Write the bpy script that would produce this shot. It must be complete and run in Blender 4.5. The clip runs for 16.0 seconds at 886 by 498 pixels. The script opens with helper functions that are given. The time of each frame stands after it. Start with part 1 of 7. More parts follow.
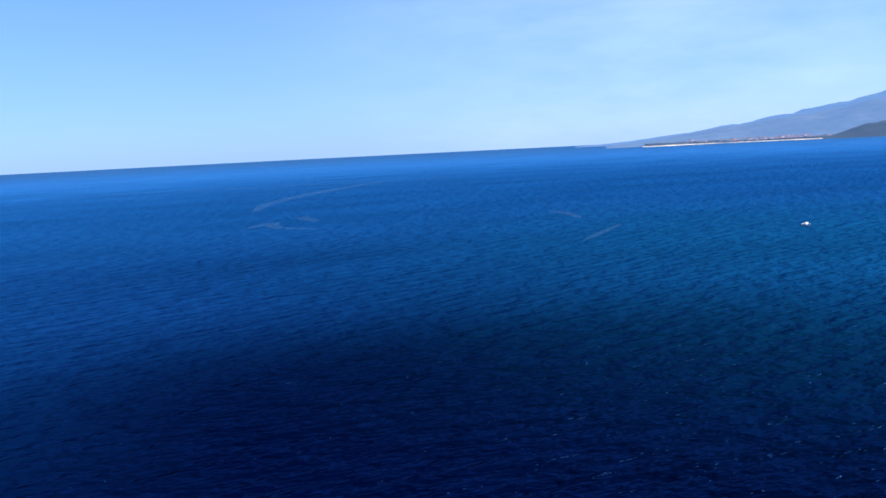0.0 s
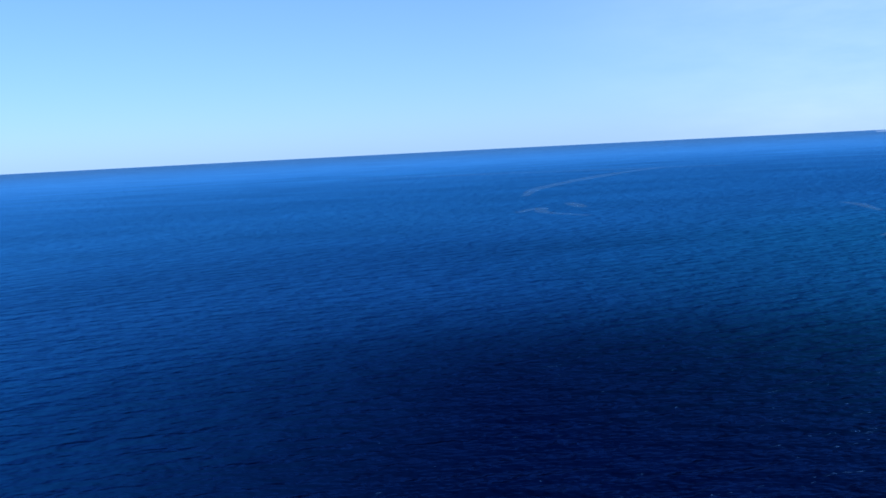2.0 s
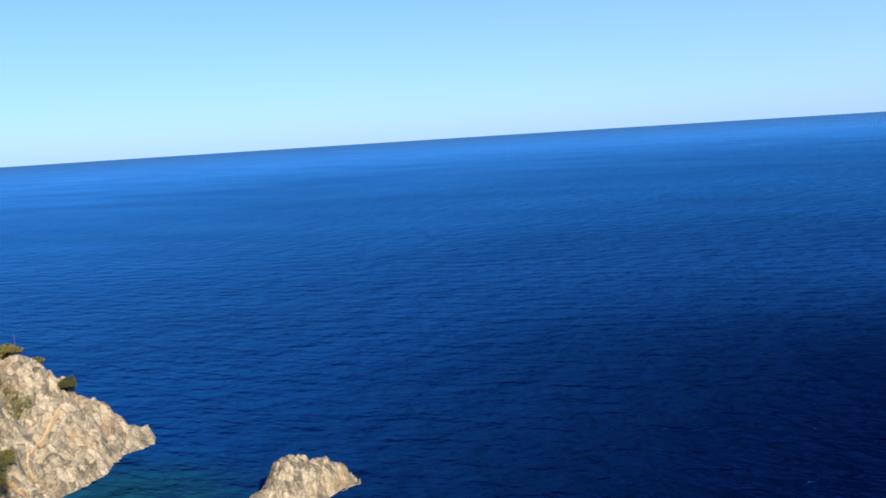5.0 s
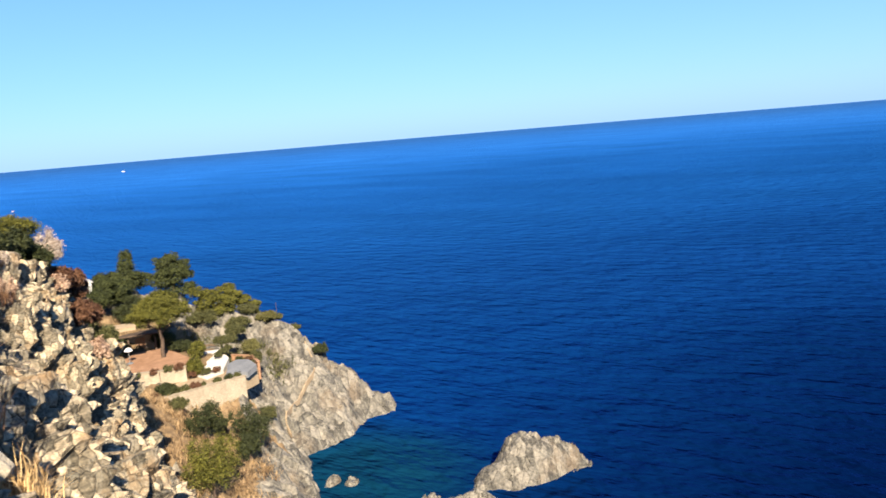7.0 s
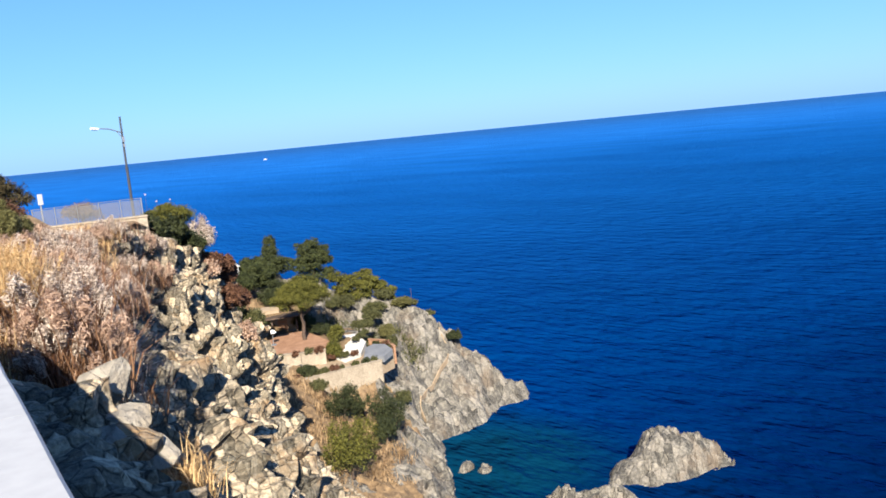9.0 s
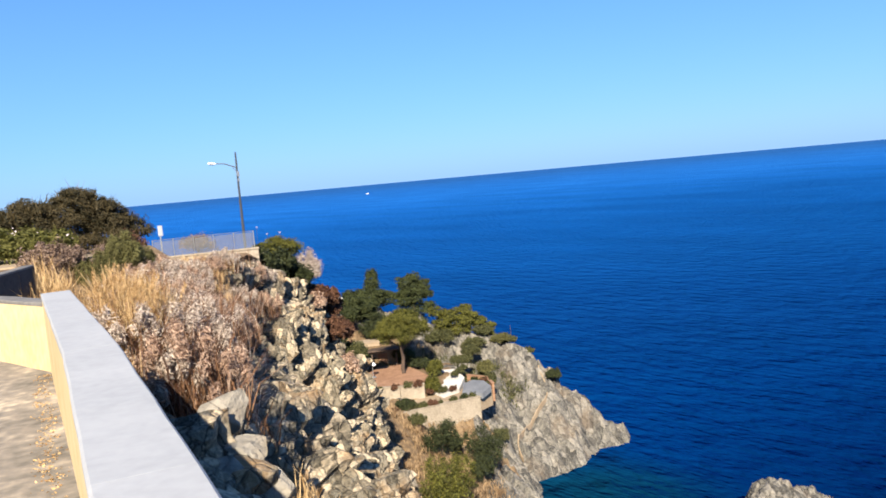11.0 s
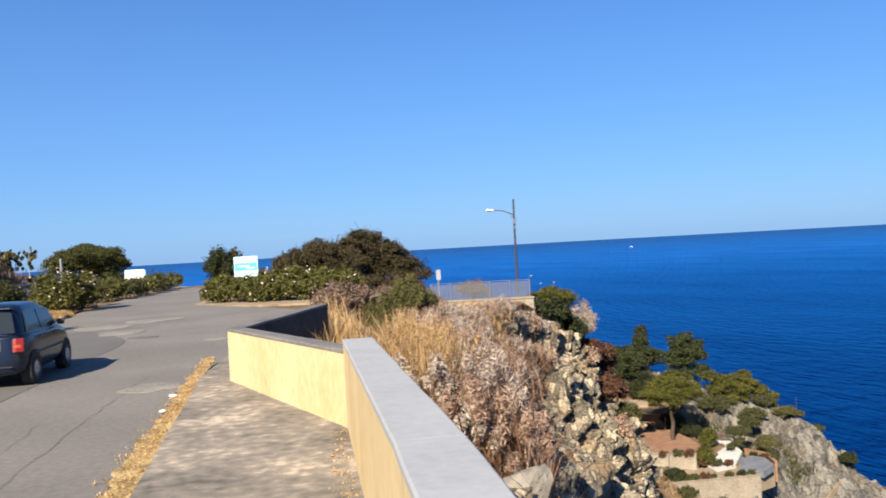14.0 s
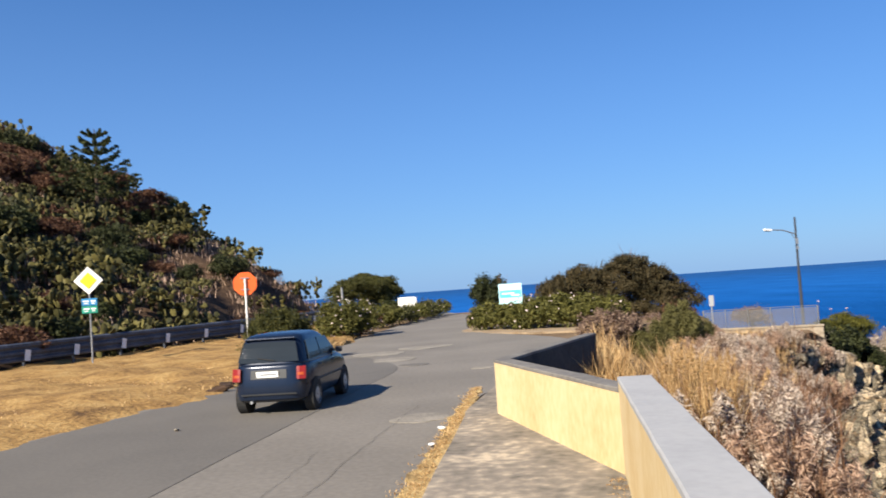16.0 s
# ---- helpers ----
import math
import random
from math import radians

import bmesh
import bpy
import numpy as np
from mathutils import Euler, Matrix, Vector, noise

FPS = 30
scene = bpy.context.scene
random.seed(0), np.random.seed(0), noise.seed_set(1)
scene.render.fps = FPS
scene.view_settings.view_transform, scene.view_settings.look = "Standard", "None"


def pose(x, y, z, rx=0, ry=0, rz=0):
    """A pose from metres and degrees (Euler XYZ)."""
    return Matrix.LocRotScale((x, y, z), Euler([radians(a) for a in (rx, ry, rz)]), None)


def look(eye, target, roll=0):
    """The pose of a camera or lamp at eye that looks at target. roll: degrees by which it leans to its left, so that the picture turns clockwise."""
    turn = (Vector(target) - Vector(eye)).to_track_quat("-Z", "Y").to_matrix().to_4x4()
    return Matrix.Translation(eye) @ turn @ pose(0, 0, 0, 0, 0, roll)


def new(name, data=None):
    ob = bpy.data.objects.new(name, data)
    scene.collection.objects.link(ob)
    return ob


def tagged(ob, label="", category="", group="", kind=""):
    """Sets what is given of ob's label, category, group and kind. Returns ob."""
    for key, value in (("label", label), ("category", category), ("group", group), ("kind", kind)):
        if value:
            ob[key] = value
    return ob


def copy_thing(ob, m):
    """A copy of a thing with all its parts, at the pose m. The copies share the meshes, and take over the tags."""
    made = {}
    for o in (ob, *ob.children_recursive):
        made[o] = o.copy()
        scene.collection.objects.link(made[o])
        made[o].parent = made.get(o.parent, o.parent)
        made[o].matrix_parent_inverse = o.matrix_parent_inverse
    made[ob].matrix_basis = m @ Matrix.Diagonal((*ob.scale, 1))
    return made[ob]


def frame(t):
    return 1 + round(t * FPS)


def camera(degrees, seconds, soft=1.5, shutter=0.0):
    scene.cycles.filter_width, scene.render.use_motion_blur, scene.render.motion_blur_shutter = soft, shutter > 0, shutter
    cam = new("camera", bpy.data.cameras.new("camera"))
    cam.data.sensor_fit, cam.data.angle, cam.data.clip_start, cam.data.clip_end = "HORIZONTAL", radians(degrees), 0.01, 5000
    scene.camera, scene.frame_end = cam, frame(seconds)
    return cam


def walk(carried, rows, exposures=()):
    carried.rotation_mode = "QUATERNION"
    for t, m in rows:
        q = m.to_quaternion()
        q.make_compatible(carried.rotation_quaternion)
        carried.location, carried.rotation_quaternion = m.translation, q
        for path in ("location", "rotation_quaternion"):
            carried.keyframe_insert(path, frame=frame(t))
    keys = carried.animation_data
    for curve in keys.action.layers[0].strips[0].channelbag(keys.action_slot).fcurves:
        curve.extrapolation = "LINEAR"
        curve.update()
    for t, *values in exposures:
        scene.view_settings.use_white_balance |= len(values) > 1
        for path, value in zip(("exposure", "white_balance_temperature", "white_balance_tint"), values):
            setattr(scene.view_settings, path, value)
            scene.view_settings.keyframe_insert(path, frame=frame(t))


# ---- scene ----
# ---- camera ----
cam = camera(55.77, 16.0, soft=1.7, shutter=0.3)


def view(x, y, z, yaw, pitch, roll):
    return pose(x, y, z, 0, 0, yaw) @ pose(0, 0, 0, 90 + pitch) @ pose(0, 0, 0, 0, 0, roll)


# seconds, x, y, z, yaw, pitch, roll
PATH = [
    (0.0, -0.21, -3.92, 1.91, -114.18, -6.90, -2.85),
    (0.5, -0.21, -3.92, 1.91, -110.43, -6.83, -3.07),
    (1.0, -0.21, -3.92, 1.91, -106.19, -6.82, -3.30),
    (1.5, -0.21, -3.92, 1.91, -101.25, -6.81, -3.10),
    (2.0, -0.21, -3.92, 1.91, -95.93, -6.96, -2.92),
    (2.5, -0.21, -3.92, 1.91, -90.99, -7.33, -3.26),
    (3.0, -0.21, -3.92, 1.91, -85.08, -7.65, -3.43),
    (3.2, -0.21, -3.92, 1.91, -83.29, -7.67, -3.28),
    (5.3, -0.21, -3.92, 1.91, -64.01, -7.91, -4.01),
    (5.5, -0.18, -3.87, 1.91, -62.40, -7.99, -4.29),
    (6.0, -0.09, -3.69, 1.91, -58.27, -8.04, -4.60),
    (6.5, -0.12, -3.59, 1.91, -54.22, -8.07, -4.81),
    (7.0, -0.11, -3.58, 1.86, -50.56, -8.01, -4.75),
    (7.5, -0.09, -3.61, 1.84, -47.41, -8.06, -4.80),
    (8.0, -0.07, -3.49, 1.84, -44.95, -8.14, -4.84),
    (8.5, -0.01, -3.16, 1.91, -43.06, -8.31, -5.15),
    (11.0, -0.14, -2.72, 2.03, -35.03, -5.13, -5.12),
    (11.5, -0.13, -2.46, 2.07, -32.86, -3.56, -4.60),
    (12.0, -0.08, -2.07, 2.05, -30.56, -2.24, -4.43),
    (12.5, -0.03, -1.69, 2.01, -27.87, -1.42, -4.05),
    (13.0, -0.02, -1.32, 2.00, -24.84, -1.13, -3.68),
    (13.5, -0.01, -0.92, 1.99, -21.47, -0.78, -3.44),
    (14.0, -0.03, -0.69, 2.00, -17.62, -0.36, -3.20),
    (14.5, -0.08, -0.48, 2.00, -13.55, 0.01, -3.11),
    (15.0, -0.17, -0.36, 2.02, -9.23, 0.62, -3.20),
    (15.5, -0.12, -0.19, 2.02, -4.74, 1.50, -3.37),
    (16.0, 0.00, 0.00, 2.04, 0.00, 2.51, -4.05),]
EXPOSURES = [(0.0, 1.43, 6450, 12), (3.2, 1.50, 6450, 12), (5.5, 1.54, 7400, 10), (6.1, 1.54, 8000, 10), (6.5, 1.57, 7600, 10), (7.4, 1.55, 6000, 10), (8.2, 1.50, 5850, 10), (11.0, 1.32, 6060, 10), (12.5, 1.16, 6040, 10), (16.0, 0.97, 6220, 10)]
walk(cam, [(r[0], view(*r[1:])) for r in PATH], EXPOSURES)

# ---- daylight ----
SEA = -25.96
SUN_ELEV, SUN_AZ = 34.0, 217.0          # degrees; azimuth clockwise from +y
world = bpy.data.worlds.new("sky")
scene.world = world
world.use_nodes = True
wn, wl = world.node_tree.nodes, world.node_tree.links
sky = wn.new("ShaderNodeTexSky")
sky.sky_type = "NISHITA"
sky.sun_disc = False
sky.sun_elevation = radians(SUN_ELEV)
sky.sun_rotation = radians(SUN_AZ)
sky.altitude = 30
sky.air_density, sky.dust_density, sky.ozone_density = 1.0, 0.4, 7.0
tint = wn.new("ShaderNodeHueSaturation")
tint.inputs["Saturation"].default_value = 1.25
cool = wn.new("ShaderNodeMixRGB")
cool.blend_type = "MULTIPLY"
cool.inputs[0].default_value = 1.0
cool.inputs[2].default_value = (0.74, 0.98, 1.17, 1)
wl.new(sky.outputs[0], tint.inputs["Color"])
wl.new(tint.outputs[0], cool.inputs[1])
even = wn.new("ShaderNodeMixRGB")        # sea haze evens the sky out towards one blue
wc = wn.new("ShaderNodeTexCoord")
height = wn.new("ShaderNodeSeparateXYZ")
wl.new(wc.outputs["Generated"], height.inputs[0])
thin = wn.new("ShaderNodeMapRange")     # the haze thins out upwards
thin.inputs["From Min"].default_value, thin.inputs["From Max"].default_value = 0.0, 0.42
thin.inputs["To Min"].default_value, thin.inputs["To Max"].default_value = 0.66, 0.16
wl.new(height.outputs["Z"], thin.inputs["Value"])
wl.new(thin.outputs[0], even.inputs[0])
even.inputs[2].default_value = (3.3, 5.4, 9.3, 1)
wl.new(cool.outputs[0], even.inputs[1])
# thin high cloud low over the southern horizon
veil_at = wn.new("ShaderNodeVectorMath")
veil_at.operation = "DISTANCE"
veil_at.inputs[1].default_value = (0.72, -0.66, 0.13)
wl.new(wc.outputs["Generated"], veil_at.inputs[0])
veil_in = wn.new("ShaderNodeMapRange")
veil_in.interpolation_type = "SMOOTHSTEP"
veil_in.inputs["From Min"].default_value, veil_in.inputs["From Max"].default_value = 0.05, 0.6
veil_in.inputs["To Min"].default_value, veil_in.inputs["To Max"].default_value = 0.34, 0.0
wl.new(veil_at.outputs["Value"], veil_in.inputs["Value"])
wisp_map = wn.new("ShaderNodeMapping")
wisp_map.inputs["Scale"].default_value = (2.4, 2.4, 9.0)
wl.new(wc.outputs["Generated"], wisp_map.inputs[0])
wisp = wn.new("ShaderNodeTexNoise")
wisp.inputs["Scale"].default_value, wisp.inputs["Detail"].default_value, wisp.inputs["Roughness"].default_value = 1.6, 6, 0.6
wl.new(wisp_map.outputs[0], wisp.inputs[0])
wisp_cut = wn.new("ShaderNodeMapRange")
wisp_cut.inputs["From Min"].default_value, wisp_cut.inputs["From Max"].default_value = 0.22, 0.85
wl.new(wisp.outputs["Fac"], wisp_cut.inputs["Value"])
veil = wn.new("ShaderNodeMath")
veil.operation = "MULTIPLY"
wl.new(veil_in.outputs[0], veil.inputs[0])
wl.new(wisp_cut.outputs[0], veil.inputs[1])
cloud = wn.new("ShaderNodeMixRGB")
cloud.inputs[2].default_value = (8.4, 10.2, 11.6, 1)
wl.new(veil.outputs[0], cloud.inputs[0])
wl.new(even.outputs[0], cloud.inputs[1])
wl.new(cloud.outputs[0], wn["Background"].inputs["Color"])
wn["Background"].inputs["Strength"].default_value = 0.05
sun = new("sun", bpy.data.lights.new("sun", "SUN"))
sun.data.energy, sun.data.angle, sun.data.color = 5.3, radians(0.53), (1.0, 0.87, 0.68)
sun_from = Vector((math.sin(radians(SUN_AZ)) * math.cos(radians(SUN_ELEV)),
                   math.cos(radians(SUN_AZ)) * math.cos(radians(SUN_ELEV)), math.sin(radians(SUN_ELEV))))
sun.matrix_world = look(sun_from * 50, (0, 0, 0))


# ---- materials ----
def stuff(name, stops, scale=3.0, rough=0.8, bump=0.3, fine=6.0, metal=0.0, per_piece=0.0, coords="Object", stretch=(1, 1, 1), spec=0.3, dist=0.02):
    """Procedural surface: colour stops over noise of two scales, with a bump of its own."""
    m = bpy.data.materials.new(name)
    m.use_nodes = True
    n, l = m.node_tree.nodes, m.node_tree.links
    b = n["Principled BSDF"]
    b.inputs["Roughness"].default_value = rough
    b.inputs["Metallic"].default_value = metal
    b.inputs["Specular IOR Level"].default_value = spec
    tc = n.new("ShaderNodeTexCoord")
    mp = n.new("ShaderNodeMapping")
    mp.inputs["Scale"].default_value = stretch
    l.new(tc.outputs[coords], mp.inputs[0])
    a = n.new("ShaderNodeTexNoise")
    a.inputs["Scale"].default_value, a.inputs["Detail"].default_value = scale, 5
    c = n.new("ShaderNodeTexNoise")
    c.inputs["Scale"].default_value, c.inputs["Detail"].default_value = scale * fine, 6
    l.new(mp.outputs[0], a.inputs[0])
    l.new(mp.outputs[0], c.inputs[0])
    mix = n.new("ShaderNodeMath")
    mix.operation = "MULTIPLY_ADD"
    mix.inputs[1].default_value = 0.45
    l.new(c.outputs["Fac"], mix.inputs[0])
    half = n.new("ShaderNodeMath")
    half.operation = "MULTIPLY"
    half.inputs[1].default_value = 0.55
    l.new(a.outputs["Fac"], half.inputs[0])
    l.new(half.outputs[0], mix.inputs[2])
    val = mix.outputs[0]
    if per_piece:
        g = n.new("ShaderNodeNewGeometry")
        ad = n.new("ShaderNodeMath")
        ad.operation = "MULTIPLY_ADD"
        ad.inputs[1].default_value = per_piece
        l.new(g.outputs["Random Per Island"], ad.inputs[0])
        l.new(val, ad.inputs[2])
        sb = n.new("ShaderNodeMath")
        sb.operation = "SUBTRACT"
        sb.inputs[1].default_value = per_piece / 2
        l.new(ad.outputs[0], sb.inputs[0])
        val = sb.outputs[0]
    r = n.new("ShaderNodeValToRGB")
    els = r.color_ramp.elements
    while len(els) < len(stops):
        els.new(0.5)
    for e, (p, col) in zip(els, stops):
        e.position, e.color = p, (*col, 1)
    l.new(val, r.inputs[0])
    l.new(r.outputs[0], b.inputs["Base Color"])
    if bump:
        bp = n.new("ShaderNodeBump")
        bp.inputs["Strength"].default_value, bp.inputs["Distance"].default_value = bump, dist
        l.new(c.outputs["Fac"], bp.inputs["Height"])
        l.new(bp.outputs[0], b.inputs["Normal"])
    return m


def plain(name, col, rough=0.6, metal=0.0, spec=0.4, vary=0.12):
    lo = tuple(v * (1 - vary) for v in col)
    hi = tuple(min(1, v * (1 + vary)) for v in col)
    return stuff(name, [(0.35, lo), (0.65, hi)], 4.0, rough, 0.05, 8.0, metal, spec=spec)


def leafy(name, dark, light, rough=0.65, spread=0.5):
    """Leaves: colour varies leaf by leaf; a little light passes through."""
    m = stuff(name, [(0.25, dark), (0.5, tuple((a + b) / 2 for a, b in zip(dark, light))), (0.75, light)], 0.8, rough, 0, 5.0, per_piece=spread, spec=0.25)
    n, l = m.node_tree.nodes, m.node_tree.links
    b, out = n["Principled BSDF"], n["Material Output"]
    tr = n.new("ShaderNodeBsdfTranslucent")
    mx = n.new("ShaderNodeMixShader")
    mx.inputs[0].default_value = 0.22
    l.new(b.inputs["Base Color"].links[0].from_socket, tr.inputs["Color"])
    l.new(b.outputs[0], mx.inputs[1])
    l.new(tr.outputs[0], mx.inputs[2])
    l.new(mx.outputs[0], out.inputs["Surface"])
    return m


M = {}
def rock_surface(name, tones, stain, cell, dark=0.03, joints=0.45, relief=0.7, veins=0.0, patch=0.55):
    """Broken rock: tone changes block by block, dark joints, ochre stains, fine grain."""
    m = bpy.data.materials.new(name)
    m.use_nodes = True
    n, l = m.node_tree.nodes, m.node_tree.links
    b = n["Principled BSDF"]
    b.inputs["Roughness"].default_value = 0.9
    b.inputs["Specular IOR Level"].default_value = 0.25
    tc = n.new("ShaderNodeTexCoord")
    warp = n.new("ShaderNodeTexNoise")
    warp.inputs["Scale"].default_value, warp.inputs["Detail"].default_value = cell * 0.9, 4
    l.new(tc.outputs["Object"], warp.inputs[0])
    add = n.new("ShaderNodeMixRGB")
    add.blend_type = "ADD"
    add.inputs[0].default_value = 0.3 / cell
    l.new(tc.outputs["Object"], add.inputs[1])
    l.new(warp.outputs["Color"], add.inputs[2])
    sq = n.new("ShaderNodeMapping")
    sq.inputs["Scale"].default_value = (1.5, 1.2, 0.7)
    sq.inputs["Rotation"].default_value = (0.42, -0.56, 0.26)
    l.new(add.outputs[0], sq.inputs[0])
    blocks = n.new("ShaderNodeTexVoronoi")
    blocks.inputs["Scale"].default_value = cell * 1.6
    l.new(sq.outputs[0], blocks.inputs["Vector"])
    joint = n.new("ShaderNodeTexVoronoi")
    joint.feature = "DISTANCE_TO_EDGE"
    joint.inputs["Scale"].default_value = cell * 1.6
    l.new(sq.outputs[0], joint.inputs["Vector"])
    grain = n.new("ShaderNodeTexNoise")
    grain.inputs["Scale"].default_value, grain.inputs["Detail"].default_value, grain.inputs["Roughness"].default_value = cell * 7, 7, 0.65
    l.new(tc.outputs["Object"], grain.inputs[0])
    sep = n.new("ShaderNodeSeparateColor")
    l.new(blocks.outputs["Color"], sep.inputs[0])
    mix = n.new("ShaderNodeMath")
    mix.operation = "MULTIPLY_ADD"
    mix.inputs[1].default_value = patch
    l.new(sep.outputs[0], mix.inputs[0])
    gr = n.new("ShaderNodeMath")
    gr.operation = "MULTIPLY_ADD"
    gr.inputs[1].default_value, gr.inputs[2].default_value = 1.1, -0.34
    l.new(grain.outputs["Fac"], gr.inputs[0])
    l.new(gr.outputs[0], mix.inputs[2])
    r = n.new("ShaderNodeValToRGB")
    els = r.color_ramp.elements
    while len(els) < len(tones):
        els.new(0.5)
    for e, (p, col) in zip(els, tones):
        e.position, e.color = p, (*col, 1)
    l.new(mix.outputs[0], r.inputs[0])
    st = n.new("ShaderNodeTexNoise")
    st.inputs["Scale"].default_value, st.inputs["Detail"].default_value = cell * 0.55, 6
    l.new(tc.outputs["Object"], st.inputs[0])
    sm = n.new("ShaderNodeMapRange")
    sm.inputs["From Min"].default_value, sm.inputs["From Max"].default_value = 0.52, 0.68
    sm.inputs["To Max"].default_value = 0.75
    l.new(st.outputs["Fac"], sm.inputs["Value"])
    c1 = n.new("ShaderNodeMixRGB")
    c1.inputs[2].default_value = (*stain, 1)
    l.new(sm.outputs[0], c1.inputs[0])
    l.new(r.outputs[0], c1.inputs[1])
    jm = n.new("ShaderNodeMapRange")
    jm.inputs["From Max"].default_value = 0.05
    jm.inputs["To Min"].default_value, jm.inputs["To Max"].default_value = joints, 0.0
    l.new(joint.outputs["Distance"], jm.inputs["Value"])
    c2 = n.new("ShaderNodeMixRGB")
    c2.inputs[2].default_value = (dark, dark * 0.9, dark * 0.75, 1)
    l.new(jm.outputs[0], c2.inputs[0])
    l.new(c1.outputs[0], c2.inputs[1])
    base = c2.outputs[0]
    if veins:
        # pale quartz streaks: thin bands where a warped noise crosses its middle
        vn = n.new("ShaderNodeTexNoise")
        vn.inputs["Scale"].default_value, vn.inputs["Detail"].default_value, vn.inputs["Distortion"].default_value = cell * 0.8, 5, 1.6
        vm = n.new("ShaderNodeMapping")
        vm.inputs["Scale"].default_value = (1.5, 1.5, 0.6)
        vm.inputs["Rotation"].default_value = (0.4, 0.5, 0.0)
        l.new(tc.outputs["Object"], vm.inputs[0])
        l.new(vm.outputs[0], vn.inputs[0])
        cmp_ = n.new("ShaderNodeMath")
        cmp_.operation = "PINGPONG"
        cmp_.inputs[1].default_value = 0.5
        l.new(vn.outputs["Fac"], cmp_.inputs[0])
        vr = n.new("ShaderNodeMapRange")
        vr.inputs["From Min"].default_value, vr.inputs["From Max"].default_value = 0.455, 0.5
        vr.inputs["To Max"].default_value = veins
        l.new(cmp_.outputs[0], vr.inputs["Value"])
        c3 = n.new("ShaderNodeMixRGB")
        c3.inputs[2].default_value = (0.46, 0.42, 0.33, 1)
        l.new(vr.outputs[0], c3.inputs[0])
        l.new(base, c3.inputs[1])
        base = c3.outputs[0]
    l.new(base, b.inputs["Base Color"])
    b1 = n.new("ShaderNodeBump")
    b1.inputs["Strength"].default_value, b1.inputs["Distance"].default_value = relief, 0.35 / cell
    hm = n.new("ShaderNodeMath")
    hm.operation = "MULTIPLY_ADD"
    hm.inputs[1].default_value = 0.5
    l.new(sep.outputs[1], hm.inputs[0])
    cl = n.new("ShaderNodeMapRange")
    cl.inputs["From Max"].default_value = 0.10
    l.new(joint.outputs["Distance"], cl.inputs["Value"])
    l.new(cl.outputs[0], hm.inputs[2])
    l.new(hm.outputs[0], b1.inputs["Height"])
    b2 = n.new("ShaderNodeBump")
    b2.inputs["Strength"].default_value, b2.inputs["Distance"].default_value = 0.8, 0.12 / cell
    l.new(grain.outputs["Fac"], b2.inputs["Height"])
    l.new(b1.outputs[0], b2.inputs["Normal"])
    l.new(b2.outputs[0], b.inputs["Normal"])
    return m


M["rock"] = rock_surface("cliff_rock", [(0.12, (0.029, 0.0257, 0.01802)), (0.30, (0.08821, 0.07485, 0.05301)), (0.48, (0.1547, 0.1285, 0.08906)), (0.66, (0.2417, 0.1955, 0.1326)), (0.82, (0.4834, 0.391, 0.2651))], (0.2779, 0.1732, 0.0827), 1.7, 0.010, 0.8, 0.45, veins=0.22, patch=0.6)
M["pale_rock"] = rock_surface("headland_rock", [(0.16, (0.040, 0.037, 0.032)), (0.36, (0.084, 0.077, 0.065)), (0.56, (0.130, 0.118, 0.098)), (0.80, (0.228, 0.203, 0.165))], (0.135, 0.102, 0.070), 0.7, 0.04, 0.12, 0.4, veins=0.2)
M["boulder"] = rock_surface("boulder_rock", [(0.18, (0.181, 0.161, 0.132)), (0.45, (0.256, 0.229, 0.187)), (0.80, (0.355, 0.314, 0.249))], (0.330, 0.258, 0.164), 0.7, 0.10, 0.1, 0.2)
M["hill_earth"] = stuff("hill_earth", [(0.34, (0.026, 0.015, 0.010)), (0.5, (0.055, 0.032, 0.019)), (0.66, (0.106, 0.066, 0.037))], 0.3, 0.95, 0.6, 12.0, dist=0.08)
M["soil"] = stuff("dry_soil", [(0.34, (0.0835, 0.0539, 0.0287)), (0.5, (0.1518, 0.1010, 0.0541)), (0.64, (0.2277, 0.1582, 0.0866))], 0.5, 0.95, 0.8, 10.0, dist=0.05)
M["verge"] = stuff("dry_verge", [(0.34, (0.085, 0.046, 0.016)), (0.42, (0.20, 0.112, 0.036)), (0.52, (0.31, 0.186, 0.060)), (0.66, (0.43, 0.285, 0.110))], 1.1, 0.95, 1.0, 9.0, dist=0.05)
M["asphalt"] = stuff("worn_asphalt", [(0.36, (0.138, 0.126, 0.109)), (0.5, (0.172, 0.157, 0.136)), (0.64, (0.208, 0.190, 0.164))], 0.3, 0.88, 0.2, 40.0, dist=0.006)
M["dark_asphalt"] = stuff("dark_asphalt", [(0.36, (0.108, 0.101, 0.090)), (0.62, (0.142, 0.131, 0.115))], 0.4, 0.85, 0.2, 40.0, dist=0.006)
M["pavement"] = stuff("worn_concrete", [(0.34, (0.0954, 0.0837, 0.06992)), (0.44, (0.1692, 0.1494, 0.1214)), (0.52, (0.2322, 0.1989, 0.1601)), (0.57, (0.3042, 0.2592, 0.2006)), (0.64, (0.4968, 0.4104, 0.299))], 0.8, 0.9, 0.6, 9.0, dist=0.012)
M["plaster"] = stuff("yellow_plaster", [(0.30, (0.45, 0.312, 0.142)), (0.40, (0.515, 0.380, 0.188)), (0.50, (0.556, 0.432, 0.232)), (0.64, (0.590, 0.478, 0.282))], 1.1, 0.9, 0.35, 12.0, dist=0.008, stretch=(1, 1, 0.55))
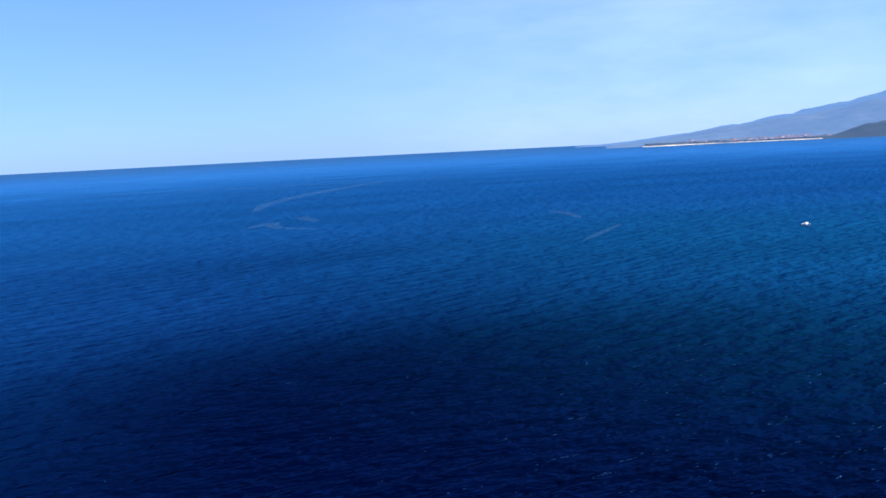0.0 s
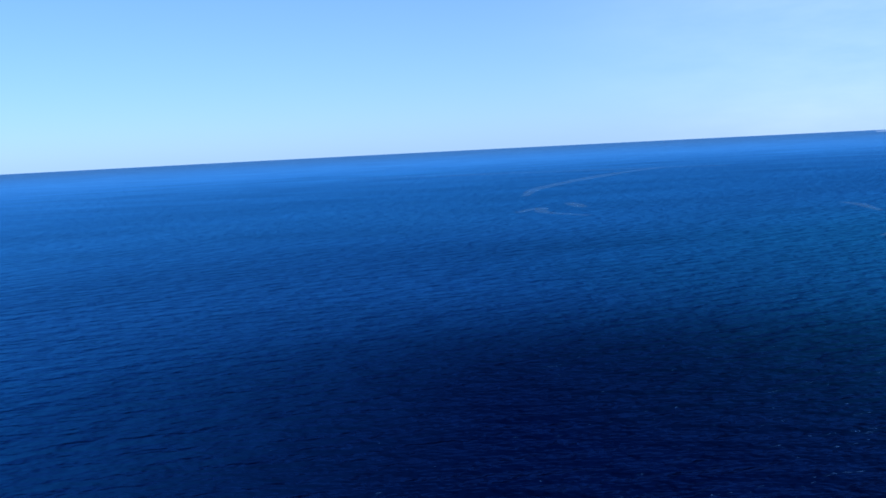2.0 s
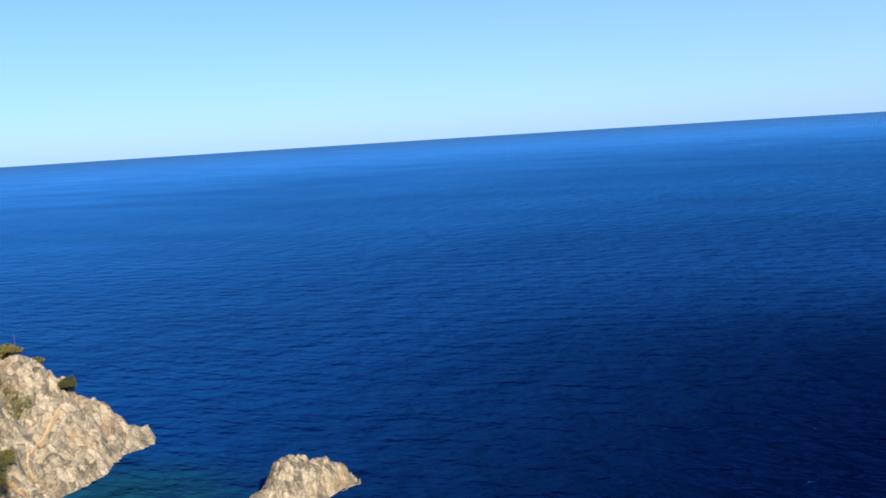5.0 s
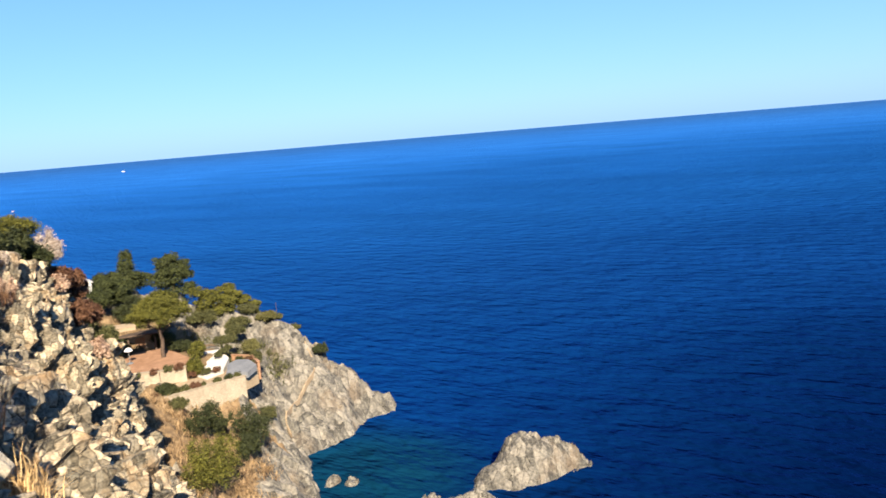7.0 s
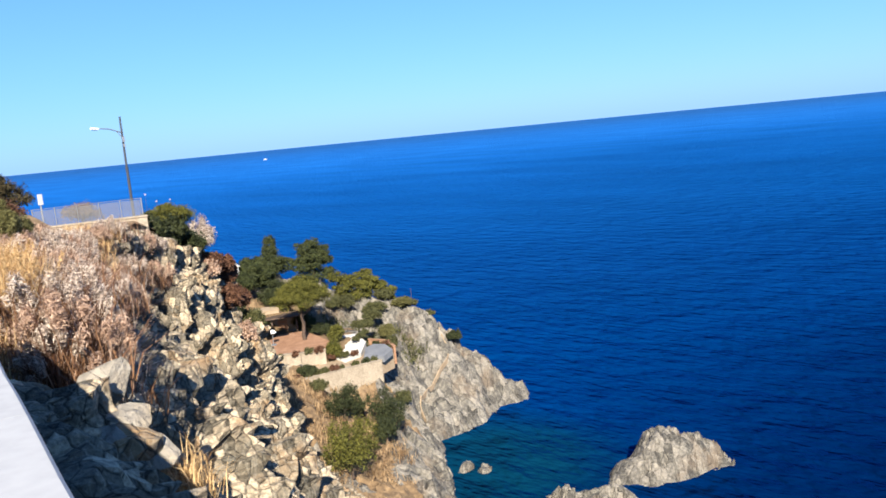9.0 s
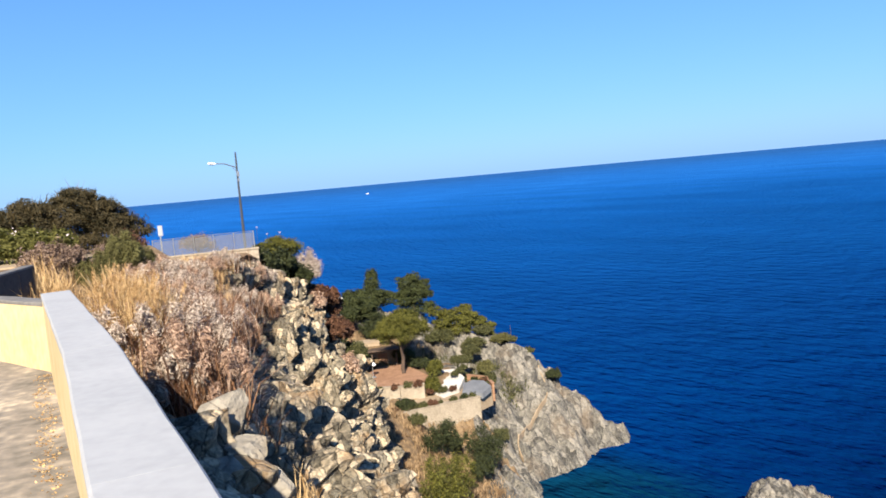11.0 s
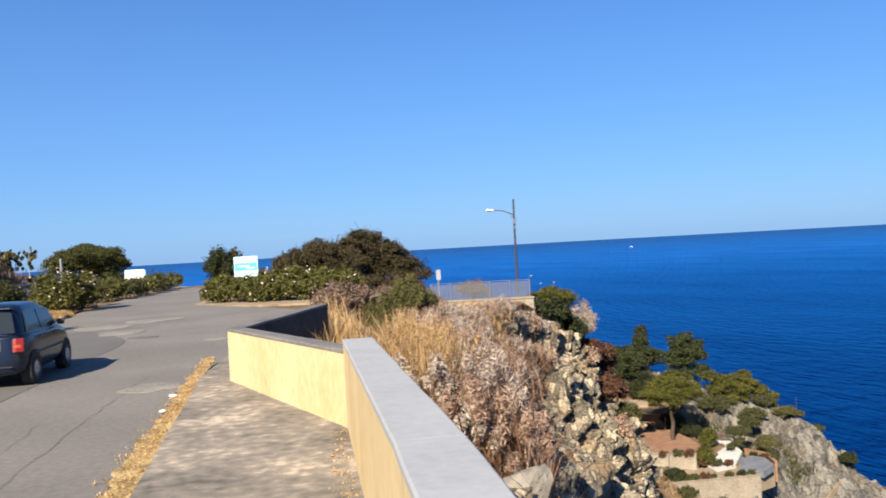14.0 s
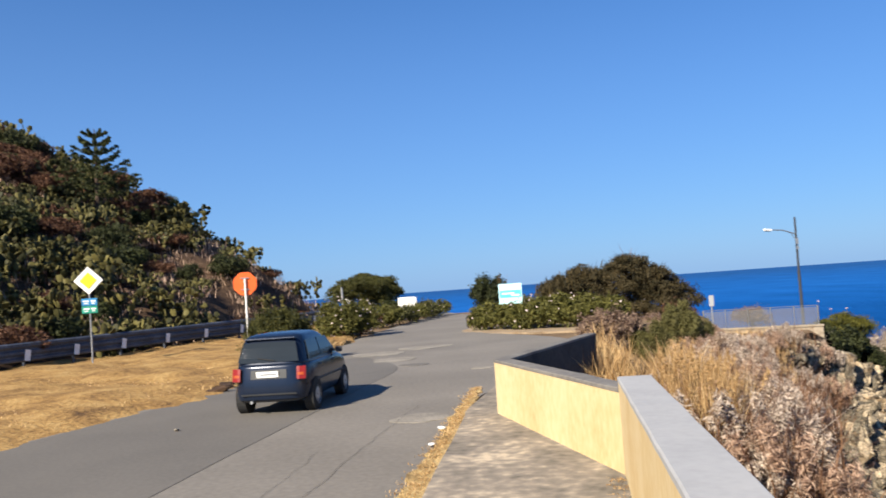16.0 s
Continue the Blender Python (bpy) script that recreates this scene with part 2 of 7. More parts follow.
M["coping"] = stuff("grey_coping", [(0.30, (0.292, 0.294, 0.298)), (0.5, (0.338, 0.340, 0.342)), (0.70, (0.378, 0.378, 0.376))], 1.6, 0.85, 0.25, 10.0, dist=0.006)
M["road_patch"] = stuff("pale_road_patch", [(0.36, (0.150, 0.139, 0.119)), (0.62, (0.285, 0.257, 0.214))], 1.2, 0.9, 0.3, 12.0, dist=0.006)
M["tar"] = plain("road_crack", (0.066, 0.062, 0.0561), 0.9)
# cement of the parapet's sea side, with its shade put into the colour
M["shaded_render"] = stuff("cement_painted_shade", [(0.35, (0.0297, 0.0297, 0.0297)), (0.62, (0.066, 0.0627, 0.0594))], 1.2, 0.92, 0.3, 10.0)
M["raw_render"] = stuff("bare_wall", [(0.35, (0.1056, 0.099, 0.0924)), (0.62, (0.198, 0.1848, 0.165))], 1.2, 0.9, 0.3, 10.0)


def sea_material():
    m = bpy.data.materials.new("sea_water")
    m.use_nodes = True
    n, l = m.node_tree.nodes, m.node_tree.links
    b = n["Principled BSDF"]
    b.inputs["Roughness"].default_value = 0.6
    b.inputs["Specular IOR Level"].default_value = 0.0
    tc = n.new("ShaderNodeTexCoord")
    # sea colour by place: greener, paler shallows in the bay; elsewhere painted sheen and darkening
    big = n.new("ShaderNodeTexNoise")
    big.inputs["Scale"].default_value, big.inputs["Detail"].default_value = 0.010, 4
    l.new(tc.outputs["Object"], big.inputs[0])

    def zone(centre, r0, r1, wander):
        """1 inside r0 of a place on the sea, 0 outside r1, with an uneven rim."""
        d = n.new("ShaderNodeVectorMath")
        d.operation = "DISTANCE"
        d.inputs[1].default_value = (*centre, 0)
        l.new(tc.outputs["Object"], d.inputs[0])
        w = n.new("ShaderNodeMath")
        w.operation = "MULTIPLY_ADD"
        w.inputs[1].default_value = wander
        l.new(big.outputs["Fac"], w.inputs[0])
        l.new(d.outputs["Value"], w.inputs[2])
        mr = n.new("ShaderNodeMapRange")
        mr.interpolation_type = "SMOOTHSTEP"
        mr.inputs["From Min"].default_value, mr.inputs["From Max"].default_value = r0 + wander * 0.5, r1 + wander * 0.5
        mr.inputs["To Min"].default_value, mr.inputs["To Max"].default_value = 1.0, 0.0
        l.new(w.outputs[0], mr.inputs["Value"])
        return mr.outputs[0]

    def over(below, col, fac, amount=1.0):
        k = n.new("ShaderNodeMath")
        k.operation = "MULTIPLY"
        k.inputs[1].default_value = amount
        l.new(fac, k.inputs[0])
        mx = n.new("ShaderNodeMixRGB")
        l.new(k.outputs[0], mx.inputs[0])
        l.new(below, mx.inputs[1])
        mx.inputs[2].default_value = (*col, 1)
        return mx.outputs[0]

    # far water greyed towards the horizon: sea haze put into its colour
    base = n.new("ShaderNodeRGB")
    base.outputs[0].default_value = (0.020, 0.084, 0.232, 1)
    col = over(base.outputs[0], (0.0145, 0.116, 0.385), zone((0, 0), 200, 3500, 160))
    # darker close in and southward, painted for weaker sky reflection
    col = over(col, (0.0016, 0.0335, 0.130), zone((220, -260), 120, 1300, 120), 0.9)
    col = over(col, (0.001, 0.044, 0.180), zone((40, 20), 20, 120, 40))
    # near-black patch painted in where steeply seen water reflects little sky
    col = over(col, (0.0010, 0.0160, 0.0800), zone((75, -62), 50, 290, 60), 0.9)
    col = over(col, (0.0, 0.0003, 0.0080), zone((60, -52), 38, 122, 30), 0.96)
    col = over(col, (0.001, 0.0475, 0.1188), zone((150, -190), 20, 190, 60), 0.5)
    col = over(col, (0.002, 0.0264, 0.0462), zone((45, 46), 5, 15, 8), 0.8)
    # wind streaks: long paler and darker bands lying across the open water
    wm = n.new("ShaderNodeMapping")
    wm.inputs["Scale"].default_value = (0.022, 0.008, 1)
    l.new(tc.outputs["Object"], wm.inputs[0])
    wn_ = n.new("ShaderNodeTexNoise")
    wn_.inputs["Scale"].default_value, wn_.inputs["Detail"].default_value, wn_.inputs["Roughness"].default_value = 1.0, 5, 0.6
    l.new(wm.outputs[0], wn_.inputs[0])
    wr = n.new("ShaderNodeMapRange")
    wr.inputs["From Min"].default_value, wr.inputs["From Max"].default_value = 0.3, 0.7
    wr.inputs["To Min"].default_value, wr.inputs["To Max"].default_value = 0.84, 1.17
    l.new(wn_.outputs["Fac"], wr.inputs["Value"])
    ws = n.new("ShaderNodeVectorMath")
    ws.operation = "SCALE"
    l.new(col, ws.inputs[0])
    l.new(wr.outputs[0], ws.inputs["Scale"])
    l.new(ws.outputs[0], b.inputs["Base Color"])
    # swell, chop and ripples
    prev = None
    for scale, strength, dist, rot, stretch in ((0.05, 0.45, 2.0, 0, (1.3, 0.7, 1)), (0.24, 1.0, 2.6, 0, (1.5, 0.6, 1)), (0.8, 0.7, 0.5, 0, (1.3, 0.7, 1))):
        mp = n.new("ShaderNodeMapping")
        mp.inputs["Rotation"].default_value = (0, 0, radians(rot))
        mp.inputs["Scale"].default_value = stretch
        l.new(tc.outputs["Object"], mp.inputs[0])
        t = n.new("ShaderNodeTexNoise")
        t.inputs["Scale"].default_value, t.inputs["Detail"].default_value, t.inputs["Roughness"].default_value = scale, 3, 0.55
        l.new(mp.outputs[0], t.inputs[0])
        bp = n.new("ShaderNodeBump")
        bp.inputs["Strength"].default_value, bp.inputs["Distance"].default_value = strength, dist
        l.new(t.outputs["Fac"], bp.inputs["Height"])
        if prev:
            l.new(prev.outputs[0], bp.inputs["Normal"])
        prev = bp
    l.new(prev.outputs[0], b.inputs["Normal"])
    # sheen of the sky on the wave faces, growing towards the distance
    gl = n.new("ShaderNodeBsdfGlossy")
    gl.inputs["Color"].default_value = (0.06, 0.24, 0.92, 1)
    gl.inputs["Roughness"].default_value = 0.22
    l.new(prev.outputs[0], gl.inputs["Normal"])
    fr = n.new("ShaderNodeFresnel")
    fr.inputs["IOR"].default_value = 1.33
    l.new(prev.outputs[0], fr.inputs["Normal"])
    fk = n.new("ShaderNodeMath")
    fk.operation = "MULTIPLY"
    fk.inputs[1].default_value = 0.13
    l.new(fr.outputs[0], fk.inputs[0])
    ms = n.new("ShaderNodeMixShader")
    l.new(fk.outputs[0], ms.inputs[0])
    l.new(b.outputs[0], ms.inputs[1])
    l.new(gl.outputs[0], ms.inputs[2])
    l.new(ms.outputs[0], n["Material Output"].inputs["Surface"])
    return m


M["sea"] = sea_material()


# ---- building helpers ----
def link(name, bm, mat, smooth=False):
    me = bpy.data.meshes.new(name)
    bm.to_mesh(me)
    bm.free()
    for m in (mat if isinstance(mat, (list, tuple)) else [mat]):
        me.materials.append(m)
    if smooth:
        me.polygons.foreach_set("use_smooth", [True] * len(me.polygons))
    return new(name, me)


def part(name, bm, material, parent, label="", smooth=False):
    ob = link(name, bm, material, smooth)
    ob.parent = parent
    return tagged(ob, label)


def raw(name, verts, faces, mat, parent=None, smooth=False):
    me = bpy.data.meshes.new(name)
    me.from_pydata([tuple(v) for v in verts], [], [tuple(int(i) for i in f) for f in faces])
    me.materials.append(mat)
    if smooth:
        me.polygons.foreach_set("use_smooth", [True] * len(me.polygons))
    ob = new(name, me)
    ob.parent = parent
    return ob


def thing(name, m, label, category, group="", kind=""):
    ob = new(name)
    ob.empty_display_size = 0.2
    ob.matrix_world = m
    return tagged(ob, label, category, group, kind)


def box(bm, size, at=(0, 0, 0), turn=(0, 0, 0), bevel=0.0, taper=1.0):
    g = bmesh.ops.create_cube(bm, size=1.0)["verts"]
    for v in g:
        if v.co.z > 0:
            v.co.x *= taper
            v.co.y *= taper
    bmesh.ops.transform(bm, matrix=pose(*at, *turn) @ Matrix.Diagonal((*size, 1)), verts=g)
    if bevel:
        es = list({e for v in g for e in v.link_edges})
        bmesh.ops.bevel(bm, geom=es, offset=bevel, segments=2, affect="EDGES", profile=0.6)
    return bm


def tube(bm, a, b, r0, r1=None, seg=8):
    a, b = Vector(a), Vector(b)
    r1 = r0 if r1 is None else r1
    q = (b - a).to_track_quat("Z", "Y").to_matrix().to_4x4()
    g = bmesh.ops.create_cone(bm, cap_ends=True, segments=seg, radius1=r0, radius2=r1, depth=(b - a).length)["verts"]
    bmesh.ops.transform(bm, matrix=Matrix.Translation((a + b) / 2) @ q, verts=g)
    return bm


def lathe(bm, prof, seg=16, at=(0, 0, 0)):
    rings = [[bm.verts.new((at[0] + r * math.cos(2 * math.pi * i / seg), at[1] + r * math.sin(2 * math.pi * i / seg), at[2] + z)) for i in range(seg)] for r, z in prof]
    for a, b in zip(rings, rings[1:]):
        for i in range(seg):
            bm.faces.new((a[i], a[(i + 1) % seg], b[(i + 1) % seg], b[i]))
    return bm


def prism(bm, outline, z0, z1):
    """Upright solid over a plan outline (counter-clockwise)."""
    lo = [bm.verts.new((x, y, z0)) for x, y in outline]
    hi = [bm.verts.new((x, y, z1)) for x, y in outline]
    bm.faces.new(hi)
    bm.faces.new(lo[::-1])
    k = len(lo)
    for i in range(k):
        bm.faces.new((lo[i], lo[(i + 1) % k], hi[(i + 1) % k], hi[i]))
    return bm


def B():
    return bmesh.new()


def smooth_line(pts, n):
    """Points along a smooth curve through a few corners."""
    pts = [Vector(p) for p in pts]
    P = [pts[0] * 2 - pts[1]] + pts + [pts[-1] * 2 - pts[-2]]
    out = []
    for i in range(1, len(P) - 2):
        for k in range(n):
            t = k / n
            a, b, c, d = P[i - 1:i + 3]
            out.append(0.5 * (2 * b + (c - a) * t + (2 * a - 5 * b + 4 * c - d) * t * t + (3 * b - a - 3 * c + d) * t ** 3))
    out.append(pts[-1])
    return out


BEDDING = Euler((radians(24), radians(-32), radians(15))).to_matrix()


def craggy(p, size, block, crack):
    """How far a broken rock face stands out at p: tilted angular blocks along dipping beds, with cracks between them."""
    q = BEDDING @ Vector(p)
    q = q + noise.noise_vector(q * (0.9 / size)) * (0.09 * size)
    u = Vector((q.x * 1.25, q.y, q.z * 0.5)) / size
    d, pt = noise.voronoi(u, distance_metric="MANHATTAN")
    h = math.sin(pt[0].x * 12.9898 + pt[0].y * 78.233 + pt[0].z * 37.719) * 43758.5453
    h -= math.floor(h)
    t = Vector((math.sin(h * 91.7), math.sin(h * 57.3 + 2.0), math.sin(h * 33.1 + 4.0)))
    return block * (h - 0.5 + 1.2 * (u - Vector(pt[0])).dot(t)) + crack * (min(1.0, (d[1] - d[0]) * 6.0) - 1.0)


def grid_faces(nu, nv):
    return [(i * nv + j, i * nv + j + 1, (i + 1) * nv + j + 1, (i + 1) * nv + j) for i in range(nu - 1) for j in range(nv - 1)]


# ---- sea ----
def build_sea():
    rings = [0.0, 30, 60, 100, 160, 250, 400, 700, 1200, 2200, 3500, 4950]
    seg = 96
    verts, faces = [(0, 0, 0)], []
    for r in rings[1:]:
        verts += [(r * math.cos(2 * math.pi * i / seg), r * math.sin(2 * math.pi * i / seg), 0) for i in range(seg)]
    for i in range(seg):
        faces.append((0, 1 + i, 1 + (i + 1) % seg))
    for k in range(len(rings) - 2):
        a, b = 1 + k * seg, 1 + (k + 1) * seg
        for i in range(seg):
            faces.append((a + i, b + i, b + (i + 1) % seg, a + (i + 1) % seg))
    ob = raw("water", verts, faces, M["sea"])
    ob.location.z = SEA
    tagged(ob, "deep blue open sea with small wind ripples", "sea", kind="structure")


build_sea()


# ---- land ----
def edge_line():
    return smooth_line([(-60, -150, 0), (-12, -40, 0), (0.5, -4, 0), (1.25, 2, 0), (2.5, 7.2, 0), (4.3, 11.5, 0), (6.6, 17.5, 0), (8.0, 23.0, 0), (9.6, 28.0, 0), (12.6, 32.3, 0), (16.2, 35.2, 0), (18.8, 37.6, 0), (20.2, 41.0, 0), (18.4, 48, 0), (17, 58, 0), (18, 75, 0), (10, 95, 0), (-25, 120, 0), (-140, 150, 0)], 40)


EDGE = edge_line()


def lip(x, y):
    """Height of the flat land: level by the road, sinking a little towards the cliff edge and away behind."""
    z = 0.0
    wall_x = 0.63 + 0.165 * y if y < 9 else 0.9 + 0.42 * (y - 12.7)
    s = x - wall_x
    k = max(0.0, min(1.0, (y - 27) / 8))
    if s > 0 and y > -60:
        z -= (0.25 + min(1.3, 0.34 * s)) * (1 - k) + 0.85 * k
    if 32 < y < 52:
        z -= 0.6 * max(0.0, x - (15.4 + 0.4 * (y - 36)))
    if y > 38.5:
        z -= 0.28 * min(24.0, y - 38.5) * max(0.0, min(1.0, (x - 9) / 3))
    if y > 62:
        z -= min(8.0, 0.012 * (y - 62) ** 2)
    return z


def build_ground():
    cols = 60
    verts = []
    for e in EDGE:
        x0 = -170.0
        for j in range(cols):
            t = j / (cols - 1)
            t = 1 - (1 - t) ** 2.2
            x = x0 + (e.x - 0.5 - x0) * t
            y = e.y
            z = lip(x, y) - 0.06
            if x > 3 + 0.3 * y:
                z += 0.12 * noise.noise(Vector((x, y, 3)) * 0.8)
            verts.append((x, y, z))
    ob = raw("ground", verts, grid_faces(len(EDGE), cols)[::1], M["soil"], smooth=True)
    tagged(ob, "dry earth on the clifftop between road and edge", "ground", kind="structure")


def buttress(u):
    """One rib of the face: a long flank facing south, then a short steep one."""
    f = u - math.floor(u)
    return f / 0.68 if f < 0.68 else 1 - (f - 0.68) / 0.32


def build_cliff():
    """The broken rock face below the clifftop, from the lip down into the sea."""
    line = [e for e in EDGE if -46 <= e.y <= 100 and e.x > -20]
    fine = []
    for a, b in zip(line, line[1:]):
        near = -6 < a.y < 52
        k = max(1, int((b - a).length / (0.095 if near else 0.8)))
        fine += [a.lerp(b, i / k) for i in range(k)]
    rows = 210
    verts = []
    n = len(fine)
    run = 0.0
    for i, e in enumerate(fine):
        d = (fine[min(n - 1, i + 6)] - fine[max(0, i - 6)]).normalized()
        out = Vector((d.y, -d.x, 0))
        top = lip(e.x, e.y) - 0.1
        run += (e - fine[max(0, i - 1)]).length
        for j in range(rows):
            t = j / (rows - 1)
            lipt = min(1.0, j / 14)
            drop = max(0.0, t - 14 / rows) / (1 - 14 / rows) * (top - SEA + 2.5) + 0.35 * lipt ** 2
            # buttresses and gullies running down the face
            steep = 1.35 + 2.25 * max(0.0, min(1.0, (e.y - 24) / 12))
            rib = 1.25 * noise.noise(Vector((run * 0.17, drop * 0.05, 1))) + 0.8 * noise.noise(Vector((run * 0.42, drop * 0.12, 7)))
            wander = noise.noise(Vector((run * 0.13, drop * 0.16, 3)))
            rib = 0.5 * rib + 1.1 * (buttress(run / 4.3 + 0.55 * wander + 0.02 * drop) - 0.5) + 0.55 * (buttress(run / 1.55 + 1.3 * wander + 0.11 * drop) - 0.5)
            s = drop / steep - 1.5 + 1.75 * lipt + rib * min(1.0, max(0.0, t - 0.05) * 7)
            p = Vector((e.x, e.y, top)) + out * s - Vector((0, 0, drop))
            up = 1.0 - 0.64 * lipt
            nrm = (out * (0.93 * lipt) + Vector((0, 0, up)))
            w = min(1.0, 0.12 + 0.35 * lipt + max(0.0, t - 0.05) * 14)
            k = craggy(p, 3.4, 0.6, 0.45) + craggy(p + Vector((7, 3, 1)), 1.6, 0.55, 0.34) + craggy(p + Vector((1, 9, 4)), 0.75, 0.30, 0.13) + (craggy(p + Vector((3, 5, 8)), 0.34, 0.14, 0.06) if drop < 16 else 0)
            verts.append(p + nrm * (k * w * 0.8))
    ob = raw("cliff", verts, grid_faces(n, rows), M["rock"])
    tagged(ob, "broken grey and ochre rock cliff below the road", "cliff", kind="structure")


# headland: crests falling away to both sides
CRESTS = [((17, 62, -4.5), (30, 74, -8.0), 0.62), ((30, 74, -8.0), (43, 73, -11.0), 0.62), ((43, 73, -10.6), (52.5, 62, -15.3), 1.05), ((52.5, 62, -15.3), (56.5, 57.6, -19.8), 1.45), ((56.5, 57.6, -19.8), (58.4, 55.6, -23.6), 1.6), ((44.5, 66.5, -12.9), (48.5, 65.3, -14.6), 1.3), ((22, 50, -11), (32, 53, -17.5), 0.62), ((31, 54.2, -18.0), (40.8, 53.0, -18.6), 1.35), ((30, 57.2, -15.3), (43.0, 57.6, -17.2), 1.05), ((43.0, 57.6, -17.2), (49, 61, -16.8), 1.35), ((57.4, 56.6, -23.4), (61.3, 55.2, -24.7), 0.9)]


SHORE = [(64.0, 60.0), (61.2, 55.6), (59.2, 54.0), (56.6, 54.4), (52.0, 52.7), (46.6, 52.8), (43.2, 48.4), (39.7, 43.5), (35.5, 37.0)]


def shore_cap(x, y):
    """Highest the rock may stand, rising steeply inland from the waterline."""
    best, side = 1e9, 1.0
    for (ax, ay), (bx, by) in zip(SHORE, SHORE[1:]):
        dx, dy = bx - ax, by - ay
        t = max(0.0, min(1.0, ((x - ax) * dx + (y - ay) * dy) / (dx * dx + dy * dy)))
        d = math.hypot(x - ax - t * dx, y - ay - t * dy)
        if d < best - 1e-6:
            best = d
            side = 1.0 if dx * (y - ay) - dy * (x - ax) < 0 else -1.0
    return SEA + 0.7 + (1.5 if side > 0 else 2.0) * side * best


def headland_height(x, y):
    best = -40.0
    for a, b, m in CRESTS:
        ax, ay, az = a
        bx, by, bz = b
        t = max(0.0, min(1.0, ((x - ax) * (bx - ax) + (y - ay) * (by - ay)) / ((bx - ax) ** 2 + (by - ay) ** 2)))
        d = math.hypot(x - ax - t * (bx - ax), y - ay - t * (by - ay))
        best = max(best, az + t * (bz - az) - m * d)
    best = min(best, shore_cap(x, y))
    # level garden cut into the slope
    d = math.hypot((x - 39.6) / 1.3, y - 62.2)
    w = max(0.0, min(1.0, (5.6 - d) / 1.6))
    w = w * w * (3 - 2 * w)
    return best * (1 - w) + (-16.0) * w, w


def build_headland():
    step = 0.33
    nx, ny = int(56 / step), int(62 / step)
    verts = []
    for i in range(nx):
        for j in range(ny):
            x, y = 14 + i * step, 38 + j * step
            z, w = headland_height(x, y)
            p = Vector((x, y, z))
            far = 1 - w
            k = 0.6 * noise.noise(p * 0.22) + 0.5 * craggy(p, 2.6, 0.7, 0.5) + 0.5 * craggy(p + Vector((5, 2, 0)), 0.9, 0.4, 0.25)
            verts.append((x + 0.25 * k, y - 0.25 * k, z + k * far - 0.3 * far))
    ob = raw("headland", verts, [f[::-1] for f in grid_faces(nx, ny)], M["pale_rock"])
    ob.data.materials.append(M["soil"])
    for f in ob.data.polygons:
        c = f.center
        k = 1.6 * noise.noise(Vector((c.x, c.y, 0)) * 0.35) + 0.8 * noise.noise(Vector((c.x, c.y, 5)) * 1.1)
        gully = c.y < 58 + k and c.x < 44 + k and shore_cap(c.x, c.y) > SEA + 6.5 + 3 * k and c.x > 29 + k
        if gully or (c.x < 44 + 2 * k and c.y > 58 and c.y < 70 + k):
            f.material_index = 1
    tagged(ob, "pale weathered rock headland running into the sea", "headland", kind="structure")


def hill_height(x, y):
    foot = -0.947 * (x + 16.6) + 0.32 * (y - 29.5)
    rise = -0.947 * (x + 16.6) + 0.53 * (y - 29.5)
    z = 0.5 + min(1.15 * foot, 0.45 * rise, 0.80 * (-6.9 - x) - 0.35 * max(0.0, y - 52))
    return min(z, 24 + 0.15 * z) if z > 24 else z


def build_hill():
    step = 0.8
    nx, ny = int(66 / step), int(110 / step)
    verts = []
    for i in range(nx):
        for j in range(ny):
            x, y = -72 + i * step, -5 + j * step
            z = hill_height(x, y)
            k = 1.0 * noise.noise(Vector((x, y, 0)) * 0.16) + 0.5 * noise.noise(Vector((x, y, 4)) * 0.55)
            verts.append((x, y, max(-1.5, z + k * min(1.0, max(0.0, z * 0.4)))))
    ob = raw("hillside", verts, [f[::-1] for f in grid_faces(nx, ny)], M["hill_earth"], smooth=True)
    tagged(ob, "steep dry hillside of brown earth and scrub", "hill", kind="structure")


build_ground()
build_cliff()
build_headland()
build_hill()


# ---- road and pavement ----
def strip(name, left, right, z, mat, label, category, thick=0.05, ragged=0.0):
    bm = B()
    if ragged:
        left = [p - Vector((ragged * (0.6 + 1.3 * noise.noise(p * 1.9) + 0.7 * noise.noise(p * 6.1)), 0, 0)) for p in left]
        right = [p + Vector((ragged * (0.2 + 0.7 * noise.noise(p * 2.3) + 0.6 * noise.noise(p * 7.0)), 0, 0)) for p in right]
    a = [bm.verts.new((p.x, p.y, z)) for p in left]
    b = [bm.verts.new((p.x, p.y, z)) for p in right]
    al = [bm.verts.new((p.x, p.y, z - thick)) for p in left]
    bl = [bm.verts.new((p.x, p.y, z - thick)) for p in right]
    for i in range(len(a) - 1):
        bm.faces.new((a[i], b[i], b[i + 1], a[i + 1]))
        bm.faces.new((b[i], bl[i], bl[i + 1], b[i + 1]))
        bm.faces.new((al[i], a[i], a[i + 1], al[i + 1]))
    ob = link(name, bm, mat)
    return tagged(ob, label, category, kind="structure")


ROAD_L = [(-14, -30, 0), (-9.2, 0, 0), (-7.1, 13.1, 0), (-5.3, 19.5, 0), (-4.5, 25, 0), (-4.3, 33, 0), (-3.2, 43, 0), (-1.5, 56, 0), (0, 64, 0)]
ROAD_R = [(-4.0, -30, 0), (-1.9, 0, 0), (-0.55, 8.2, 0), (0.4, 15, 0), (2.6, 20.5, 0), (3.9, 28, 0), (1.2, 36, 0), (1.0, 46, 0), (1.4, 56, 0), (2.6, 64, 0)]
strip("road", smooth_line(ROAD_L, 10), smooth_line(ROAD_R, 10), 0.0, M["asphalt"], "worn grey asphalt road curving along the clifftop", "road")
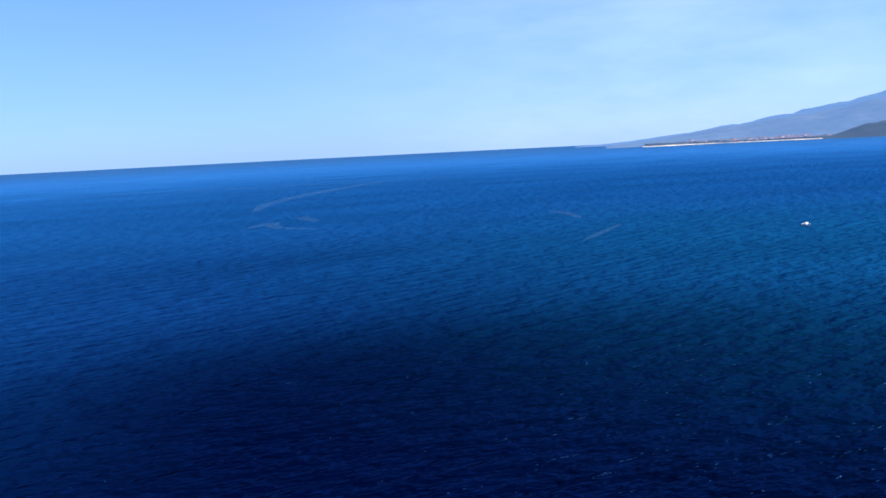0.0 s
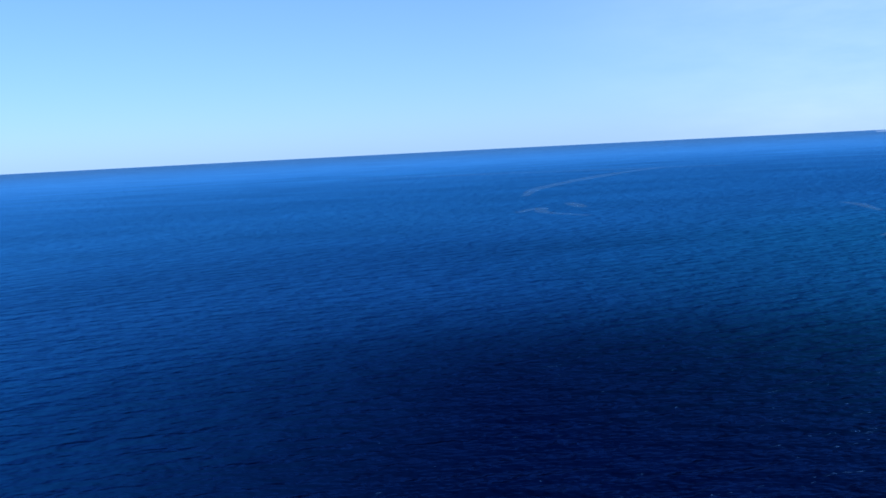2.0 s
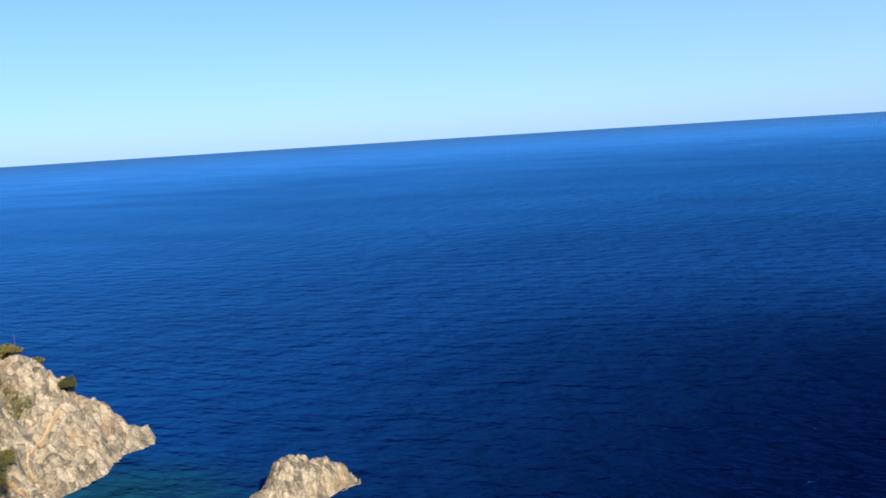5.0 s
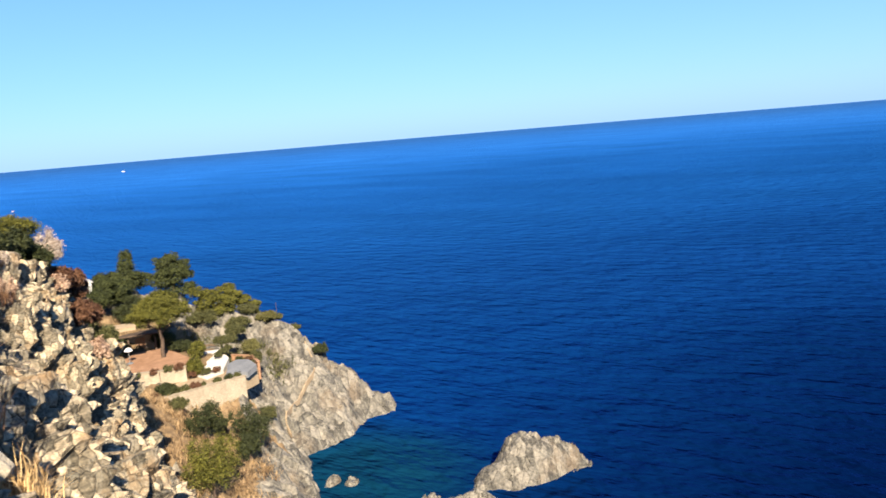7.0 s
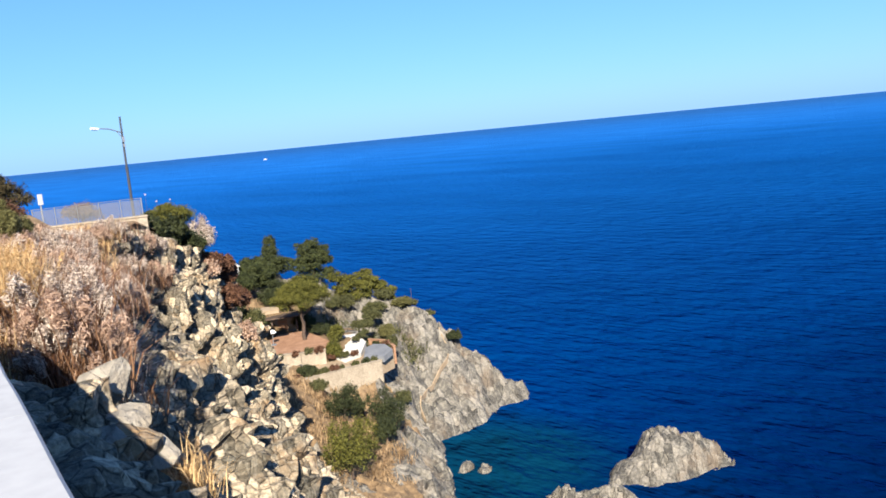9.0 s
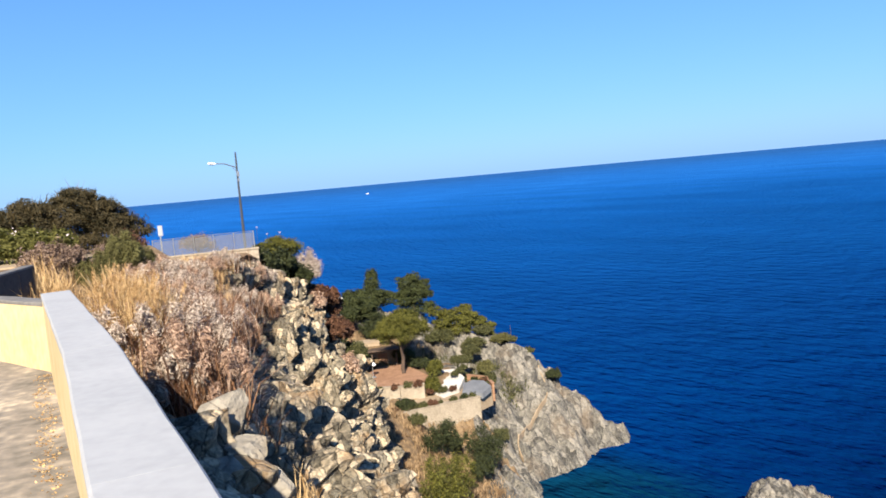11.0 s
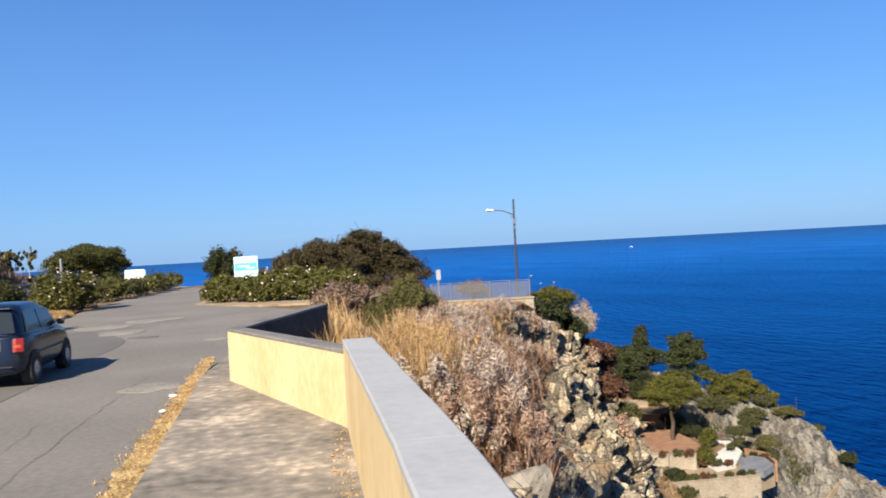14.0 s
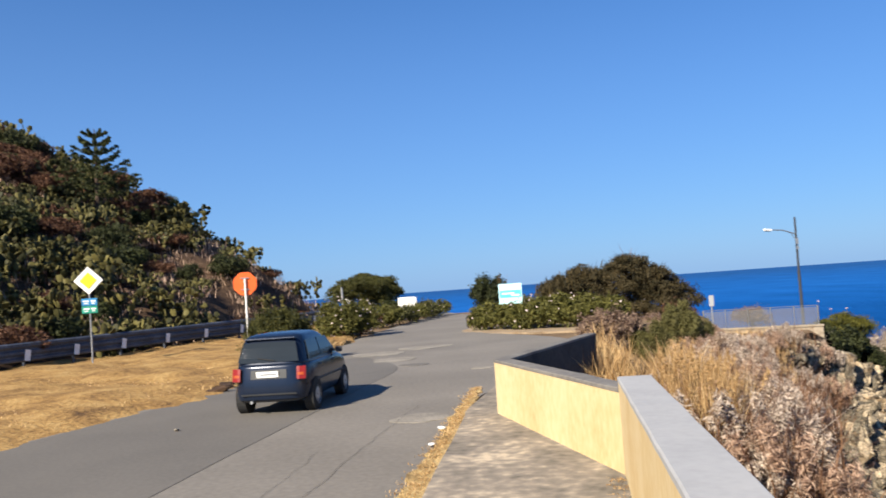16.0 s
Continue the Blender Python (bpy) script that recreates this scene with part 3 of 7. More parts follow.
DARK_R = [(-6.0, -10, 0), (-3.4, 8.5, 0), (-2.7, 13, 0), (-1.9, 18, 0), (-1.4, 22, 0), (-2.6, 26, 0)]
DARK_L = [(-10.6, -10, 0), (-7.95, 8.5, 0), (-7.0, 13, 0), (-5.55, 18, 0), (-4.8, 22, 0), (-4.4, 26, 0)]
strip("road_patch", smooth_line(DARK_L, 8), smooth_line(DARK_R, 8), 0.006, M["dark_asphalt"], "darker resurfaced lane of the asphalt road", "road", 0.004)
PAVE_L = [(-5.2, -34, 0), (-2.2, -7, 0), (-1.25, 0, 0), (-0.92, 3, 0), (-0.6, 6, 0), (-0.36, 8.2, 0), (-0.26, 9.2, 0), (-0.05, 11, 0), (0.14, 12.8, 0), (0.28, 13.9, 0), (1.2, 18, 0)]
PAVE_R = [(-5.1, -34, 0), (-0.7, -7, 0), (0.48, 0, 0), (0.98, 3, 0), (1.45, 6, 0), (1.79, 8.2, 0), (1.65, 9.2, 0), (1.22, 11, 0), (0.82, 12.8, 0), (1.2, 13.9, 0), (2.9, 17.7, 0)]
strip("pavement", smooth_line(PAVE_L, 12), smooth_line(PAVE_R, 12), 0.035, M["pavement"], "cracked grey concrete pavement beside the parapet", "pavement", 0.09)


# ---- parapet ----
def wall_run(parent, a, b, ha, hb, width, side, cap="coping"):
    """One straight run: plastered body and grey coping, from a to b (inner corners), thick towards side."""
    a, b = Vector((*a, 0)), Vector((*b, 0))
    d = (b - a).normalized()
    o = Vector((d.y, -d.x, 0)) * side * width
    k = max(2, int((b - a).length / 0.35))
    for name, mat, low, high, grow in (("wall_body", M["plaster"], None, -0.045, 0.0), ("coping", M[cap], -0.045, 0.0, 0.006)):
        bm = B()
        rows = []
        for i in range(k + 1):
            t = i / k
            p = a.lerp(b, t)
            h = ha + (hb - ha) * t
            wob = 0.007 * noise.noise(Vector((p.x, p.y, 0)) * 2.3)
            z1 = h + high + wob * (1 if high == 0 else 0.6)
            z0 = -0.9 if low is None else h + low
            n = o.normalized()
            g = grow + 0.006 * noise.noise(Vector((p.x, p.y, 4)) * 3)
            pi, po = p - n * g, p + o + n * g
            c = 0.012 if high == 0 else 0
            rows.append([bm.verts.new(v) for v in (Vector((pi.x, pi.y, z0)), Vector((pi.x, pi.y, z1 - c)), Vector((pi.x, pi.y, z1)) + n * c, Vector((po.x, po.y, z1)) - n * c, Vector((po.x, po.y, z1 - c)), Vector((po.x, po.y, z0)))])
        for r, s in zip(rows, rows[1:]):
            for j in range(5):
                bm.faces.new((r[j], r[j + 1], s[j + 1], s[j]) if side > 0 else (s[j], s[j + 1], r[j + 1], r[j]))
        # outer face takes the darkened cement that stands in for shade
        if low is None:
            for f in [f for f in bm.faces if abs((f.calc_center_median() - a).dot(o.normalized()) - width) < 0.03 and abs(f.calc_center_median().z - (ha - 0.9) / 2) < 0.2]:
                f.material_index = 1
        bm.faces.new(rows[0])
        bm.faces.new(rows[-1][::-1])
        bmesh.ops.recalc_face_normals(bm, faces=bm.faces)
        part(name, bm, [mat, M["shaded_render"]] if low is None else mat, parent)


parapet = tagged(new("parapet_wall"), "yellow plastered parapet wall with a grey coping", "wall", kind="structure")
RUNS = [(-5.66, -36.0, 1.22), (-0.81, -7.0, 1.22), (0.36, 0.0, 1.17), (0.86, 3.0, 1.12), (1.65, 8.42, 1.01)]
for (xa, ya, za), (xb, yb, zb) in zip(RUNS, RUNS[1:]):
    wall_run(parapet, (xa, ya + 0.002), (xb, yb), za, zb, 0.33, 1)
wall_run(parapet, (1.652, 8.43), (0.66, 12.9), 0.90, 0.86, 0.24, 1, "raw_render")
wall_run(parapet, (0.66, 12.91), (2.85, 17.6), 0.86, 0.84, 0.22, 1, "raw_render")

# ---- plants: materials ----
M["pine"] = leafy("pine_needles", (0.022, 0.027, 0.005), (0.165, 0.155, 0.026))
M["conifer"] = leafy("conifer_needles", (0.010, 0.016, 0.006), (0.075, 0.085, 0.025))
M["shrub"] = leafy("shrub_leaves", (0.010, 0.015, 0.006), (0.060, 0.068, 0.022))
M["olive_shrub"] = leafy("olive_shrub_leaves", (0.033, 0.0363, 0.0119), (0.1122, 0.1089, 0.0396))
M["oleander"] = leafy("oleander_leaves", (0.04376, 0.04735, 0.008268), (0.1596, 0.1493, 0.03861))
M["broom"] = leafy("broom_twigs", (0.0561, 0.0528, 0.0145), (0.165, 0.1518, 0.0528))
M["red_scrub"] = leafy("red_brown_scrub", (0.051, 0.022, 0.013), (0.160, 0.080, 0.044))
M["dry_twig"] = leafy("dry_grey_twigs", (0.1924, 0.1404, 0.1083), (0.7054, 0.598, 0.4905), spread=0.75)
M["brown_twig"] = leafy("brown_twigs", (0.07128, 0.03168, 0.0174), (0.2376, 0.1267, 0.06336), spread=0.7)
M["pink_twig"] = leafy("dry_pinkish_twigs", (0.1862, 0.1121, 0.0756), (0.5852, 0.4185, 0.3038), spread=0.75)
M["dull_red"] = leafy("dull_red_twigs", (0.0918, 0.05605, 0.0414), (0.312, 0.2204, 0.1602), spread=0.7)
M["hedge"] = leafy("hedge_leaves", (0.0185, 0.0238, 0.0059), (0.099, 0.0957, 0.0231))
M["straw"] = leafy("straw_blades", (0.27, 0.155, 0.058), (0.66, 0.46, 0.225), spread=0.7)
M["slope_straw"] = leafy("dry_slope_grass", (0.13, 0.075, 0.034), (0.42, 0.29, 0.155), spread=0.7)
M["petal"] = plain("pale_petals", (0.495, 0.4092, 0.396), 0.7)
M["bark"] = stuff("bark", [(0.35, (0.033, 0.0231, 0.0165)), (0.65, (0.1056, 0.0726, 0.0528))], 5.0, 0.9, 0.6, 5.0)
M["cactus"] = leafy("cactus_skin", (0.03162, 0.03324, 0.01075), (0.1663, 0.1466, 0.04888), spread=0.9)


# ---- plants: shapes ----
def leaf_cloud(name, blobs, n, size, mat, parent, seed, aspect=0.45, core=0.55, lump=0.25, up=0.0):
    """Many small leaves on a lumpy shell round each blob (cx, cy, cz, rx, ry, rz)."""
    g = np.random.default_rng(seed)
    bl = np.array(blobs, float)
    wt = (bl[:, 3] * bl[:, 4] + bl[:, 4] * bl[:, 5] + bl[:, 3] * bl[:, 5])
    k = g.choice(len(bl), n, p=wt / wt.sum())
    d = g.normal(size=(n, 3))
    d /= np.linalg.norm(d, axis=1)[:, None]
    ph = g.uniform(0, 6.28, (len(bl), 3))[k]
    lum = 1 + lump * (np.sin(d[:, 0] * 5 + ph[:, 0]) * np.sin(d[:, 1] * 5 + ph[:, 1]) + 0.6 * np.sin(d[:, 2] * 7 + ph[:, 2] + d[:, 0] * 4))
    r = (core + (1 - core) * g.random(n) ** 0.6) * lum
    p = bl[k, :3] + d * bl[k, 3:] * r[:, None]
    nrm = d + g.normal(scale=0.7, size=(n, 3)) + np.array([0, 0, up])
    nrm /= np.linalg.norm(nrm, axis=1)[:, None]
    u = np.cross(nrm, g.normal(size=(n, 3)))
    u /= np.linalg.norm(u, axis=1)[:, None]
    w = np.cross(nrm, u)
    s = size * g.uniform(0.6, 1.4, n)[:, None]
    v = np.stack([p - u * s, p + w * s * aspect + nrm * s * 0.15, p + u * s, p - w * s * aspect + nrm * s * 0.15], 1).reshape(-1, 3)
    return raw(name, v.tolist(), np.arange(4 * n).reshape(n, 4).tolist(), mat, parent)


def blades(name, roots, mat, parent, seed, height, width, lean=0.35, per=1, spread=0.0, curve=0.25):
    """Grass blades or twigs: bent tapering strips rising from root points."""
    g = np.random.default_rng(seed)
    rt = np.repeat(np.array(roots, float), per, axis=0)
    n = len(rt)
    rt[:, :2] += g.normal(scale=spread, size=(n, 2)) if spread else 0
    h = height * g.uniform(0.45, 1.15, n)
    a = g.uniform(0, 6.283, n)
    ln = lean * g.random(n) ** 0.7
    dx, dy = np.cos(a) * ln, np.sin(a) * ln
    mid = rt + np.stack([dx * h * 0.4, dy * h * 0.4, h * 0.55], 1)
    tip = rt + np.stack([dx * h * (1 + curve), dy * h * (1 + curve), h * (1 - 0.3 * ln)], 1)
    b = a + g.uniform(0.8, 2.3, n)
    sx = np.stack([np.cos(b), np.sin(b), np.zeros(n)], 1) * (width * g.uniform(0.6, 1.4, n))[:, None]
    v = np.stack([rt - sx, rt + sx, mid + sx * 0.8, mid - sx * 0.8, tip], 1).reshape(-1, 3)
    i = np.arange(n)[:, None] * 5
    f = (i + np.array([0, 1, 2, 3])).tolist() + (i + np.array([3, 2, 4])).tolist()
    return raw(name, v.tolist(), f, mat, parent)


def limbs(name, parent, base, top, r, blobs, seed, mat=None):
    """Tapered trunk from base to top and limbs out to the blobs."""
    g = random.Random(seed)
    bm = B()
    base, top = Vector(base), Vector(top)
    last, rr = base, r
    for i in range(1, 5):
        q = base.lerp(top, i / 4) + Vector((g.uniform(-1, 1), g.uniform(-1, 1), 0)) * r * 0.6 * (i < 4)
        tube(bm, last, q, rr, rr * 0.88, 8)
        last, rr = q, rr * 0.88
    for b in blobs:
        c = Vector(b[:3])
        s = base.lerp(top, g.uniform(0.7, 1.0))
        m = s.lerp(c, 0.55) + Vector((0, 0, -0.12 * (c - s).length))
        tube(bm, s, m, rr * 0.6, rr * 0.42, 6)
        tube(bm, m, c, rr * 0.42, rr * 0.15, 6)
    return part(name, bm, mat or M["bark"], parent)


def shrub(name, at, radii, mat, label, seed, n=1500, leaf=0.07, lobes=5, category="shrub", group="", aspect=0.45, lump=0.42):
    """A bush on short stems, its crown made of several lobes."""
    g = random.Random(seed)
    ob = thing(name, pose(*at), label, category, group)
    rx, ry, rz = radii
    bl = [(0, 0, rz * 0.95, rx * 0.72, ry * 0.72, rz * 0.85)]
    for i in range(lobes):
        a = 6.283 * i / lobes + g.uniform(-0.4, 0.4)
        k = g.uniform(0.42, 0.62)
        bl.append((math.cos(a) * rx * k, math.sin(a) * ry * k, rz * g.uniform(0.55, 1.1), rx * g.uniform(0.38, 0.5), ry * g.uniform(0.38, 0.5), rz * g.uniform(0.5, 0.7)))
    limbs("stems", ob, (0, 0, -0.15), (0, 0, rz * 0.5), max(0.03, rx * 0.05), bl, seed)
    leaf_cloud("foliage", clumps(bl, seed, 8), int(n * 1.7), leaf, mat, ob, seed, aspect, core=0.3, lump=lump, up=0.5)
    return ob


def clumps(crown, seed, per=12):
    """Break each lobe of a crown into smaller clumps sitting on its upper shell."""
    g = random.Random(seed)
    out = []
    for x, y, z, a, b, c in crown:
        out.append((x, y, z, a * 0.86, b * 0.86, c * 0.86))
        for _ in range(per):
            th, u = g.uniform(0, 6.283), g.uniform(-0.35, 1.0)
            q = math.sqrt(max(0.0, 1 - u * u)) * g.uniform(0.7, 0.95)
            k = g.uniform(0.18, 0.36)
            out.append((x + a * q * math.cos(th), y + b * q * math.sin(th), z + c * u * 0.85, a * k, b * k, max(c * k, 0.18)))
    return out


def tree(name, at, height, crown, mat, label, seed, n, leaf, trunk_r, category="tree", group="", aspect=0.4, lump=0.25):
    ob = thing(name, pose(*at), label, category, group)
    limbs("trunk", ob, (0, 0, -0.3), (0, 0, height), trunk_r, crown, seed)
    leaf_cloud("crown", clumps(crown, seed), int(n * 1.9), leaf, mat, ob, seed, aspect, core=0.3, lump=lump, up=0.6)
    return ob


def boulder(name, at, size, seed, mat, label, turn=0, group=""):
    """An angular block broken from the cliff."""
    g = random.Random(seed)
    bm = B()
    bmesh.ops.create_icosphere(bm, subdivisions=4, radius=1)
    planes = [(Vector((g.gauss(0, 1), g.gauss(0, 1), g.gauss(0, 1))).normalized(), g.uniform(0.42, 0.66)) for _ in range(13)]
    for v in bm.verts:
        for nn, d in planes:
            k = v.co.dot(nn)
            if k > d:
                v.co -= nn * (k - d)
        v.co += v.co.normalized() * 0.035 * noise.noise(v.co * 3 + Vector((seed, 0, 0)))
        v.co = Vector((v.co.x * size[0], v.co.y * size[1], v.co.z * size[2]))
    ob = link(name, bm, mat)
    ob.matrix_world = pose(*at, 0, 0, turn)
    return tagged(ob, label, "rock", group)


# ---- clifftop beside the parapet ----
def top_z(x, y):
    return lip(x, y) - 0.08


def ledge_points(n, seed, y0, y1, u0, u1):
    """Places on the ledge between parapet and cliff edge; u runs 0 at the wall to 1 at the edge."""
    g = random.Random(seed)
    out = []
    for _ in range(n):
        y = g.uniform(y0, y1)
        w = 0.63 + 0.165 * y if y < 9 else (1.95 if y < 12.7 else 1.0 + 0.42 * (y - 12.7))
        e = 0.2 + 0.40 * y
        x = w + 0.15 + (max(e, w + 0.5) - w) * g.uniform(u0, u1)
        out.append((x, y, top_z(x, y)))
    return out


def dry_bush(at, r, h, seed, mat, label):
    """A leafless bush: red-brown twigs low inside, upright plumes of curled dead leaves outside."""
    g = random.Random(seed)
    ob = thing("dry_bush", pose(*at), label, "bush", "dry bushes on the ledge")
    roots = [(g.gauss(0, r * 0.42), g.gauss(0, r * 0.42), g.uniform(-0.5, 0.1)) for _ in range(60)]
    tagged(blades("twig_mass", roots, M["brown_twig"], ob, seed, h * 1.08, 0.012, lean=0.7, per=6, spread=0.12, curve=0.35), kind="stuff")
    bl = []
    for i in range(46):
        a, k = g.uniform(0, 6.28), math.sqrt(g.random()) * r
        q = r * g.uniform(0.08, 0.15)
        bl.append((math.cos(a) * k, math.sin(a) * k, h * g.uniform(0.5, 1.0) * (1 - 0.5 * (k / r) ** 2), q, q, q * 1.7))
    tagged(leaf_cloud("dead_foliage", bl, 5200, 0.054, mat, ob, seed + 5, 0.17, core=0.1, lump=0.3, up=0.5), kind="stuff")
    tagged(blades("twig_crown", roots[:30], mat, ob, seed + 9, h * 1.08, 0.006, lean=0.8, per=5, spread=0.14, curve=0.4), kind="stuff")
    return ob


bush_spots = [(5.0, 11.9, 0.6, 1.1), (5.4, 13.4, 0.7, 1.2), (5.7, 15.2, 0.7, 1.1), (6.2, 17.4, 0.7, 1.0), (3.7, 10.4, 0.6, 1.2), (4.0, 10.6, 0.95, 1.60), (3.3, 11.6, 0.9, 1.54), (4.5, 12.3, 0.95, 1.66), (3.7, 13.2, 0.95, 1.54), (5.0, 14.0, 1.0, 1.60), (4.5, 15.6, 1.05, 1.54), (5.9, 16.4, 1.0, 1.54), (5.7, 18.2, 1.1, 1.41), (6.3, 19.6, 0.9, 1.1), (6.4, 22.0, 0.9, 0.95), (6.7, 24.6, 0.9, 0.8), (7.6, 27.6, 0.9, 0.6), (9.0, 30.4, 0.9, 0.5), (8.2, 25.4, 0.8, 0.75), (9.3, 28.4, 0.8, 0.65)]
for i, (x, y, r, h) in enumerate(bush_spots):
    kind = ("dry_twig", "dry_twig", "pink_twig")[i % 3]
    over = x - (0.6 + 0.34 * y)
    dry_bush((x, y, top_z(x, y) + 0.12 - (0.65 + 0.85 * over if over > 0 else 0.0)), r, h, 40 + i, M[kind], "leafless silvery-grey dry bush on the cliff ledge" if kind == "dry_twig" else "leafless pinkish-brown dry bush on the cliff ledge")

# more of them rooted on the upper rock face
ge = random.Random(23)
for i in range(20):
    y = 19.5 + i * 0.72
    a, e = min(zip(EDGE, EDGE[1:]), key=lambda q: abs(q[0].y + q[1].y - 2 * y))
    x0 = (a.x + e.x) / 2
    out = 0.1 + (0.9 if i % 2 else 0.0) + ge.uniform(-0.15, 0.3)
    z = lip(x0, y) - 0.1 - (1.35 + 2.25 * max(0.0, min(1.0, (y - 24) / 12))) * max(0.0, out - 0.25) * 0.8
    kind = ("dry_twig", "pink_twig", "dry_twig")[i % 3]
    dry_bush((x0 + out, y, z - 0.1), ge.uniform(0.75, 0.95), ge.uniform(0.7, 0.95), 240 + i, M[kind], "leafless dry bush rooted in the upper cliff face")

gt4 = random.Random(19)
tuss = []
for x, y, k in [(3.75, 12.6, 4), (3.85, 13.2, 5), (4.1, 14.0, 5), (4.3, 15.0, 4)]:
    for _ in range(k):
        cx, cy = x + gt4.gauss(0, 0.20), y + gt4.gauss(0, 0.34)
        tuss += [(cx + gt4.gauss(0, 0.10), cy + gt4.gauss(0, 0.10), top_z(cx, cy)) for _ in range(gt4.randint(14, 30))]
tall = blades("tall_dry_grass", tuss, M["straw"], None, 8, 1.8, 0.010, lean=0.26, per=10, spread=0.05, curve=0.6)
heads = []
for k in range(0, len(tuss), 6):
    x, y, z = tuss[k]
    h, q, a = gt4.uniform(1.1, 1.75), gt4.uniform(0.05, 0.42), gt4.uniform(0, 6.28)
    heads += [(x + math.cos(a) * q + j * 0.05 * math.cos(a), y + math.sin(a) * q + j * 0.05 * math.sin(a), z + h + j * 0.09, 0.022, 0.022, 0.07) for j in range(3)]
tagged(leaf_cloud("grass_plumes", heads, len(heads) * 22, 0.035, M["straw"], None, 88, 0.18, core=0.1, lump=0.1), "feathery golden plumes of the tall grass", "grass", kind="stuff")
tagged(tall, "tall golden dry grass behind the parapet", "grass", kind="stuff")
mid = []
for x, y, k in [(3.3, 17.4, 5), (3.6, 18.4, 4), (2.7, 14.6, 3), (3.2, 15.8, 4), (3.9, 17.0, 4), (4.7, 18.6, 3), (3.0, 13.4, 2), (3.4, 12.2, 3), (3.0, 11.0, 2)]:
    for _ in range(k):
        cx, cy = x + gt4.gauss(0, 0.3), y + gt4.gauss(0, 0.4)
        mid += [(cx + gt4.gauss(0, 0.12), cy + gt4.gauss(0, 0.12), top_z(cx, cy)) for _ in range(gt4.randint(12, 26))]
tagged(blades("dry_grass", mid, M["straw"], None, 18, 1.15, 0.0085, lean=0.40, per=5, spread=0.06, curve=0.6), "knee-high pale dry grass behind the parapet", "grass", kind="stuff")
low = blades("low_dry_grass", ledge_points(700, 9, 9, 35, 0.0, 0.95), M["straw"], None, 10, 0.45, 0.008, lean=0.6, per=8, spread=0.15)
tagged(low, "low dry grass on the cliff ledge", "grass", kind="stuff")
tuft = [(4.35 + gt4.gauss(0, 0.22), 7.95 + gt4.gauss(0, 0.3), -2.75 + gt4.gauss(0, 0.15)) for _ in range(120)]
tagged(blades("ledge_grass", tuft, M["straw"], None, 14, 0.5, 0.008, lean=0.9, per=6, spread=0.06, curve=0.5), "dry golden grass between the fallen blocks", "grass", kind="stuff")

boulder("boulder", (3.96, 8.97, -1.12), (0.44, 0.40, 0.40), 3, M["boulder"], "angular pale grey boulder on the cliff edge", 20, "boulders below the wall")
boulder("boulder", (3.90, 8.46, -1.55), (0.56, 0.44, 0.30), 5, M["boulder"], "flat slab of broken grey rock below the wall", 65, "boulders below the wall")
boulder("boulder", (4.06, 8.03, -1.95), (0.46, 0.42, 0.40), 9, M["boulder"], "angular block of grey rock below the wall", 100, "boulders below the wall")
boulder("boulder", (3.55, 8.0, -1.75), (0.5, 0.45, 0.4), 11, M["boulder"], "angular block of grey rock below the wall", 140, "boulders below the wall")
# these two take the darker cliff rock to deepen the wall's shade by colour
boulder("boulder", (2.95, 7.0, -1.45), (0.5, 0.45, 0.4), 12, M["rock"], "angular block of grey rock coloured darker for the wall's shade", 10, "boulders below the wall")
boulder("boulder", (3.25, 6.8, -2.1), (0.55, 0.5, 0.45), 15, M["rock"], "angular block of grey rock coloured darker for the wall's shade", 40, "boulders below the wall")

# green shrubs further along the ledge
shrub("broom_shrub", (6.6, 23.8, -0.05), (0.86, 0.86, 0.64), M["broom"], "rounded olive-green broom shrub in dry grass", 71, 15000, 0.06, 7, aspect=0.14, lump=0.1)
shrub("dry_shrub", (4.35, 23.4, -0.2), (1.0, 0.95, 0.70), M["dull_red"], "low reddish-brown dead shrub by the road", 72, 9000, 0.06, 6, aspect=0.25)
shrub("dry_shrub", (5.5, 23.0, -0.6), (0.8, 0.8, 0.7), M["broom"], "low olive-green shrub beside the dead one", 73, 5000, 0.06, 6, aspect=0.2)
shrub("clifftop_shrub", (17.5, 37.6, -2.75), (1.5, 1.3, 0.95), M["shrub"], "dark green shrub on the end of the clifftop", 74, 8000, 0.075)
shrub("clifftop_shrub", (17.9, 38.4, -1.62), (1.75, 1.3, 0.6), M["pine"], "flat yellow-green shrub on the end of the clifftop", 75, 8000, 0.07, aspect=0.2)
shrub("clifftop_shrub", (16.4, 36.4, -2.3), (0.9, 0.9, 0.85), M["shrub"], "dark green shrub on the end of the clifftop", 76, 3000, 0.07)
shrub("clifftop_shrub", (18.8, 37.4, -3.2), (0.8, 0.8, 0.7), M["shrub"], "dark green shrub on the end of the clifftop", 78, 3000, 0.07)
shrub("dry_shrub", (19.45, 37.9, -3.15), (0.95, 0.95, 1.0), M["dry_twig"], "pale pinkish dry shrub on the clifftop", 77, 6000, 0.055, aspect=0.25)
for i, (x, y, z, r) in enumerate([(14.9, 34.3, -2.3, 0.75), (13.9, 33.8, -2.15, 0.8), (12.8, 33.4, -2.05, 0.8), (15.7, 34.9, -2.5, 0.6)]):
    shrub("dry_shrub", (x, y, z), (r, r, r * 0.75), M["dry_twig" if i % 2 else "pink_twig"], "pale dry shrub at the foot of the terrace wall", 95 + i, 3600, 0.05, aspect=0.2, group="dry shrubs under the terrace")
shrub("dry_shrub", (18.4, 38.4, -2.6), (0.6, 0.5, 0.7), M["dry_twig"], "pale pinkish dry shrub on the clifftop", 79, 2400, 0.05, aspect=0.25)
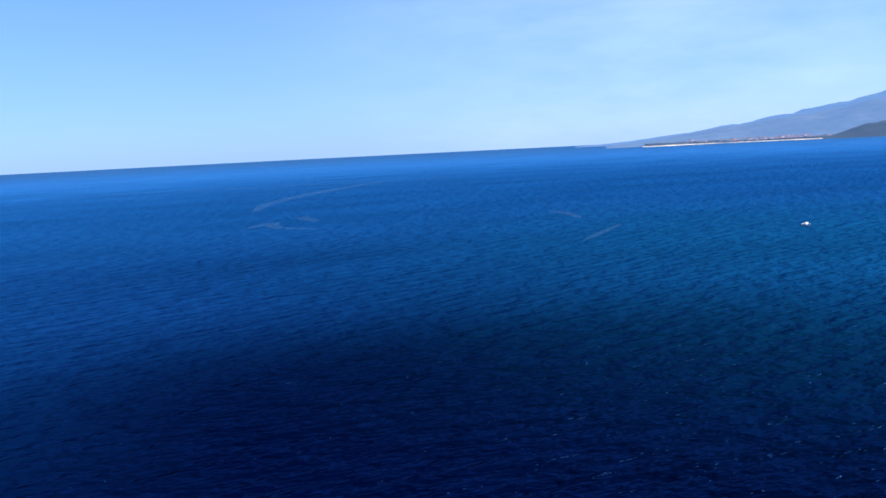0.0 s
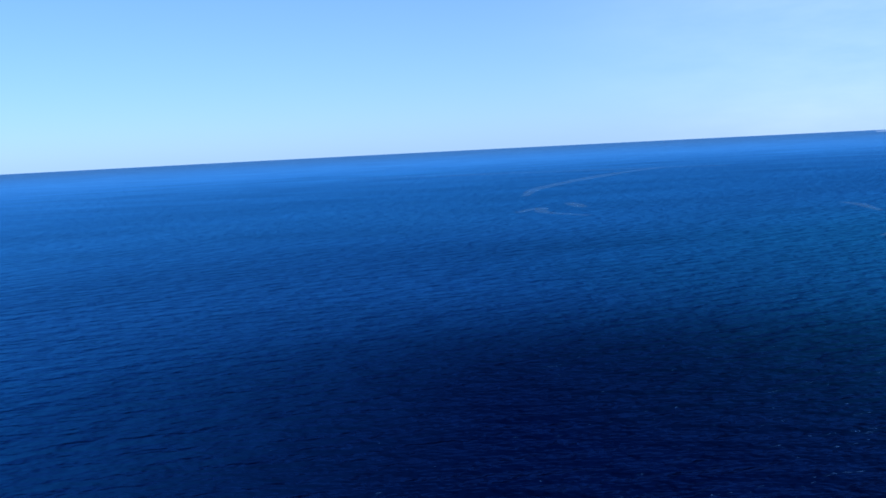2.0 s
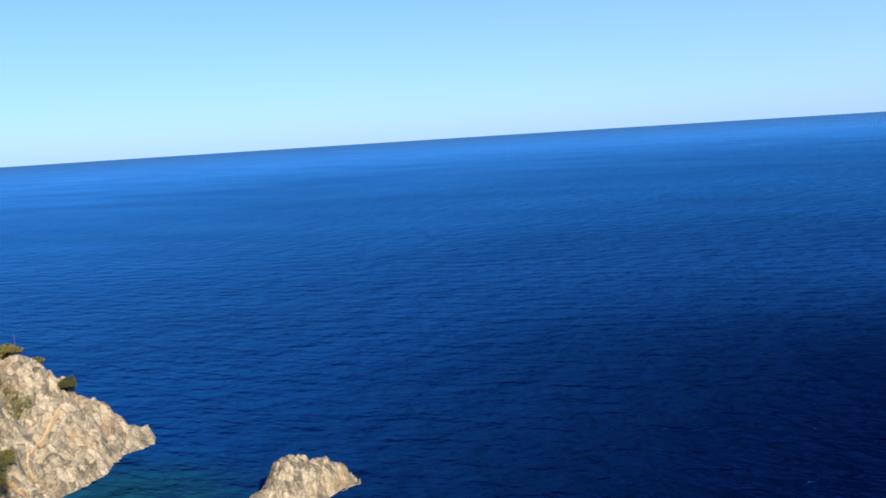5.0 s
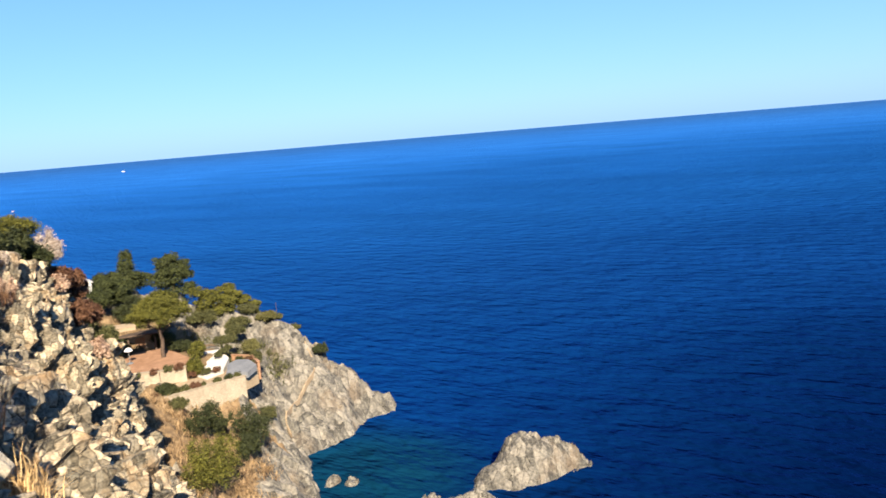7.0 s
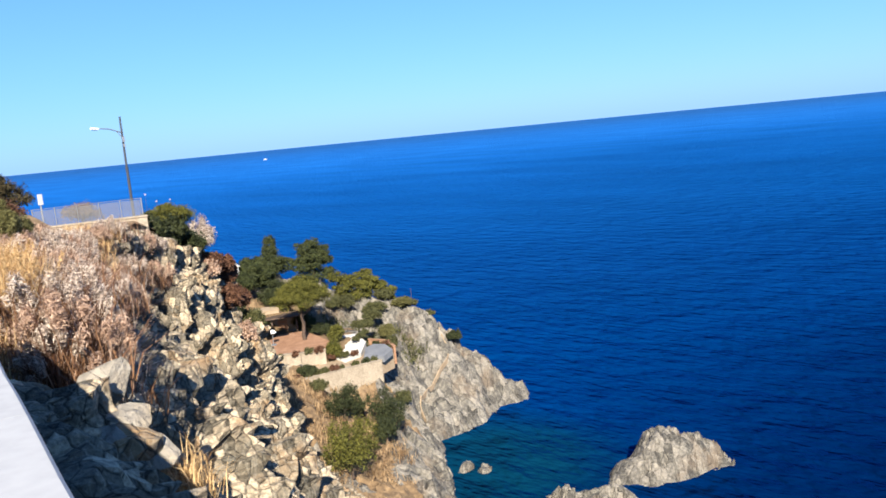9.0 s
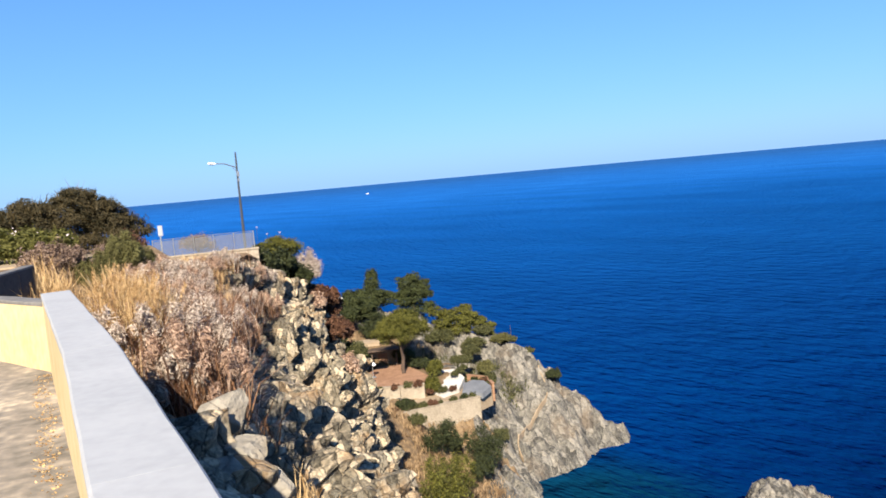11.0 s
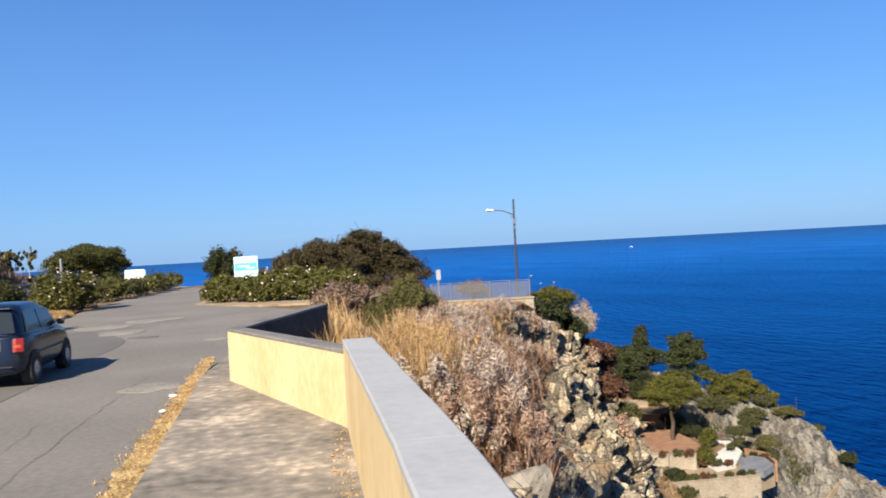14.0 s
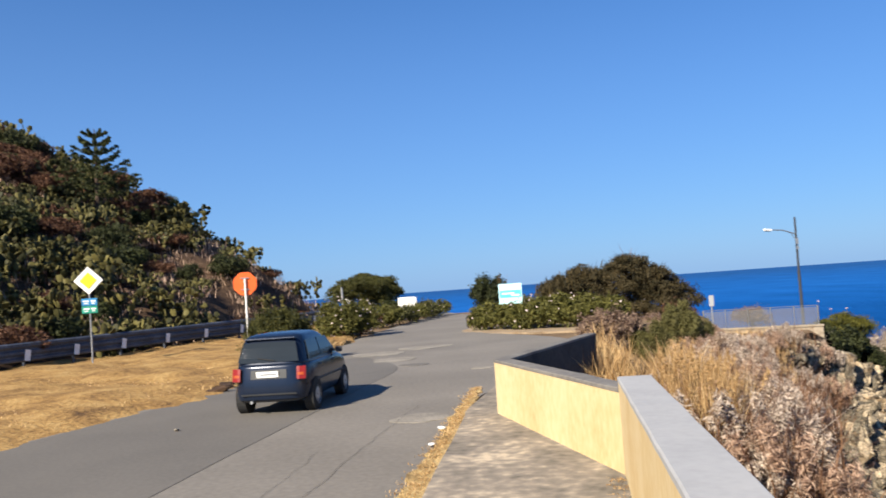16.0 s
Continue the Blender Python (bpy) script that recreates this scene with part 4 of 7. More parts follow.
for i, (x, y, z, r, mt) in enumerate([(21.0, 38.6, -5.2, 0.7, "red_scrub"), (21.4, 38.2, -6.6, 0.75, "red_scrub"), (21.7, 38.0, -7.9, 0.8, "olive_shrub"), (20.6, 37.6, -6.3, 0.8, "red_scrub"), (20.9, 37.2, -8.2, 0.7, "pink_twig"), (22.0, 38.6, -9.6, 0.7, "olive_shrub"), (19.7, 37.6, -4.4, 0.8, "red_scrub"), (19.3, 37.3, -4.6, 0.7, "pink_twig"), (20.3, 37.9, -4.7, 0.8, "red_scrub")]):
    shrub("cliff_scrub", (x, y, z), (r, r, r * 0.8), M[mt], "olive-green scrub growing on the cliff shoulder" if mt == "olive_shrub" else "reddish-brown scrub growing on the cliff shoulder", 80 + i, 4200, 0.07, group="cliff scrub")

# ---- terrace at the end of the clifftop ----
M["galv"] = plain("galvanised_steel", (0.32, 0.33, 0.34), 0.5, 0.7)
M["dull_steel"] = plain("dull_grey_steel", (0.14, 0.145, 0.15), 0.7, 0.2)
M["dark_steel"] = plain("dark_painted_steel", (0.05, 0.055, 0.065), 0.5, 0.3)
M["pale_plate"] = plain("pale_grey_plate", (0.34, 0.35, 0.36), 0.5)
M["white_paint"] = plain("white_paint", (0.78, 0.78, 0.76), 0.5)
M["beige_wall"] = stuff("beige_render", [(0.35, (0.1782, 0.1452, 0.1023)), (0.5, (0.264, 0.2178, 0.1584)), (0.65, (0.3432, 0.2904, 0.2178))], 0.8, 0.9, 0.3, 10.0)
M["terracotta"] = stuff("terracotta_paving", [(0.35, (0.1957, 0.1029, 0.0561)), (0.65, (0.3296, 0.1922, 0.1133))], 1.5, 0.85, 0.3, 8.0)
M["white_slab"] = stuff("white_paving", [(0.35, (0.365, 0.339, 0.296)), (0.65, (0.539, 0.508, 0.452))], 1.2, 0.8, 0.2, 8.0)
M["grey_slab"] = stuff("grey_slab", [(0.35, (0.0990, 0.1040, 0.1138)), (0.65, (0.1584, 0.1633, 0.1733))], 1.2, 0.8, 0.2, 8.0)
M["sandpath"] = stuff("sandy_path", [(0.35, (0.2244, 0.1617, 0.099)), (0.65, (0.3432, 0.264, 0.1716))], 1.0, 0.95, 0.4, 8.0)


def mesh_glass(name, col, alpha, rough=0.25):
    m = bpy.data.materials.new(name)
    m.use_nodes = True
    n, l = m.node_tree.nodes, m.node_tree.links
    b = n["Principled BSDF"]
    b.inputs["Base Color"].default_value = (*col, 1)
    b.inputs["Roughness"].default_value = rough
    tr = n.new("ShaderNodeBsdfTransparent")
    mx = n.new("ShaderNodeMixShader")
    mx.inputs[0].default_value = alpha
    l.new(tr.outputs[0], mx.inputs[1])
    l.new(b.outputs[0], mx.inputs[2])
    l.new(mx.outputs[0], n["Material Output"].inputs["Surface"])
    return m


M["fence_glass"] = mesh_glass("dusty_glass", (0.17, 0.175, 0.18), 0.32)


def low_wall(name, a, b, z0, z1, width, mat, label):
    a, b = Vector((*a, 0)), Vector((*b, 0))
    ob = thing(name, pose(a.x, a.y, z0), label, "wall")
    d = b - a
    ang = math.degrees(math.atan2(d.y, d.x))
    k = max(1, int(d.length / 2.5))
    for i in range(k):
        bm = B()
        c = d * ((i + 0.5) / k)
        box(bm, (d.length / k - 0.006, width, z1 - z0), (c.x, c.y, (z1 - z0) / 2), (0, 0, ang), 0.02)
        part("wall_section", bm, mat, ob)
    bm = B()
    c = d * 0.5
    box(bm, (d.length + 0.06, width + 0.1, 0.07), (c.x, c.y, z1 - z0 + 0.036), (0, 0, ang), 0.015)
    part("wall_cap", bm, mat, ob)
    return ob


low_wall("terrace_wall", (11.2, 37.1), (15.7, 35.3), -3.4, -0.76, 0.35, M["beige_wall"], "pale beige retaining wall under the glass fence")


def glass_fence():
    a, b = Vector((11.3, 37.22, -0.74)), Vector((15.6, 35.48, -0.74))
    d = b - a
    ang = math.degrees(math.atan2(d.y, d.x))
    ob = thing("glass_fence", pose(*a, 0, 0, ang), "dusty grey glass fence with thin steel posts on the terrace", "fence")
    n, L = 5, d.length
    for i in range(n + 1):
        bm = B()
        box(bm, (0.05, 0.05, 0.86), (i * L / n, 0, 0.43), bevel=0.006)
        part("post", bm, M["dull_steel"], ob)
    for i in range(n):
        bm = B()
        box(bm, (L / n - 0.09, 0.014, 0.74), ((i + 0.5) * L / n, 0, 0.42))
        part("glass_panel", bm, M["fence_glass"], ob)
    bm = B()
    tube(bm, (0, 0, 0.85), (L, 0, 0.85), 0.012)
    part("top_rail", bm, M["dull_steel"], ob)


glass_fence()


def street_lamp(x, y, z):
    ob = thing("street_lamp", pose(x, y, z), "dark steel street lamp post with a single bent arm", "street lamp")
    bm = B()
    tube(bm, (0, 0, -2.6), (0, 0, 2.4), 0.085, 0.075, 12)
    tube(bm, (0, 0, 2.4), (0.02, 0, 5.25), 0.062, 0.05, 12)
    tube(bm, (0, 0, 2.38), (0, 0, 2.46), 0.09, 0.09, 12)
    part("pole", bm, M["dark_steel"], ob)
    bm = B()
    tube(bm, (0, 0, 4.38), (-0.75, -0.15, 4.62), 0.03)
    tube(bm, (-0.75, -0.15, 4.62), (-1.35, -0.28, 4.66), 0.028)
    tube(bm, (0, 0, 4.1), (-0.3, -0.06, 4.47), 0.015)
    part("arm", bm, M["galv"], ob)
    bm = B()
    box(bm, (0.44, 0.2, 0.11), (-1.55, -0.32, 4.67), (0, 6, 12), 0.045)
    head = part("lamp_head", bm, M["white_paint"], ob, "pale lamp head")
    bm = B()
    box(bm, (0.30, 0.14, 0.05), (-1.56, -0.32, 4.60), (0, 6, 12), 0.02)
    part("lens", bm, M["fence_glass"], head)
    bm = B()
    box(bm, (0.12, 0.1, 0.3), (0.0, -0.11, 4.0), bevel=0.01)
    box(bm, (0.1, 0.1, 0.18), (0.0, -0.11, 3.66), bevel=0.01)
    part("control_box", bm, M["galv"], ob)


street_lamp(18.25, 43.3, -0.95)


def marker_post(x, y, z, h, label):
    ob = thing("marker_post", pose(x, y, z), label, "post")
    bm = B()
    tube(bm, (0, 0, -0.3), (0, 0, h), 0.035)
    part("pole", bm, M["galv"], ob)
    bm = B()
    box(bm, (0.22, 0.03, 0.5), (0, -0.05, h - 0.2), bevel=0.01)
    part("panel", bm, M["pale_plate"], ob)


marker_post(12.0, 38.2, -0.9, 1.6, "white-topped steel post on the terrace")
for i, (x, y, h) in enumerate([(18.3, 41.6, 0.95), (18.8, 41.4, 0.55), (19.5, 41.2, 0.55)]):
    ob = thing("flower_stalk", pose(x, y, -1.2), "thin dry flower stalk with pale tufts", "plant", "dry stalks")
    bm = B()
    tube(bm, (0, 0, -1.2), (0.05, 0, h + 0.2), 0.006)
    part("stem", bm, M["bark"], ob)
    tagged(leaf_cloud("tuft", [(0.05, 0, h + 0.2, 0.07, 0.07, 0.05)], 26, 0.025, M["petal"], ob, 400 + i), kind="stuff")

# ---- headland garden ----
GZ = -15.95


def slab(name, outline, z0, z1, mat, label, category):
    bm = prism(B(), outline, z0, z1)
    bmesh.ops.bevel(bm, geom=[e for e in bm.edges if all(v.co.z > z1 - 0.01 for v in e.verts)], offset=0.03, segments=1, affect="EDGES")
    return tagged(link(name, bm, mat), label, category)


slab("garden_terrace", [(35.2, 58.7), (36.4, 57.7), (38.3, 56.9), (40.2, 58.8), (41.4, 64.6), (38.9, 65.6), (35.4, 63.0)], GZ - 1.5, GZ + 0.22, M["terracotta"], "red earth garden terrace under the umbrella pine", "terrace")


def ramp(name, corners, thick, mat, label):
    """Paving that falls with the slope: its top passes through the given corners."""
    bm = B()
    hi = [bm.verts.new(c) for c in corners]
    lo = [bm.verts.new((x, y, z - thick)) for x, y, z in corners]
    bm.faces.new(hi)
    bm.faces.new(lo[::-1])
    for i in range(len(hi)):
        j = (i + 1) % len(hi)
        bm.faces.new((lo[i], lo[j], hi[j], hi[i]))
    bmesh.ops.recalc_face_normals(bm, faces=bm.faces)
    bmesh.ops.triangulate(bm, faces=[f for f in bm.faces if len(f.verts) > 4])
    return tagged(link(name, bm, mat), label, "patio")


ramp("patio", [(42.4, 60.1, -15.9), (43.4, 59.2, -15.9), (42.8, 57.0, -16.2), (41.0, 55.4, -16.6), (39.1, 55.2, -16.9), (39.3, 56.9, -16.8), (40.9, 57.5, -16.4)], 0.5, M["white_slab"], "bright white paved patio sloping down the headland")
ramp("grey_patio", [(41.9, 55.9, -16.4), (42.6, 55.6, -16.2), (43.1, 54.6, -16.2), (42.8, 53.2, -16.4), (41.6, 52.9, -16.7), (40.6, 54.5, -16.7)], 0.5, M["grey_slab"], "grey concrete slab beside the white patio")
slab("lower_terrace", [(33.4, 54.7), (35.8, 54.5), (37.8, 54.15), (39.7, 53.75), (41.4, 53.3), (43.4, 53.9), (44.6, 56.0), (43.0, 58.6), (38.6, 56.7), (36.4, 57.5), (34.6, 58.6)], GZ - 2.4, GZ - 1.0, M["sandpath"], "sandy strip of garden between two walls", "terrace")
for a_, b_ in (((34.8, 58.8), (36.3, 57.5)), ((36.3, 57.5), (38.2, 56.6))):
    low_wall("garden_wall", a_, b_, GZ - 1.4, GZ + 0.24, 0.28, M["beige_wall"], "pale beige upper garden wall")
for a_, b_ in (((33.3, 54.5), (35.8, 54.3)), ((35.8, 54.3), (37.8, 53.95)), ((37.8, 53.95), (39.7, 53.55)), ((39.7, 53.55), (41.4, 53.1))):
    low_wall("garden_wall", a_, b_, GZ - 5.4, GZ - 1.05, 0.34, M["beige_wall"], "pale beige curved retaining wall on the headland")
for a_, b_ in (((44.3, 58.6), (44.9, 56.6)), ((44.9, 56.6), (43.8, 54.2))):
    low_wall("patio_kerb", a_, b_, GZ - 2.2, GZ - 0.62, 0.2, M["terracotta"], "low reddish kerb wall round the grey slab")


def summer_house():
    ob = thing("summer_house", pose(39.4, 67.2, GZ - 0.5, 0, 0, -30), "low shaded garden house under the trees", "house")
    bm = B()
    box(bm, (4.6, 2.2, 2.0), (0, 1.1, 1.0), bevel=0.03)
    wall = part("wall", bm, M["beige_wall"], ob)
    bm = B()
    box(bm, (5.2, 3.9, 0.14), (0, 0.35, 2.1), (-5, 0, 0), 0.02)
    part("roof", bm, M["bark"], ob)
    for x in (-1.2, 1.0):
        bm = B()
        box(bm, (0.9, 0.1, 1.7), (x, -0.02, 0.87), bevel=0.02)
        part("door", bm, M["terracotta"], wall)
    for x in (-2.3, 0, 2.3):
        bm = B()
        box(bm, (0.14, 0.14, 1.95), (x, -1.35, 0.97), bevel=0.02)
        part("porch_post", bm, M["bark"], ob)


summer_house()


def parasol(x, y, z):
    ob = thing("parasol", pose(x, y, z), "closed white garden parasol beside the porch", "parasol")
    bm = B()
    tube(bm, (0, 0, 0), (0, 0, 1.38), 0.03)
    part("pole", bm, M["galv"], ob)
    bm = B()
    lathe(bm, [(0.02, 1.4), (0.2, 1.34), (0.36, 1.14), (0.34, 1.11), (0.05, 1.24)], 8)
    part("canopy", bm, M["white_paint"], ob)
    bm = B()
    lathe(bm, [(0.0, 0.08), (0.25, 0.07), (0.28, 0.0)], 12)
    part("base", bm, M["grey_slab"], ob)


parasol(36.6, 62.4, GZ + 0.25)

tree("umbrella_pine", (39.3, 61.4, GZ + 0.1), 3.4, [(0, 0, 4.5, 2.2, 2.2, 1.25), (-1.5, 0.4, 3.9, 1.3, 1.3, 0.95), (1.5, -0.4, 4.0, 1.3, 1.3, 1.0), (0.2, 1.4, 4.2, 1.3, 1.2, 0.9), (-0.4, -1.4, 4.0, 1.3, 1.2, 0.9), (0.4, 0.2, 5.2, 1.5, 1.5, 0.75), (-0.8, -0.2, 4.9, 1.2, 1.2, 0.7)], M["pine"], "umbrella pine with a broad yellow-green crown", 21, 20000, 0.085, 0.2, aspect=0.25)
tree("conifer", (46.6, 70.2, -14.0), 3.0, [(0, 0, 3.8, 1.7, 1.7, 1.2), (1.1, 0.2, 4.9, 1.0, 1.0, 0.6), (-0.7, 0, 5.2, 1.2, 1.2, 0.7), (0.4, 0, 2.4, 1.9, 1.7, 0.9), (-1.4, 0, 3.2, 1.0, 1.0, 0.6), (1.6, 0, 3.6, 0.9, 0.9, 0.5), (0, 0, 1.2, 1.6, 1.5, 0.8), (0.6, 0, 4.2, 1.3, 1.3, 1.0), (-0.6, 0, 4.3, 1.2, 1.2, 0.9), (0.2, 0, 5.6, 0.8, 0.8, 0.6)], M["conifer"], "dark green pine on the crest of the headland", 22, 14000, 0.095, 0.18, group="headland trees")
tree("conifer", (42.6, 72.0, -12.6), 2.5, [(0, 0, 2.6, 1.8, 1.8, 1.4), (0.3, 0, 4.0, 0.9, 0.9, 1.4), (-1.7, 0.3, 2.6, 1.5, 1.5, 1.0), (1.6, 0, 2.2, 1.4, 1.4, 0.9)], M["conifer"], "dark pointed conifer on the crest of the headland", 23, 14000, 0.09, 0.18, group="headland trees")
tree("conifer", (39.6, 70.4, -12.4), 1.8, [(0, 0, 2.0, 2.0, 1.8, 1.2), (1.5, 0, 1.5, 1.6, 1.4, 1.0), (-1.6, 0, 1.6, 1.4, 1.3, 1.0)], M["conifer"], "low dark conifer on the crest of the headland", 24, 13000, 0.09, 0.18, group="headland trees")
tree("garden_tree", (49.6, 65.6, -15.0), 1.4, [(0, 0, 2.2, 1.6, 1.5, 0.9), (1.4, -0.5, 1.6, 1.1, 1.1, 0.65), (-1.4, 0.5, 2.6, 1.1, 1.1, 0.65), (2.3, -1.1, 1.0, 0.8, 0.8, 0.5), (0.2, 0.1, 3.1, 1.0, 1.0, 0.5), (-0.6, 0, 1.2, 1.3, 1.2, 0.7), (-2.0, 0.8, 2.0, 1.2, 1.1, 0.8), (-2.6, 1.2, 3.1, 1.0, 1.0, 0.6), (1.6, -0.6, 0.5, 1.2, 1.1, 0.6), (0.8, 0.2, 2.0, 1.2, 1.1, 0.8)], M["pine"], "spreading olive-green pine on the headland", 25, 15000, 0.085, 0.15, group="headland trees")
for i, (x, y, z, rx, rz, mat, lab) in enumerate([
        (40.6, 68.0, -13.4, 2.0, 1.4, "shrub", "dark green garden shrub behind the pine"), (37.0, 68.6, -12.0, 1.8, 1.5, "conifer", "dark green garden shrub behind the pine"),
        (34.6, 65.8, -13.6, 1.6, 1.4, "shrub", "dark green shrub at the edge of the garden"), (39.2, 56.9, -16.9, 1.0, 0.95, "pine", "clipped yellow-green garden bush on the terrace wall"),
        (40.8, 58.6, -16.5, 0.95, 0.85, "pine", "clipped yellow-green garden bush on the terrace wall"), (42.0, 60.9, -16.0, 0.8, 0.5, "shrub", "dark green hedge beside the white patio"),
        (41.6, 62.6, -15.9, 1.2, 0.6, "shrub", "dark green hedge beside the white patio"), (35.2, 55.0, -17.2, 0.9, 0.45, "shrub", "low green shrub along the garden wall"), (37.6, 66.0, -15.9, 1.3, 1.0, "conifer", "dark green shrub beside the garden house"), (41.8, 65.4, -15.8, 1.2, 0.9, "conifer", "dark green shrub beside the garden house"), (51.4, 64.6, -15.6, 1.1, 0.7, "pine", "olive-green garden shrub on the crest"),
        (47.4, 62.0, -15.8, 1.1, 0.6, "olive_shrub", "olive-green shrub on the rock behind the patio"),
        (45.2, 56.4, -17.6, 0.7, 0.8, "olive_shrub", "grey-green shrub at the end of the patio"), (43.6, 53.4, -18.6, 0.9, 0.6, "olive_shrub", "grey-green shrub at the end of the patio"),
        (32.9, 46.8, -18.4, 1.25, 1.1, "shrub", "dark bush on the slope below the garden"), (37.2, 47.2, -21.0, 1.5, 1.5, "shrub", "dark bush on the slope below the garden"),
        (34.6, 44.2, -20.4, 0.9, 0.8, "shrub", "olive-green bush on the slope below the garden"), (28.8, 40.4, -19.9, 1.75, 1.75, "pine", "large yellow-green bush at the foot of the slope"),
        (35.0, 48.4, -20.0, 0.7, 0.5, "olive_shrub", "olive-green bush on the slope below the garden"), (34.0, 51.6, -17.5, 0.6, 0.4, "olive_shrub", "low green shrub below the garden wall"),
        (39.4, 54.3, -17.15, 0.7, 0.3, "olive_shrub", "low dry scrub along the garden wall"), (40.6, 54.2, -17.15, 0.6, 0.25, "red_scrub", "low dry scrub along the garden wall"), (41.8, 53.9, -17.2, 0.6, 0.3, "olive_shrub", "low dry scrub along the garden wall"), (36.6, 54.9, -17.1, 0.6, 0.3, "red_scrub", "low dry scrub along the garden wall"),
        (46.2, 65.2, -15.0, 1.6, 0.7, "olive_shrub", "wide olive-green scrub on the crest of the headland"), (48.9, 63.4, -15.6, 1.4, 0.6, "olive_shrub", "wide olive-green scrub on the crest of the headland"), (45.4, 60.8, -16.2, 1.2, 0.55, "olive_shrub", "low scrub between the rocks by the patio"), (46.6, 58.8, -16.8, 1.0, 0.6, "broom", "low scrub between the rocks by the patio"), (51.6, 62.4, -16.2, 1.2, 0.5, "broom", "wide olive-green scrub on the crest of the headland"),
        (52.6, 62.9, -16.3, 1.3, 0.55, "olive_shrub", "low scrub along the crest of the headland"), (50.6, 63.9, -15.5, 1.2, 0.6, "olive_shrub", "low scrub along the crest of the headland"),
        (54.7, 58.4, -19.0, 0.9, 0.45, "shrub", "low scrub along the crest of the headland"), (53.9, 61.2, -17.4, 0.8, 0.4, "olive_shrub", "low scrub along the crest of the headland")]):
    ground = headland_height(x, y)[0]
    big = 1.25 if y < 52 else 1.0
    z = ground + 0.15 if y < 55 else max(z, ground + 0.1)
    shrub("garden_bush", (x, y, z), (rx * big, rx * big * 0.95, rz * big), M[mat], lab, 120 + i, int(3600 * rx), 0.065, group="headland bushes")

# trailing plants and weeds along the garden walls and round the paving
gw = random.Random(91)
for i, (xa, ya, xb, yb, z, n) in enumerate([(34.6, 58.4, 38.4, 56.4, -15.9, 4), (33.6, 54.9, 41.2, 53.5, -17.1, 9), (38.6, 56.6, 40.6, 55.4, -16.7, 3), (41.6, 57.2, 44.4, 58.8, -16.0, 4), (43.9, 57.6, 44.6, 54.6, -16.9, 4)]):
    for k in range(n):
        t = (k + gw.uniform(0.1, 0.9)) / n
        r = gw.uniform(0.28, 0.6)
        m = gw.choice(("shrub", "olive_shrub", "olive_shrub", "red_scrub"))
        shrub("wall_plant", (xa + (xb - xa) * t, ya + (yb - ya) * t, z), (r, r * 0.8, r * 0.55), M[m], "reddish-brown weed growing along the garden wall" if m == "red_scrub" else "small green plant growing along the garden wall", 600 + i * 20 + k, 700, 0.06, 4, "plant", "plants along the garden walls")

# dry grass and low scrub over the earth slope below the garden
gs = random.Random(63)
slope = []
while len(slope) < 1000:
    x, y = gs.uniform(24, 45), gs.uniform(40, 54)
    z = headland_height(x, y)[0]
    if z > SEA + 2.5 and shore_cap(x, y) > SEA + 5.5 and noise.noise(Vector((x, y, 2)) * 0.45) > -0.15:
        slope.append((x, y, z - 0.25))
tagged(blades("slope_grass", slope, M["slope_straw"], None, 64, 0.55, 0.02, lean=0.8, per=8, spread=0.25), "dry brown grass on the slope below the garden", "grass", kind="stuff")
crest = []
while len(crest) < 500:
    x, y = gs.uniform(42, 54), gs.uniform(58, 69)
    z = headland_height(x, y)[0]
    if noise.noise(Vector((x, y, 7)) * 0.5) > 0.05:
        crest.append((x, y, z - 0.2))
tagged(blades("crest_scrub", crest, M["olive_shrub"], None, 65, 0.55, 0.03, lean=0.9, per=9, spread=0.3), "low olive scrub on the headland rock", "scrub", kind="stuff")


def footpath():
    """Sandy footpath climbing the bare rock of the headland."""
    pts = smooth_line([(46.0, 53.6, 0), (46.4, 54.6, 0), (48.6, 56.0, 0), (50.9, 56.8, 0), (53.0, 57.6, 0), (54.0, 59.8, 0)], 8)
    bm = B()
    rows = []
    for i, p in enumerate(pts):
        d = (pts[min(i + 1, len(pts) - 1)] - pts[max(i - 1, 0)]).normalized()
        o = Vector((-d.y, d.x, 0)) * (0.05 + 0.03 * noise.noise(p * 1.7))
        z = headland_height(p.x, p.y)[0] + 0.02
        rows.append([bm.verts.new((p.x + s * o.x, p.y + s * o.y, z + dz)) for s, dz in ((1, -0.5), (1, 0), (-1, 0), (-1, -0.5))])
    for a, b in zip(rows, rows[1:]):
        for j in range(3):
            bm.faces.new((a[j], b[j], b[j + 1], a[j + 1]))
    tagged(link("footpath", bm, M["sandpath"]), "narrow sandy footpath up the headland", "path", kind="structure")


footpath()
ob = thing("mast", pose(54.4, 64.2, -17.2), "thin bare mast on the headland", "mast")
tube_bm = B()
tube(tube_bm, (0, 0, 0), (0, 0, 3.0), 0.04, 0.02)
part("pole", tube_bm, M["bark"], ob)


